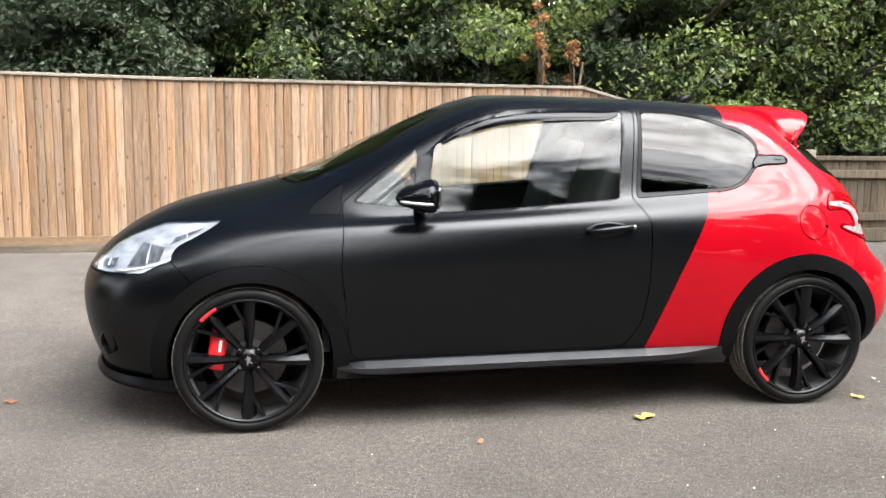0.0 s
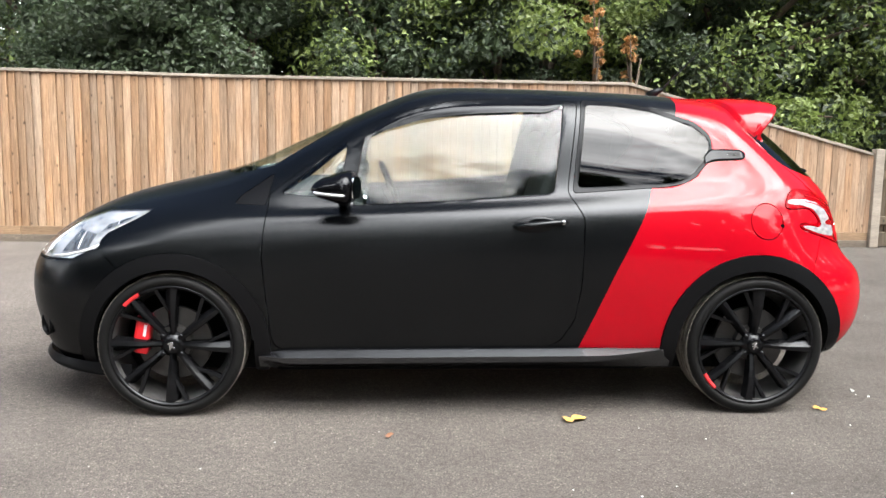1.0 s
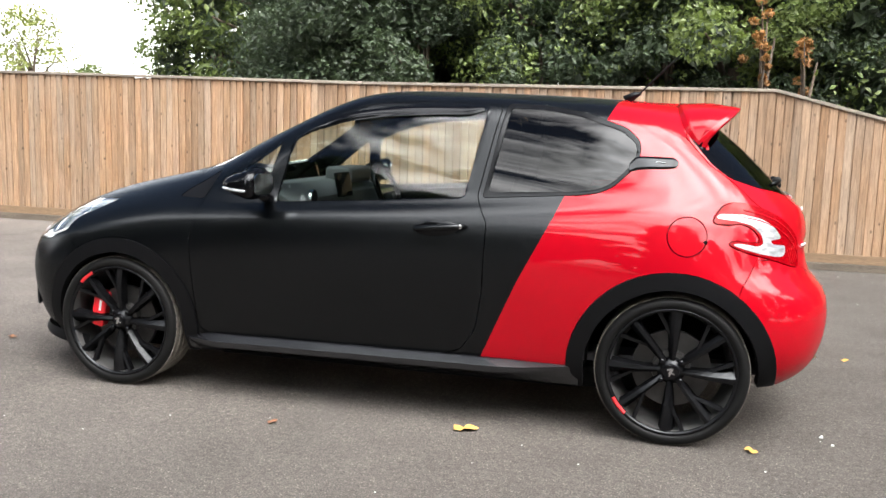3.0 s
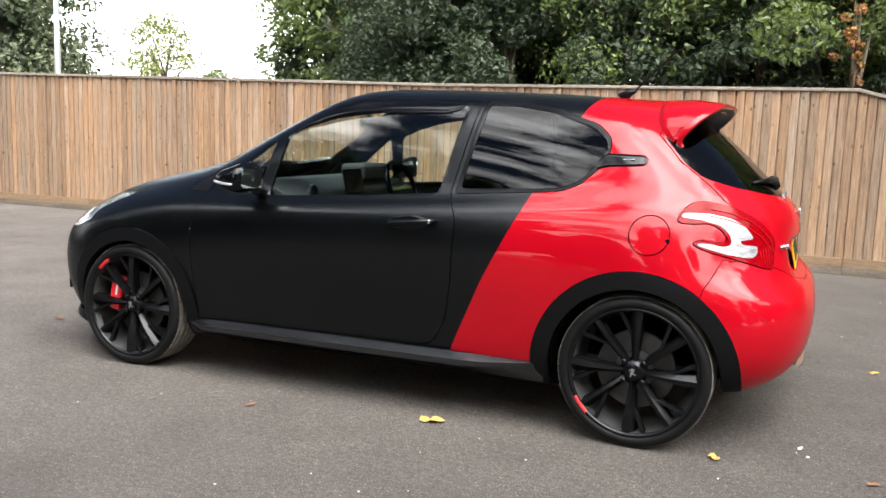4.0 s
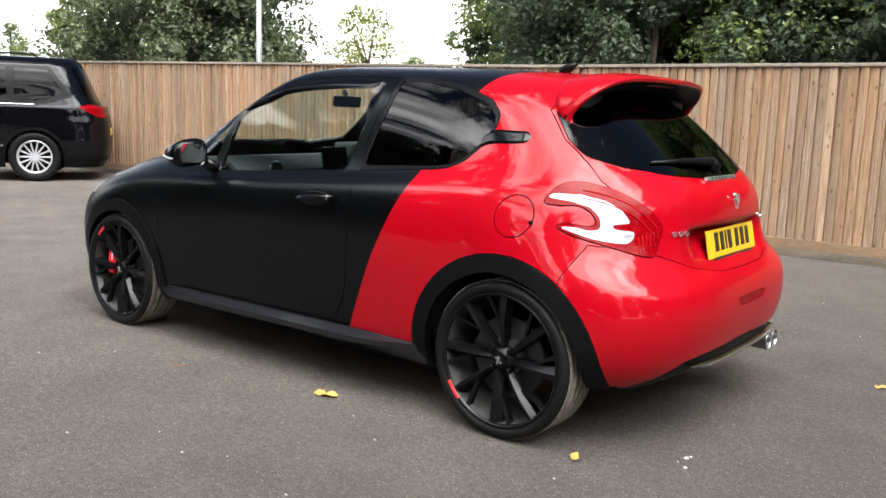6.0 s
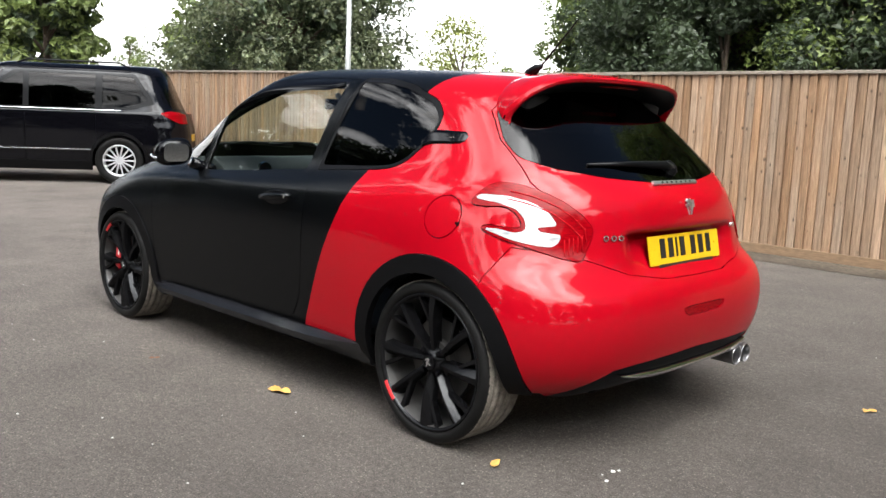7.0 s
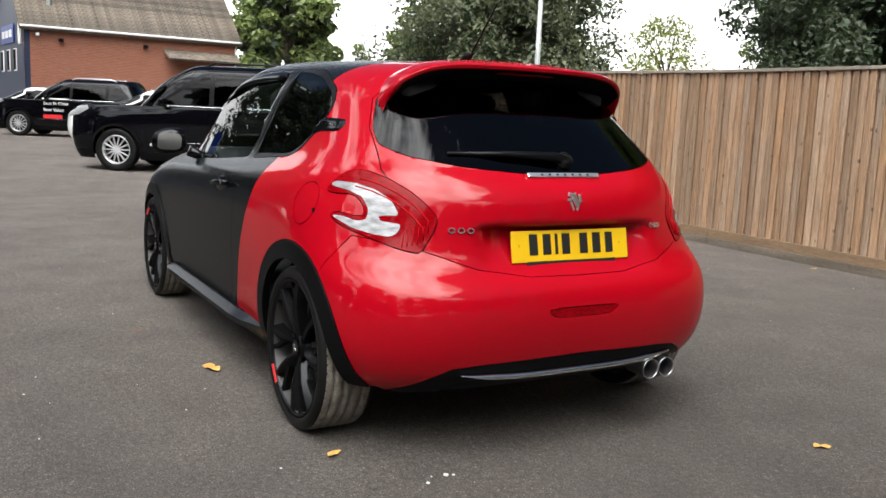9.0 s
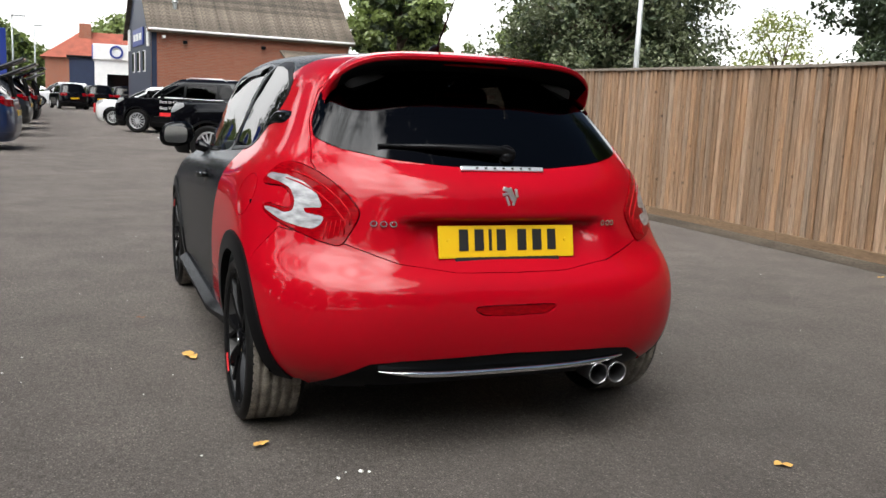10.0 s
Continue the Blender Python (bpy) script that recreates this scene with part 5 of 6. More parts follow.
    nt.links.new(mix.outputs["Color"], mul.inputs[0])
    nt.links.new(fac, mul.inputs["Scale"])
    nt.links.new(mul.outputs["Vector"], b.inputs["Base Color"])
    bp = nt.nodes.new("ShaderNodeBump")
    bp.inputs["Strength"].default_value, bp.inputs["Distance"].default_value = 0.35, 0.004
    nt.links.new(fac, bp.inputs["Height"])
    nt.links.new(bp.outputs["Normal"], b.inputs["Normal"])
    return m


M_BOARD = wood("feather_edge_board", (0.330, 0.198, 0.113), (0.320, 0.236, 0.170), 0.22)
M_GRAVEL = make_mat("gravel_board_wood", (0.215, 0.138, 0.080), 0.8, vary=0.22, vary_scale=2, grain=0.25, grain_scale=30, bump=0.3, stretch=(0.5, 6, 6), per_object=0.1)
# the shade at the fence foot is put into this dark colour
M_SLEEPER = make_mat("dark_shaded_sleeper", (0.13, 0.105, 0.080), 0.9, vary=0.35, vary_scale=3, grain=0.3, grain_scale=40, bump=0.4, stretch=(0.6, 5, 5))
M_RAIL = make_mat("weathered_cap_rail", (0.25, 0.215, 0.175), 0.8, vary=0.2, vary_scale=2, grain=0.2, grain_scale=30, bump=0.3, stretch=(0.7, 6, 6), per_object=0.1)
FENCE_Y = 4.80


def fence_top(x):
    if x < 2.2:
        return 1.745 + max(0.0, (-2.0 - x)) * 0.013
    return 1.745 - (x - 2.2) * 0.258


fence = tagged(new("closeboard_fence"), "closeboard timber fence of vertical feather-edge boards", "fence")
board_meshes = {}


def board_mesh(h, kind):
    key = (round(h, 2), kind)
    if key not in board_meshes:
        bm = bmesh.new()
        w = 0.0810 + 0.0012 * (kind % 3)
        prof = [(-w / 2, 0.004), (-w / 2, -0.022), (-w / 2 + 0.004, -0.025), (w / 2 - 0.011, -0.013), (w / 2 - 0.009, -0.010), (w / 2 - 0.009, 0.005), (w / 2 + 0.030, 0.005), (w / 2 + 0.030, 0.010)]
        lo = [bm.verts.new((-x, y, 0)) for x, y in prof]
        hi = [bm.verts.new((-x, y, h)) for x, y in prof]
        bm.faces.new(lo[::-1])
        bm.faces.new(hi)
        for k in range(8):
            bm.faces.new((lo[k], lo[(k + 1) % 8], hi[(k + 1) % 8], hi[k]))
        bmesh.ops.recalc_face_normals(bm, faces=bm.faces)
        board_meshes[key] = finish("board", bm, M_BOARD)
    return board_meshes[key]


rng = random.Random(4)
x = 4.93
n = 0
while x > -16.0:
    base = 0.157
    h = fence_top(x) - 0.020 - base
    b = new("board", board_mesh(h, rng.randrange(3)))
    b.parent = fence
    b.matrix_basis = pose(x, FENCE_Y + rng.uniform(-0.006, 0.004), base + rng.uniform(-0.01, 0.004), 0, rng.uniform(-0.3, 0.3), rng.uniform(-4, 4))
    x -= 0.0820 + rng.uniform(-0.003, 0.003)
    n += 1
seg = [(-16.0, -13.0), (-13.0, -10.05), (-10.05, -7.1), (-7.1, -4.15), (-4.15, -2.05), (-2.05, 2.2), (2.2, 4.95)]
for a, b in seg:
    za, zb = fence_top(a), fence_top(b)
    m = Matrix.Translation(((a + b) / 2, FENCE_Y - 0.005, (za + zb) / 2)) @ Matrix.Rotation(-math.atan2(zb - za, b - a), 4, "Y")
    part("cap_rail", box(math.hypot(b - a, zb - za) - 0.004, 0.075, 0.030, (0, 0, -0.015), 0.004), M_RAIL, fence, "weathered capping rail", m=m)
    part("gravel_board", box(b - a - 0.006, 0.030, 0.086, (0, 0, 0), 0.004), M_GRAVEL, fence, m=Matrix.Translation(((a + b) / 2, FENCE_Y - 0.022, 0.117)))
    part("base_sleeper", box(b - a - 0.006, 0.060, 0.072, (0, 0, 0), 0.006), M_SLEEPER, fence, m=Matrix.Translation(((a + b) / 2, FENCE_Y - 0.02, 0.036)))
    part("back_rail", box(b - a, 0.05, 0.09, (0, 0, 0)), M_BOARD, fence, m=Matrix.Translation(((a + b) / 2, FENCE_Y + 0.03, 0.9)) @ Matrix.Rotation(-math.atan2(zb - za, b - a), 4, "Y"))
part("corner_post", box(0.10, 0.10, 1.08, (0, 0, 0.54), 0.008), M_RAIL, fence, m=pose(5.0, FENCE_Y - 0.03, 0))
# grey-brown wood of the low fence, darkened for the shade it stands in
M_LOW_SHADED = wood("grey_brown_shaded_board", (0.105, 0.078, 0.052), (0.115, 0.095, 0.070), 0.16)
low = tagged(new("low_fence"), "low timber fence with horizontal rails beside the corner post", "fence")
low_board = board_mesh(0.80, 0).copy()
low_board.materials[0] = M_LOW_SHADED
x = 5.08
while x < 10.5:
    b = new("board", low_board)
    b.parent = low
    b.matrix_basis = pose(x, FENCE_Y - 0.1 * (x - 5) , 0.16, 0, rng.uniform(-0.3, 0.3), -5.7)
    x += 0.083
for z, h in ((0.985, 0.05), (0.80, 0.09), (0.30, 0.09), (0.09, 0.15)):
    part("rail", box(5.5, 0.05, h, (2.7, -0.035, 0), 0.005), M_LOW_SHADED, low, m=pose(5.05, FENCE_Y, z, 0, 0, -5.7))


# ---- trees ----
def leaf_mat(name, colour, light):
    m = make_mat(name, colour, 0.5, vary=0.30, vary_scale=0.8)
    nt = m.node_tree
    b = nt.nodes["Principled BSDF"]
    geo = nt.nodes.new("ShaderNodeNewGeometry")
    ramp = nt.nodes.new("ShaderNodeMixRGB")
    ramp.blend_type = "MULTIPLY"
    ramp.inputs["Fac"].default_value = 1.0
    r = nt.nodes.new("ShaderNodeMapRange")
    r.inputs["To Min"].default_value, r.inputs["To Max"].default_value = 0.55, 1.5
    nt.links.new(geo.outputs["Random Per Island"], r.inputs["Value"])
    src = b.inputs["Base Color"].links[0].from_socket
    nt.links.new(src, ramp.inputs["Color1"])
    nt.links.new(r.outputs["Result"], ramp.inputs["Color2"])
    nt.links.new(ramp.outputs["Color"], b.inputs["Base Color"])
    tr, mix = nt.nodes.new("ShaderNodeBsdfTranslucent"), nt.nodes.new("ShaderNodeMixShader")
    tr.inputs["Color"].default_value = (*light, 1)
    mix.inputs["Fac"].default_value = 0.30
    out = nt.nodes["Material Output"]
    nt.links.new(b.outputs["BSDF"], mix.inputs[1])
    nt.links.new(tr.outputs["BSDF"], mix.inputs[2])
    nt.links.new(mix.outputs["Shader"], out.inputs["Surface"])
    return m


M_LEAF = leaf_mat("green_leaves", (0.115, 0.152, 0.044), (0.23, 0.31, 0.072))
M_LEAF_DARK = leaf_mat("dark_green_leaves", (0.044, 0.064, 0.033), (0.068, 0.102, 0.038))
M_LEAF_SILVER = leaf_mat("grey_green_leaves", (0.12, 0.14, 0.078), (0.135, 0.17, 0.07))
# brighter copy of the green leaves: sunlight put into the colour
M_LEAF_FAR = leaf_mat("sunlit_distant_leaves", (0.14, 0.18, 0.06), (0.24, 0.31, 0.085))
M_LEAF_PALE = leaf_mat("pale_yellow_leaves", (0.22, 0.25, 0.07), (0.40, 0.44, 0.15))
M_LEAF_RUST = leaf_mat("rust_brown_leaves", (0.32, 0.165, 0.06), (0.46, 0.25, 0.08))
M_BARK = make_mat("bark", (0.10, 0.075, 0.055), 0.9, vary=0.3, vary_scale=5, grain=0.3, grain_scale=30, bump=0.6, bump_scale=25, stretch=(1, 1, 0.25))


def leaf_cloud(centres, radii, count, size, seed):
    """Many small pointed leaves, two faces each, in clumps."""
    r = np.random.default_rng(seed)
    k = r.integers(0, len(centres), count)
    d = r.normal(size=(count, 3))
    d /= np.linalg.norm(d, axis=1)[:, None]
    rad = radii[k] * r.uniform(0.35, 1.0, count) ** 0.6
    pos = centres[k] + d * rad[:, None] * np.array([1, 1, 0.75])
    n = d * 0.6 + r.normal(size=(count, 3)) * 0.7 + np.array([0, 0, 0.5])
    n /= np.linalg.norm(n, axis=1)[:, None]
    t = np.cross(n, r.normal(size=(count, 3)))
    t /= np.linalg.norm(t, axis=1)[:, None]
    b = np.cross(n, t)
    s = size * r.uniform(0.6, 1.35, count)[:, None]
    fold = n * s * 0.12
    v = np.stack([pos - t * s * 0.5, pos + b * s * 0.30 + fold, pos + t * s * 0.5, pos - b * s * 0.30 + fold], 1).reshape(-1, 3)
    f = (np.arange(count)[:, None] * 4 + np.array([0, 1, 2, 3])).tolist()
    me = bpy.data.meshes.new("leaves")
    me.from_pydata(v.tolist(), [], f)
    return me


def tree(x, y, h, spread, seed, leaf, clumps=70, leaves=9000, size=0.13, low=0.12, name="broadleaf_tree", label="tall broadleaf tree with dense green crown", inner_shade_mat=None):
    r = np.random.default_rng(seed)
    t = tagged(new(name), label, "tree")
    t.matrix_basis = pose(x, y, 0)
    bend = r.uniform(-0.3, 0.3, 2)
    pts = [(bend[0] * (k / 5) ** 2, bend[1] * (k / 5) ** 2, h * 0.82 * k / 5) for k in range(6)]
    rad0 = 0.035 * h * 0.6
    bm = tube(pts, [rad0 * (1 - 0.16 * k) for k in range(6)], 10)
    cs, rs = [], []
    for k in range(clumps):
        f = low + (1 - low) * r.uniform(0, 1) ** 0.8
        width = spread * math.sin(math.pi * min(1, 0.18 + 0.80 * f)) ** 0.7
        a, q = r.uniform(0, 2 * math.pi), math.sqrt(r.uniform(0.05, 1))
        c = np.array([math.cos(a) * q * width, math.sin(a) * q * width, f * h * 0.95])
        cs.append(c)
        rs.append(spread * r.uniform(0.16, 0.34))
        if k % 4 == 0:
            z0 = max(0.15 * h, c[2] * 0.65)
            s0 = np.array([bend[0] * (z0 / h) ** 2, bend[1] * (z0 / h) ** 2, z0])
            mid = (s0 + c) / 2 + np.array([0, 0, 0.12 * h * 0.3])
            bm = merge(bm, tube([tuple(s0), tuple(mid), tuple(c)], [rad0 * 0.42, rad0 * 0.26, rad0 * 0.08], 6))
    part("trunk", bm, M_BARK, t, smooth=True)
    crown = new("crown", leaf_cloud(np.array(cs), np.array(rs), leaves, size, seed))
    crown.data.materials.append(leaf)
    crown.parent = t
    tagged(crown, kind="stuff")
    # the crown's inner shade, painted as larger, darker leaves
    if inner_shade_mat:
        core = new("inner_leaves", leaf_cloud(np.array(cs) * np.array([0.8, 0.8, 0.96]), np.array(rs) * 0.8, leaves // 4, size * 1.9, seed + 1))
        core.data.materials.append(inner_shade_mat)
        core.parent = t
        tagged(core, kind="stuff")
    return t


rt = random.Random(11)
# the belt of trees behind the fence
belt = [(-11.4, 19.0, 9.0, 2.5), (-4.9, 11.8, 7.5, 2.1), (-2.9, 9.5, 8.5, 2.5), (-0.6, 9.0, 8.0, 2.6), (2.0, 8.6, 7.5, 2.5), (4.6, 8.2, 7.0, 2.5), (7.2, 8.0, 7.5, 2.6), (10.2, 8.2, 8.0, 3.0),
        (-4.8, 14.0, 9.5, 3.2), (-0.8, 13.5, 9.5, 3.2), (3.5, 12.5, 9.5, 3.2), (8.0, 12.0, 9.5, 3.4), (13.5, 10.0, 9.0, 3.4),
        (-8.3, 17.0, 9.5, 2.8), (-5.2, 18.5, 11.0, 3.6), (0.8, 18.0, 11.5, 3.8), (7.0, 17.5, 11.5, 3.8), (13.0, 17.0, 11.5, 3.8)]
for k, (x, y, h, s) in enumerate(belt):
    dark = k in (1, 2, 8) or k > 13
    tree(x, y, h, s, 20 + k, M_LEAF_DARK if dark else M_LEAF, clumps=110, leaves=50000 if 0 < k < 8 else 26000 if k < 13 else 12000, size=0.080 if 0 < k < 8 else 0.12 if k < 13 else 0.18, low=0.10, inner_shade_mat=M_LEAF_DARK,
         label="dark green broadleaf tree behind the fence" if dark else "leafy green broadleaf tree behind the fence")
for x, y, h in ((2.15, 6.3, 2.95), (2.62, 6.4, 2.6)):
    tree(x, y, h, 0.24, 70 + int(x * 3), M_LEAF_RUST, clumps=14, leaves=520, size=0.060, low=0.5, name="sapling", label="sapling with rust-brown autumn leaves")
for k in range(8):
    tree(-2.2 + 1.75 * k + rt.uniform(-0.3, 0.3), 7.6 + rt.uniform(-0.4, 0.6), 2.7 + rt.uniform(0, 0.8), 1.15, 300 + k, M_LEAF_DARK, clumps=46, leaves=9000, size=0.075, low=0.06, name="shrub", inner_shade_mat=M_LEAF_DARK, label="dark green shrub behind the fence")
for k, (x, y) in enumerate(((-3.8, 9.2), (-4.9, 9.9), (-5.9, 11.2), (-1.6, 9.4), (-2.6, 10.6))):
    tree(x, y, 3.5, 1.2, 320 + k, M_LEAF_DARK, clumps=46, leaves=9000, size=0.085, low=0.06, name="shrub", inner_shade_mat=M_LEAF_DARK, label="dark green shrub behind the fence")
# tree with grey-green leaves, sapling in the sky gap and the wood further along
tree(-24.5, 16.4, 9.5, 4.6, 40, M_LEAF_SILVER, clumps=150, leaves=45000, size=0.17, low=0.16, inner_shade_mat=M_LEAF_DARK, label="large grey-green tree beyond the fence")
tree(-17.3, 18.2, 4.7, 1.5, 41, M_LEAF_PALE, clumps=60, leaves=3400, size=0.11, low=0.25, name="sapling", label="thin pale yellow-green sapling against the sky")
for k, (x, y, h, s) in enumerate(((-34, 20.5, 9, 3.4), (-43, 14.6, 11, 2.9), (-53, 17.4, 11, 3.2), (-122, 4, 11, 8), (-118, -14, 9, 8), (-118, 16, 12, 9), (-100, -22, 9, 7), (-90, -28, 9, 8))):
    tree(x, y, h, s, 50 + k, M_LEAF_FAR if k % 2 else M_LEAF, clumps=90, leaves=9000, size=0.42 if x > -80 else 0.8, low=0.1, inner_shade_mat=M_LEAF_DARK, label="distant green tree beyond the buildings")
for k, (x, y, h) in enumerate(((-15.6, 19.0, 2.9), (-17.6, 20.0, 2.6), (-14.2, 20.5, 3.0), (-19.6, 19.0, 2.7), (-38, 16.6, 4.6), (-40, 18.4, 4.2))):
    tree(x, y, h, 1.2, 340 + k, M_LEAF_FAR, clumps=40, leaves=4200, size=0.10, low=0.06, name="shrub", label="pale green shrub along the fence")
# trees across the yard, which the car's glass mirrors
# the last five, at +x, are added unseen to darken the tailgate's reflections
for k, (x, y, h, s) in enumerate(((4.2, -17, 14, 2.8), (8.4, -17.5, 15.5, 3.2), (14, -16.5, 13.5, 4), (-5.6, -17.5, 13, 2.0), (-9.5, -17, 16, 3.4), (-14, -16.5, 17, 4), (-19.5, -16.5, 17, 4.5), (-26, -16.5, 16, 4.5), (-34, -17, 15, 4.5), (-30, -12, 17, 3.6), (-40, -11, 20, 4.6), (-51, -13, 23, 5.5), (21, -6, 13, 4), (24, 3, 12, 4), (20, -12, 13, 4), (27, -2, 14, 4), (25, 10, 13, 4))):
    tree(x, y, h, s, 80 + k, M_LEAF_DARK, clumps=110, leaves=9000, size=0.36, low=0.12, inner_shade_mat=M_LEAF_DARK, label="dark out-of-view tree, there for the car's reflections")

# unseen tree row, added to keep low sky light from under the car
for k in range(13):
    tree(-34 + 4.6 * k + rt.uniform(-0.6, 0.6), -20.5 + rt.uniform(-1, 1), 7.6 + rt.uniform(-0.8, 0.8), 3.1, 400 + k, M_LEAF_DARK, clumps=60, leaves=3200, size=0.62, low=0.05, name="hedge_tree", inner_shade_mat=M_LEAF_DARK, label="dense dark tree added out of view to block low sky light")

# ---- lamp post ----
M_GALV = make_mat("galvanised_steel", (0.42, 0.44, 0.44), 0.5, metal=0.6, vary=0.12, vary_scale=4)
lamp = tagged(new("street_lamp"), "grey galvanised lamp post behind the fence", "street lamp")
part("pole", tube([(0, 0, 0), (0, 0, 2.0), (0, 0, 5.2)], [0.085, 0.07, 0.055], 14), M_GALV, lamp, smooth=True)
part("arm", tube([(0, 0, 5.15), (0.1, 0.5, 5.25)], [0.03, 0.03], 10), M_GALV, lamp)
part("lantern", box(0.16, 0.5, 0.09, (0.15, 0.75, 5.27), 0.03), M_GALV, lamp)
lamp.matrix_basis = pose(-14.2, 11.1, 0)


# ---- other parked cars ----
def sized(length, width, height, bonnet, tail_slope, belt):
    """Section curves for a car of other proportions."""
    L, w, h = length / 2, width / 2, height
    up = [0.11, 0.20, 0.33, 0.45, 0.52, 0.56, bonnet / h, belt / h, (belt + 0.12) / h, 0.80, 0.93, 0.985, 1.0]
    return {
        "front_x": [-L + 0.10, -L + 0.03, -L, -L + 0.01, -L + 0.03, -L + 0.07, -L + 0.25, -L + 1.15, -L + 1.30, -L + 1.55, -L + 1.95, -L + 2.15, -L + 2.25],
        "front_z": [h * u for u in up],
        "rear_x": [L - 0.12, L - 0.03, L, L - 0.01, L - 0.03, L - 0.05, L - 0.06, L - 0.08 - tail_slope * 0.2, L - 0.12 - tail_slope * 0.35, L - 0.18 - tail_slope * 0.65, L - 0.22 - tail_slope, L - 0.32 - tail_slope, L - 0.4 - tail_slope],
        "rear_z": [h * u for u in up],
        "w_f": [w * u for u in (0.90, 0.97, 1.0, 1.0, 0.99, 0.97, 0.94, 0.90, 0.86, 0.80, 0.68, 0.45, 0.0)],
        "w_m": [w * u for u in (0.90, 0.96, 0.98, 0.99, 0.99, 0.985, 0.97, 0.92, 0.89, 0.84, 0.74, 0.50, 0.0)],
        "w_r": [w * u for u in (0.90, 0.97, 1.0, 1.0, 0.99, 0.985, 0.97, 0.92, 0.88, 0.82, 0.72, 0.48, 0.0)],
        "z_f": [h * u for u in up], "z_m": [h * u for u in up], "z_r": [h * u for u in up],
        "front_c": [-L + 0.9] * 6 + [-L + 1.0, -L + 1.6, -L + 1.75, -L + 2.0, -L + 2.3, -L + 2.4, -L + 2.5],
        "rear_c": [L - 0.7] * 8 + [L - 0.75 - tail_slope * 0.4, L - 0.8 - tail_slope * 0.7, L - 0.9 - tail_slope, L - 1.0 - tail_slope, L - 1.1 - tail_slope],
        "front_n": [3.2] * 13, "rear_n": [4.0] * 13,
    }


def road_wheel(r, rim_mat, spokes=14):
    w = new("wheel")
    k = r / 0.308
    side = [(-0.085, 0.205), (-0.10, 0.225), (-0.108, 0.255), (-0.104, 0.285), (-0.09, 0.302), (-0.06, 0.308)]
    part("tyre", lathe([(a, q * k) for a, q in side + [(-a, q) for a, q in side[::-1]]], 48), M_RUBBER, w, smooth=True)
    part("rim", lathe([(-0.088, 0.208 * k), (-0.094, 0.200 * k), (-0.07, 0.188 * k), (0.06, 0.18 * k)], 40), rim_mat, w, smooth=True)
    part("hub", lathe([(-0.06, 0.05 * k), (-0.085, 0.045 * k), (-0.088, 0.001)], 20), rim_mat, w)
    part("backing", disc(0.185 * k, -0.02), M_UNDER, w)
    for i in range(spokes):
        a = 2 * math.pi * i / spokes
        b = box(0.16 * k, 0.02, 0.020 * k, (0.115 * k, -0.078, 0), 0.004, 1)
        part("spoke", turned(b, Matrix.Rotation(a, 4, "Y")), rim_mat, w)
    return w


M_CARBLACK = satin_mat("gloss_black_car_paint", (0.002, 0.002, 0.003), 0.05, 0.024, 0.45, 0.05, 40)
M_CARWHITE = make_mat("white_car_paint", (0.72, 0.73, 0.74), 0.25, coat=0.8, vary=0.04)
M_CARBLUE = make_mat("blue_car_paint", (0.004, 0.016, 0.06), 0.30, coat=0.5, vary=0.05)
M_CARGREY = make_mat("grey_car_paint", (0.008, 0.009, 0.011), 0.30, coat=0.45, vary=0.05)
M_ALLOY = make_mat("silver_alloy", (0.62, 0.63, 0.65), 0.3, metal=0.7, vary=0.08)


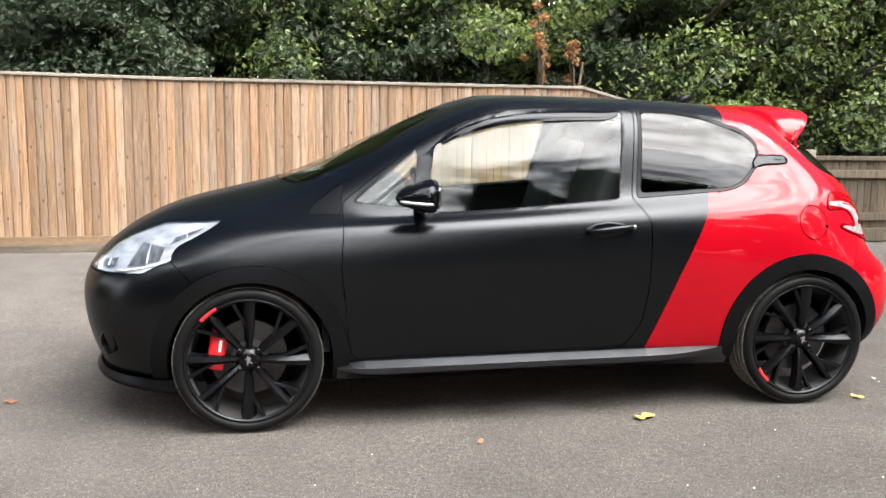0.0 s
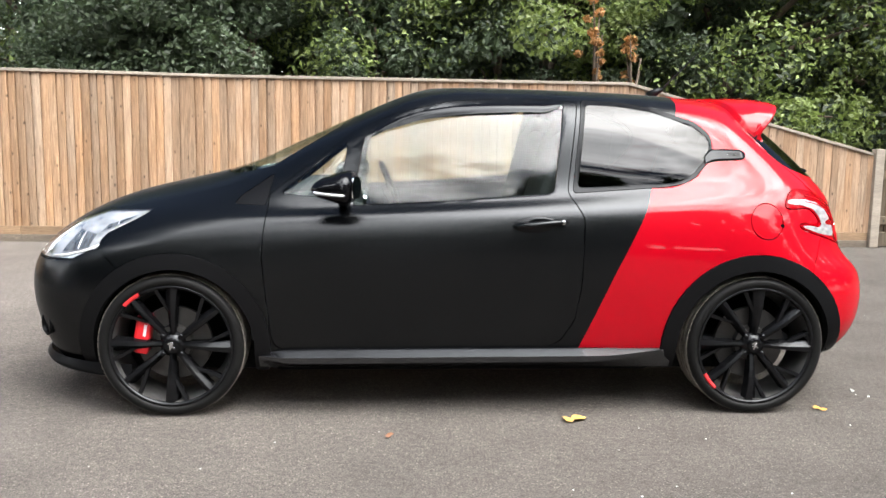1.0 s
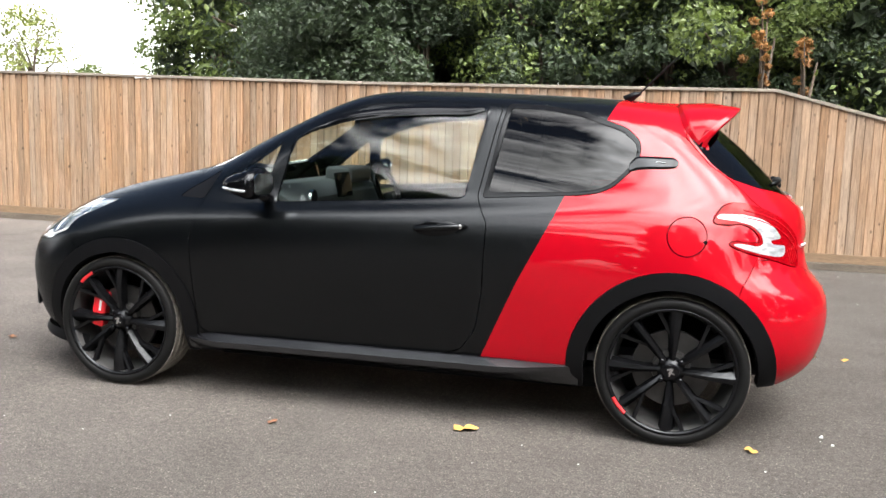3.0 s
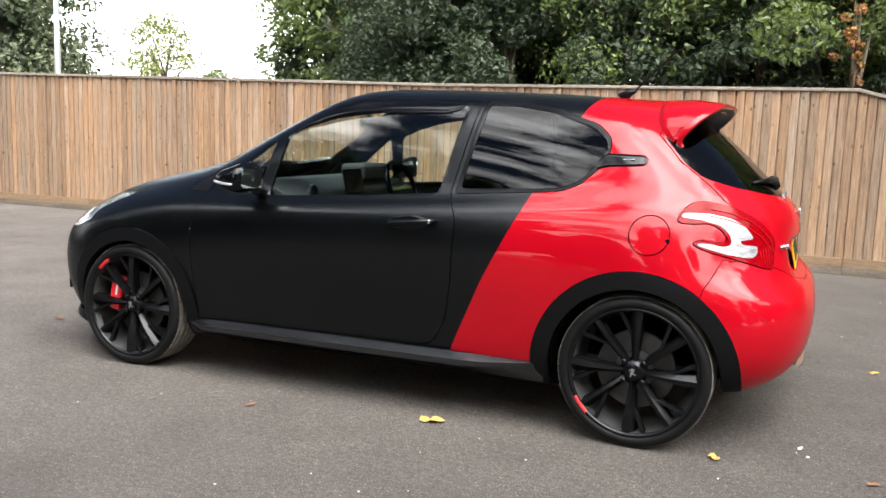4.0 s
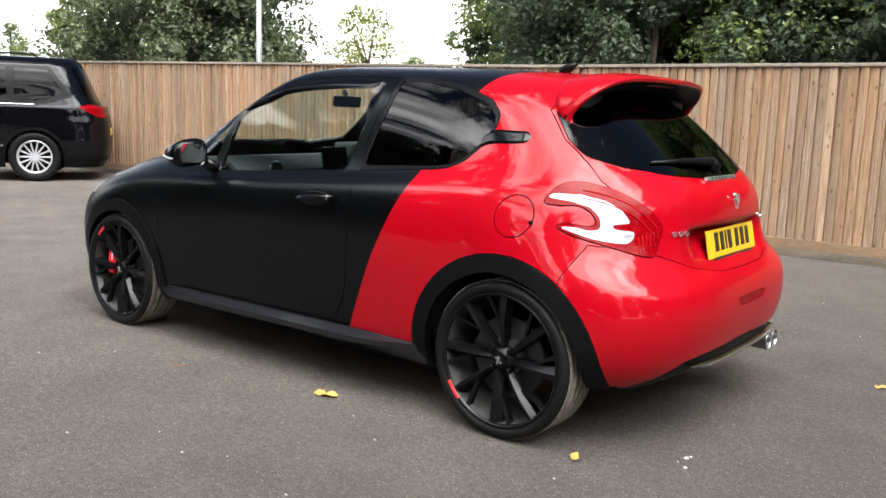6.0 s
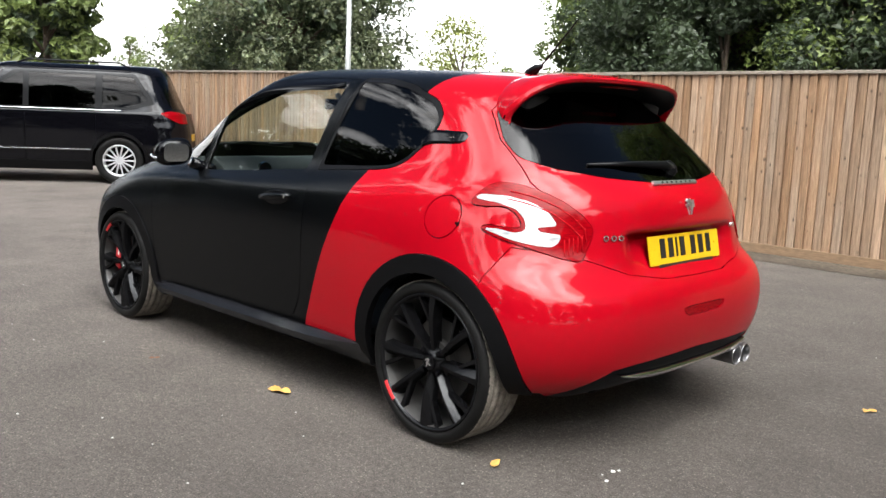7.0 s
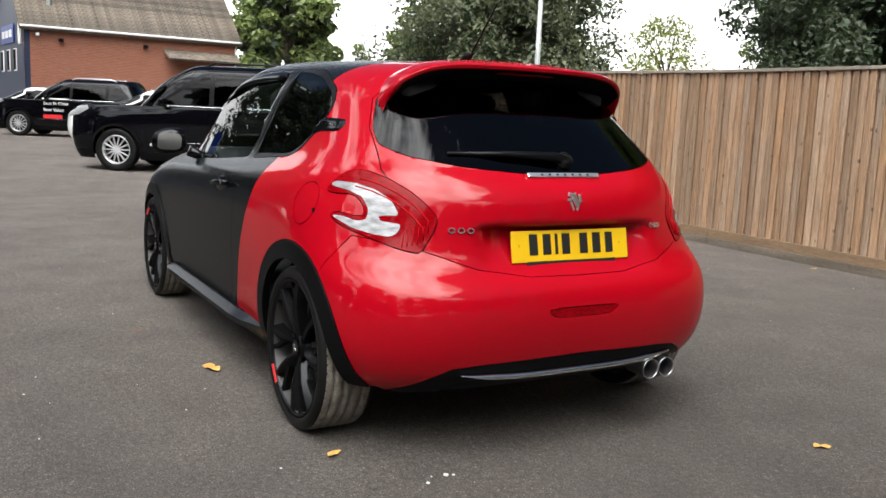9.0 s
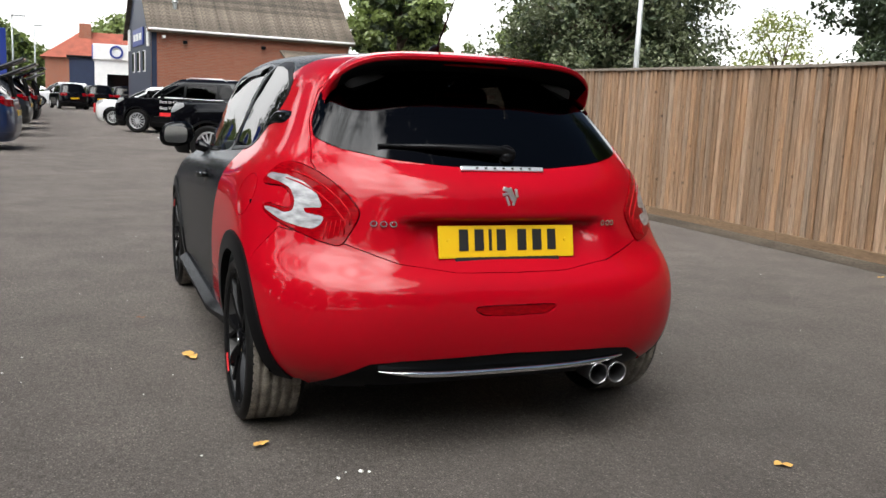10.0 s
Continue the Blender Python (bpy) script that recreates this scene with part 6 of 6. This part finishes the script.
def parked_car(label, paint, length, width, height, bonnet, belt, axle_f, axle_r, r, tail_slope, m, wheel_mat, suv=True, rails=True):
    """A parked car from the loft: panels, glass, lamps, wheels."""
    L = length / 2
    s = sized(length, width, height, bonnet, tail_slope, belt)
    g = body_grid(s, 1.4, 60, 120)
    bm = grid_mesh(g)
    top = height * 0.925
    side = lambda c: c.y < -width * 0.28
    fr, mid1, mid2 = -L + 1.62, 0.10, 1.10
    cut(bm, rounded([(fr - 0.02, belt + 0.045), (-L + 2.42, top - 0.01), (L - 0.62 - tail_slope, top - 0.02), (L - 0.42 - tail_slope * 0.5, belt + 0.16), (L - 0.85, belt + 0.06)], 0.05), SIDE, 12, where=side)
    for x0, x1, slope, pane in ((fr + 0.09, mid1 - 0.03, True, 7), (mid1 + 0.05, mid2, False, 16), (mid2 + 0.10, L - 0.60 - tail_slope * 0.4, None, 17)):
        t0, b0 = top - 0.045, belt + 0.07
        if slope:
            poly = [(x0, b0), (-L + 2.50, t0), (x1, t0), (x1, b0)]
        elif slope is False:
            poly = [(x0, b0), (x0, t0), (x1, t0), (x1, b0)]
        else:
            poly = [(x0, b0), (x0, t0), (x1 - 0.16, t0 - 0.02), (x1 + 0.06, b0 + 0.15), (x1 - 0.2, b0 + 0.03)]
        if x1 > x0:
            cut(bm, rounded(poly, 0.025, 2), SIDE, pane, where=side)
    cut(bm, [(fr - 0.55, belt + 0.02), (fr + 0.0, belt + 0.10), (-L + 2.28, top), (-L + 2.1, height * 0.985), (-L, height), (-L, belt + 0.04)], SIDE, 9, where=lambda c: c.x < 0)
    cut(bm, rounded([(0.5, belt + 0.09), (-width * 0.36, belt + 0.09), (-width * 0.33, top - 0.03), (0.5, top)], 0.04), REAR, 10, where=lambda c: c.x > 0.5)
    cut(bm, rounded([(-L - 0.1, bonnet - 0.22), (-L - 0.1, bonnet - 0.08), (-L + 0.45, bonnet - 0.02), (-L + 0.50, bonnet - 0.08), (-L + 0.3, bonnet - 0.18)], 0.02), SIDE, 14, where=lambda c: c.y < -width * 0.22 and c.x < 0)
    cut(bm, rounded([(L + 0.1, belt - 0.14), (L + 0.1, belt + 0.02), (L - 0.28, belt + 0.06), (L - 0.42, belt + 0.02), (L - 0.14, belt - 0.13)], 0.02), SIDE, 15, where=lambda c: c.y < -width * 0.26 and c.x > 0)
    for axx in (axle_f, axle_r):
        cut(bm, [(x, max(z, 0.0)) for x, z in ring(axx, r, r * 1.22, 28)], SIDE, 12, where=side)
        cut(bm, [(x, z) for x, z in ring(axx, r, r * 1.10, 28) if z >= r] + [(axx - r * 1.1, 0), (axx + r * 1.1, 0)], SIDE, 13, where=side)
    for x0, x1 in ((fr - 0.18, mid1), (mid1 + 0.012, mid2 + 0.02)):
        cut(bm, rounded([(x0, belt + 0.02), (x0, 0.34), (x1, 0.34), (x1, belt + 0.02)], 0.05, 2), SIDE, 4 if x0 < 0 else 5, where=side, only=(0,))
    cut(bm, [(-L - 1, 0), (-L - 1, 0.36), (L + 1, 0.36), (L + 1, 0)], SIDE, 11, only=(0,))
    t = tagged(new("parked_car"), label, "car")
    t.matrix_basis = m
    part("body_shell", panel(bm, {0}, gap=0.003, depth=0.01), paint, t)
    part("lower_cladding", panel(bm, {11}, gap=0.001, depth=0.01), M_TRIM if suv else paint, t)
    for flip in (False, True):
        part("front_door", panel(bm, {4}, both=False, flip=flip, gap=0.003, depth=0.01), paint, t)
        part("rear_door", panel(bm, {5}, both=False, flip=flip, gap=0.003, depth=0.01), paint, t)
        for pane in (7, 16, 17):
            part("side_window", panel(bm, {pane}, both=False, flip=flip, gap=0.0, depth=0.003), M_DARKGLASS, t)
        part("window_frame", panel(bm, {12}, both=False, flip=flip, gap=0.0, depth=0.005, lift=0.003), M_TRIM, t)
        part("headlight", panel(bm, {14}, both=False, flip=flip, gap=0.001, depth=0.005, lift=0.002), M_REFLECT, t)
        part("tail_light", panel(bm, {15}, both=False, flip=flip, gap=0.001, depth=0.005, lift=0.004), M_REDLENS, t)
    part("windscreen", panel(bm, {9}, gap=0.001, depth=0.003), M_TINT, t)
    part("rear_window", panel(bm, {10}, gap=0.001, depth=0.003), M_TINT, t)
    bm.free()
    part("underbody", box(length * 0.86, width * 0.78, 0.25, (0, 0, 0.38), 0.04), M_UNDER, t)
    part("cabin", box(length * 0.5, width * 0.80, 0.5, (0.25, 0, belt - 0.3), 0.05), M_DARK, t)
    proto = road_wheel(r, wheel_mat)
    proto.parent = t
    proto.matrix_basis = pose(axle_f, -width / 2 + 0.12, r)
    for axx, sy in ((axle_r, -1), (axle_f, 1), (axle_r, 1)):
        copy_thing(proto, pose(axx, sy * (width / 2 - 0.12), r, 0, 0, 0 if sy < 0 else 180)).parent = t
    belt_row = int(np.argmin([abs(np.interp(0.0, r_[:, 0], r_[:, 2]) - belt - 0.052) for r_ in g]))
    if rails:
        for sy in (-1, 1):
            part("roof_rail", tube([(-L + 2.45, sy * width * 0.36, height * 0.975), (-L + 2.6, sy * width * 0.365, height * 1.005), (L - 0.85 - tail_slope, sy * width * 0.36, height * 1.005), (L - 0.7 - tail_slope, sy * width * 0.35, height * 0.965)], [0.014] * 4, 8), M_ALLOY if rails is True else rails, t, smooth=True)
    for sy in (-1, 1):
        mm = box(0.10, 0.20, 0.14, (0, 0, 0), 0.035, 3)
        part("wing_mirror", mm, paint, t, smooth=True, m=pose(fr + 0.20, sy * (width / 2 + 0.06), belt + 0.10))
        if suv:
            part("belt_strip", tube([(x, sy * (float(np.interp(x, g[belt_row][:, 0], -g[belt_row][:, 1])) + 0.004), float(np.interp(x, g[belt_row][:, 0], g[belt_row][:, 2]))) for x in np.linspace(fr + 0.1, L - 0.95, 24)], [0.008] * 24, 6), M_CHROME, t, "thin chrome strip under the windows", smooth=True)
        part("door_strip", box(1.9, 0.012, 0.014, (0.1, sy * (width / 2 - 0.003), 0.52), 0.002), M_CHROME, t)
    part("rear_plate", box(0.02, 0.52, 0.11, (L - 0.01, 0, 0.72), 0.003), M_YELLOW, t)
    return t


def heading(x, y, deg, local_x, local_y):
    """Pose that puts the point local_x, local_y of a car on the ground at x, y."""
    c, s = math.cos(radians(deg)), math.sin(radians(deg))
    return pose(x - c * local_x + s * local_y, y - s * local_x - c * local_y, 0, 0, 0, deg)


suv = parked_car("glossy black seven-seat SUV parked near the fence", M_CARBLACK, 4.95, 1.90, 1.84, 1.10, 1.08, -1.50, 1.45, 0.36, 0.18, heading(-11.2, 0.5, 56.0, -1.50, -0.95), M_ALLOY, rails=M_TRIM)
parked_car("small white hatchback between two black cars", M_CARWHITE, 4.0, 1.74, 1.48, 0.92, 0.92, -1.2, 1.3, 0.31, 0.45, heading(-18.65, 1.1, 56.0, -1.2, -0.87), M_ALLOY, suv=False, rails=False)
suv2 = parked_car("black SUV with slogan lettering on its door", M_CARBLACK, 4.7, 1.88, 1.74, 1.08, 1.06, -1.42, 1.40, 0.37, 0.25, heading(-24.6, -0.1, 62.0, -1.42, -0.94), M_ALLOY)


hatch3 = parked_car("white hatchback with a red bonnet stripe beyond the lettered SUV", M_CARWHITE, 4.1, 1.76, 1.50, 0.94, 0.94, -1.2, 1.3, 0.31, 0.45, heading(-30.2, -0.7, 64.0, -1.2, -0.87), M_ALLOY, suv=False, rails=False)
part("red_stripe", box(0.05, 0.26, 0.34, (0, 0, 0), 0.015), M_ACCENT, hatch3, "red stripe", m=pose(-2.04, -0.42, 0.62))


def lettering(text, size, mat, parent, m):
    cu = bpy.data.curves.new("lettering", "FONT")
    cu.body, cu.size, cu.extrude = text, size, 0.002
    ob = new("lettering", cu)
    ob.data.materials.append(mat)
    ob.parent = parent
    ob.matrix_basis = m
    return ob


for k, (word, mat) in enumerate((("Best In Class", M_WHITE), ("Best Value", M_WHITE))):
    lettering(word, 0.14, mat, suv2, pose(-0.65, -0.965, 0.94 - 0.19 * k, 90, 0, 0))
part("lettering_bar", box(0.8, 0.004, 0.035, (0, 0, 0)), M_WHITE, suv2, m=pose(-0.3, -0.958, 1.12))
part("slogan_panel", box(0.55, 0.004, 0.11, (0, 0, 0)), M_ACCENT, suv2, "red slogan panel", m=pose(-0.38, -0.962, 0.60))

# the row on the far side of the lane and the cars at its end
row_kind = ((-15.1, -4.85, M_CARBLUE, 88, False), (-20.6, -5.25, M_CARGREY, 91, True), (-25.0, -5.2, M_CARGREY, 90, True), (-29.6, -5.2, M_CARBLACK, 89, True), (-34.6, -5.5, M_CARBLUE, 90, False), (-40.0, -5.7, M_CARGREY, 90, True), (-46.0, -6.2, M_CARBLACK, 90, True))
proto_row = {}
for x, y, paint, deg, boot_open in row_kind:
    key = (paint.name, boot_open)
    if key not in proto_row:
        c = parked_car("dark hatchback parked tail-out along the lane" + (" with its tailgate raised" if boot_open else ""), paint, 4.3, 1.80, 1.58, 0.98, 0.98, -1.32, 1.30, 0.32, 0.40, pose(x, y, 0, 0, 0, deg), M_ALLOY, suv=False, rails=False)
        if boot_open:
            part("raised_tailgate", box(1.05, 1.30, 0.07, (0.42, 0, 0), 0.03), paint, c, m=pose(1.45, 0, 1.56, 0, -24, 0))
            # black box on the tail stands in for the shade inside the boot
            part("boot_opening", box(0.06, 1.10, 0.85, (0, 0, 0), 0.02), M_UNDER, c, m=pose(2.02, 0, 1.08, 0, -12, 0))
        proto_row[key] = tagged(c, group="cars along the lane")
    else:
        copy_thing(proto_row[key], pose(x, y, 0, 0, 0, deg))
proto_far = parked_car("black car parked at the end of the lane", M_CARBLACK, 4.4, 1.85, 1.66, 1.0, 1.0, -1.32, 1.30, 0.34, 0.30, pose(-60.0, -2.9, 0, 0, 0, 12), M_ALLOY, rails=False)
tagged(proto_far, group="cars at the end of the lane")
for k in range(1, 5):
    copy_thing(proto_far, pose(-60.0 - 1.0 * k, -2.9 + 1.75 * k, 0, 0, 0, 12 - 3 * k))
parked_car("white estate car parked across the end of the lane", M_CARWHITE, 4.7, 1.85, 1.80, 1.05, 1.05, -1.40, 1.40, 0.34, 0.30, pose(-67.5, -3.6, 0, 0, 0, 95), M_ALLOY, suv=False, rails=False)

# ---- buildings ----
M_BRICK = bpy.data.materials.new("red_brick_wall")
M_BRICK.use_nodes = True
nt = M_BRICK.node_tree
bt, co, mp = nt.nodes.new("ShaderNodeTexBrick"), nt.nodes.new("ShaderNodeTexCoord"), nt.nodes.new("ShaderNodeMapping")
mp.inputs["Rotation"].default_value = (0, radians(90), radians(90))
bt.inputs["Scale"].default_value = 1.0
bt.inputs["Brick Width"].default_value, bt.inputs["Row Height"].default_value, bt.inputs["Mortar Size"].default_value = 0.225, 0.075, 0.008
bt.inputs["Color1"].default_value, bt.inputs["Color2"].default_value, bt.inputs["Mortar"].default_value = (0.25, 0.070, 0.034, 1), (0.30, 0.096, 0.050, 1), (0.24, 0.18, 0.14, 1)
nt.links.new(co.outputs["Object"], mp.inputs["Vector"])
nt.links.new(mp.outputs["Vector"], bt.inputs["Vector"])
nt.links.new(bt.outputs["Color"], nt.nodes["Principled BSDF"].inputs["Base Color"])
nt.nodes["Principled BSDF"].inputs["Roughness"].default_value = 0.85
M_TILE = make_mat("brown_roof_tile", (0.095, 0.078, 0.060), 0.85, vary=0.35, vary_scale=2.5, per_object=0.35, grain=0.5, grain_scale=9)
M_NAVY = make_mat("navy_cladding", (0.012, 0.022, 0.055), 0.5, vary=0.1, vary_scale=2)
M_BLUESIGN = make_mat("blue_sign", (0.01, 0.035, 0.25), 0.4, vary=0.05)
M_CLAY = make_mat("red_clay_roof", (0.25, 0.062, 0.036), 0.8, vary=0.2, vary_scale=1.5, grain=0.2, grain_scale=12)

hall = tagged(new("showroom_building"), "red brick showroom with navy gable and brown tiled roof", "building")
hall.matrix_basis = pose(-42.2, 1.4, 0, 0, 0, 5)
LEN, DEP, EAVE, RIDGE = 10.4, 9.0, 4.45, 8.6
part("wall", box(0.3, LEN, EAVE, (-0.15, LEN / 2, EAVE / 2)), M_BRICK, hall, "red brick wall")
part("back_wall", box(0.3, LEN, EAVE, (-DEP + 0.15, LEN / 2, EAVE / 2)), M_BRICK, hall)
for y in (0.0, LEN - 0.25):
    part("gable", turned(prism([(0, 0), (0, EAVE), (DEP / 2, RIDGE), (DEP, EAVE), (DEP, 0)], 0.25), pose(0.002, y, 0) @ Matrix.Scale(-1, 4, (1, 0, 0))), M_NAVY if y == 0 else M_BRICK, hall, "navy clad gable" if y == 0 else "")
slope = math.hypot(DEP / 2, RIDGE - EAVE)
ang = math.atan2(RIDGE - EAVE, DEP / 2)
roof = part("roof", box(slope + 0.5, LEN + 0.5, 0.12, (-(slope + 0.5) / 2 + 0.4, LEN / 2, 0.0), 0.01), M_TILE, hall, "brown tiled roof", m=pose(0, 0, EAVE + 0.10) @ Matrix.Rotation(ang, 4, "Y"))
part("rear_roof", box(slope + 0.5, LEN + 0.5, 0.12, ((slope + 0.5) / 2 - 0.4, LEN / 2, 0.0), 0.01), M_TILE, hall, m=pose(-DEP, 0, EAVE + 0.10) @ Matrix.Rotation(-ang, 4, "Y"))
part("gutter", tube([(0.32, -0.2, EAVE - 0.05), (0.32, LEN + 0.2, EAVE - 0.05)], [0.06, 0.06], 10), M_WHITE, hall)
part("downpipe", tube([(0.30, LEN - 0.05, EAVE - 0.08), (0.08, LEN - 0.05, EAVE - 0.4), (0.08, LEN - 0.05, 0)], [0.045] * 3, 8), M_WHITE, hall)
part("porch_roof", box(1.3, 3.8, 0.10, (0, 0, 0), 0.01), M_TILE, hall, m=pose(0.55, LEN - 2.0, 3.55, 0, 22, 0))
part("sign_board", box(3.8, 0.06, 0.9, (0, 0, 0), 0.01), M_BLUESIGN, hall, "blue sign board", m=pose(-4.5, -0.04, 4.2))
for k in range(3):
    part("sign_lettering_bar", box(0.8, 0.02, 0.36, (0, 0, 0)), M_WHITE, hall, m=pose(-5.6 + k * 1.1, -0.085, 4.2))
for k in range(2):
    part("sign_end", box(0.55, 0.08, 1.2, (0, 0, 0), 0.01), M_WHITE, hall, m=pose(-0.9 - 7.2 * k, -0.05, 4.2))
for k in range(3):
    wdw = part("window", box(0.7, 0.05, 1.1, (0, 0, 0), 0.01), M_WHITE, hall, m=pose(-2.4 - k * 2.0, -0.03, 2.9))
    part("pane", box(0.58, 0.02, 0.98, (0, -0.03, 0)), M_GLOSSB, wdw)
for y in (1.6, 5.6):
    part("flood_light", box(0.22, 0.20, 0.16, (0.15, 0, 0), 0.03), M_TRIM, hall, m=pose(0.0, y, 3.85))
part("security_camera", box(0.35, 0.14, 0.14, (0.2, 0, 0), 0.03), M_WHITE, hall, m=pose(0, 0.55, 4.05))
part("roof_vent", lathe([(0, 0.10), (0.35, 0.10), (0.36, 0.17), (0.5, 0.14), (0.6, 0.02)], 16, "z"), M_GALV, hall, m=pose(-1.0, 1.3, EAVE + 1.05))
# tile courses as real steps on the roof plane
for k in range(20):
    part("tile_course", box(0.30, LEN + 0.5, 0.025, (0, LEN / 2, 0), 0.004), M_TILE, roof, m=pose(0.40 - 0.16 - k * 0.29, 0, 0.075, 0, 4, 0))

house = tagged(new("distant_house"), "distant house with red clay hipped roof", "house")
house.matrix_basis = pose(-98, 0.5, 0)
part("wall", box(8, 12.6, 4.6, (0, 0, 2.3)), M_BRICK, house)
hip = bmesh.new()
q = [hip.verts.new(p) for p in ((4.4, -6.8, 4.5), (4.4, 6.8, 4.5), (-4.4, 6.8, 4.5), (-4.4, -6.8, 4.5), (0, -3.0, 7.4), (0, 3.0, 7.4))]
for f in ((0, 1, 5, 4), (2, 3, 4, 5), (3, 0, 4), (1, 2, 5), (3, 2, 1, 0)):
    hip.faces.new([q[k] for k in f])
part("roof", hip, M_CLAY, house, "red clay tiled roof")
part("chimney", box(1.2, 1.2, 2.0, (0.5, -2.5, 7.2), 0.03), M_BRICK, house)
shed = tagged(new("navy_building"), "low navy clad unit beside the lane", "building")
shed.matrix_basis = pose(-81, -0.4, 0)
part("wall", box(6, 5.6, 4.0, (0, 0, 2.0)), M_NAVY, shed)
part("roof", box(6.4, 6.0, 0.2, (0, 0, 4.1), 0.03), M_TRIM, shed)
kiosk = tagged(new("white_showroom"), "white showroom front with blue fascia", "building")
kiosk.matrix_basis = pose(-72, 1.0, 0)
part("wall", box(4, 4.4, 4.2, (0, 0, 2.1)), M_WHITE, kiosk)
part("fascia", box(4.3, 4.6, 1.2, (0, 0, 4.3), 0.02), M_WHITE, kiosk, "white fascia")
part("roundel", turned(lathe([(0, 0.5), (0.05, 0.5), (0.05, 0.36), (0, 0.36)], 28, "x"), pose(2.2, -0.6, 4.3)), M_BLUESIGN, kiosk)
part("fascia_return", box(3.9, 0.1, 1.0, (0, -2.33, 4.3), 0.02), M_BLUESIGN, kiosk, "blue fascia end")
part("window", box(0.1, 2.6, 2.0, (2.0, 0, 1.6), 0.02), M_GLOSSB, kiosk)
for px, py, ph in ((-62, -6.3, 6.0), (-74, -5.6, 6.2)):
    far_lamp = tagged(new("street_lamp"), "thin grey lamp post at the end of the lane", "street lamp")
    far_lamp.matrix_basis = pose(px, py, 0)
    part("pole", tube([(0, 0, 0), (0, 0, ph)], [0.08, 0.05], 10), M_GALV, far_lamp, smooth=True)
    part("lantern", box(0.2, 0.9, 0.1, (0, 0.4, ph), 0.03), M_GALV, far_lamp)
for x, y in ((-40, -7.6), (-33, -6.2), (-60, -7.4)):
    fp = tagged(new("flag_pole"), "tall blue advertising flag on a white pole", "flag", "flags along the lane")
    fp.matrix_basis = pose(x, y, 0)
    part("pole", tube([(0, 0, 0), (0, 0, 5.2)], [0.04, 0.03], 8), M_WHITE, fp)
    part("banner", box(0.9, 0.02, 3.2, (0.5, 0, 3.4), 0.005), M_BLUESIGN, fp, m=pose(0, 0, 0, 0, 0, 70))

# ---- fallen leaves and grit ----
M_DRYLEAF = make_mat("dry_yellow_leaf", (0.50, 0.29, 0.07), 0.7, vary=0.25, vary_scale=30)
M_BROWNLEAF = make_mat("dry_brown_leaf", (0.22, 0.10, 0.05), 0.8, vary=0.25, vary_scale=30)
M_CHALK = make_mat("pale_grit", (0.6, 0.6, 0.58), 0.8, vary=0.1)


def fallen_leaf(x, y, size, mat, turn, label):
    bm = bmesh.new()
    n = 14
    rim, mid = [], bm.verts.new((0, 0, 0.006))
    for k in range(n):
        a = 2 * math.pi * k / n
        r = size * (0.5 + 0.22 * math.cos(2 * a) + 0.10 * math.cos(5 * a + turn))
        rim.append(bm.verts.new((math.cos(a) * r, math.sin(a) * r, 0.005 + 0.16 * size * abs(math.sin(a * 1.5 + turn)))))
    for k in range(n):
        bm.faces.new((mid, rim[k], rim[(k + 1) % n]))
    ob = part("fallen_leaf", bm, mat, None, label, m=pose(x, y, 0.002, 0, 0, turn * 57))
    return tagged(ob, category="leaf")


for x, y, s, mat, turn, lab in ((0.447, -0.935, 0.075, M_DRYLEAF, 0.3, "curled yellow leaf lying on the asphalt"), (-0.346, -1.118, 0.035, M_BROWNLEAF, 1.2, "small brown leaf lying on the asphalt"),
                                (1.600, -0.812, 0.045, M_DRYLEAF, 2.2, "small ochre leaf lying on the asphalt"), (2.262, 0.915, 0.045, M_DRYLEAF, 0.9, "small ochre leaf lying on the asphalt"),
                                (2.16, -0.82, 0.035, M_BROWNLEAF, 0.1, "small brown leaf lying on the asphalt"), (-2.35, -0.27, 0.05, M_BROWNLEAF, 2.8, "thin brown leaf lying on the asphalt"), (-0.6, 4.55, 0.05, M_DRYLEAF, 1.7, "small ochre leaf by the fence foot")):
    fallen_leaf(x, y, s, mat, turn, lab)
grit = bmesh.new()
rg = random.Random(3)
for k in range(90):
    if k < 4:
        x, y, s = 1.91 + rg.gauss(0, 0.05), -0.57 + rg.gauss(0, 0.05), rg.uniform(0.006, 0.016)
    else:
        x, y, s = rg.uniform(-3.5, 3.5), rg.choice((rg.uniform(-2.6, -0.95), rg.uniform(1.2, 4.6))), rg.uniform(0.004, 0.009)
    grit = merge(grit, turned(box(s, s * 0.8, s * 0.5, (0, 0, 0), s * 0.15, 1), pose(x, y, s * 0.25, 0, 0, rg.uniform(0, 90))))
tagged(new("pale_grit", finish("pale_grit", grit, M_CHALK)), "scattered pale grit on the asphalt", "grit", kind="stuff")
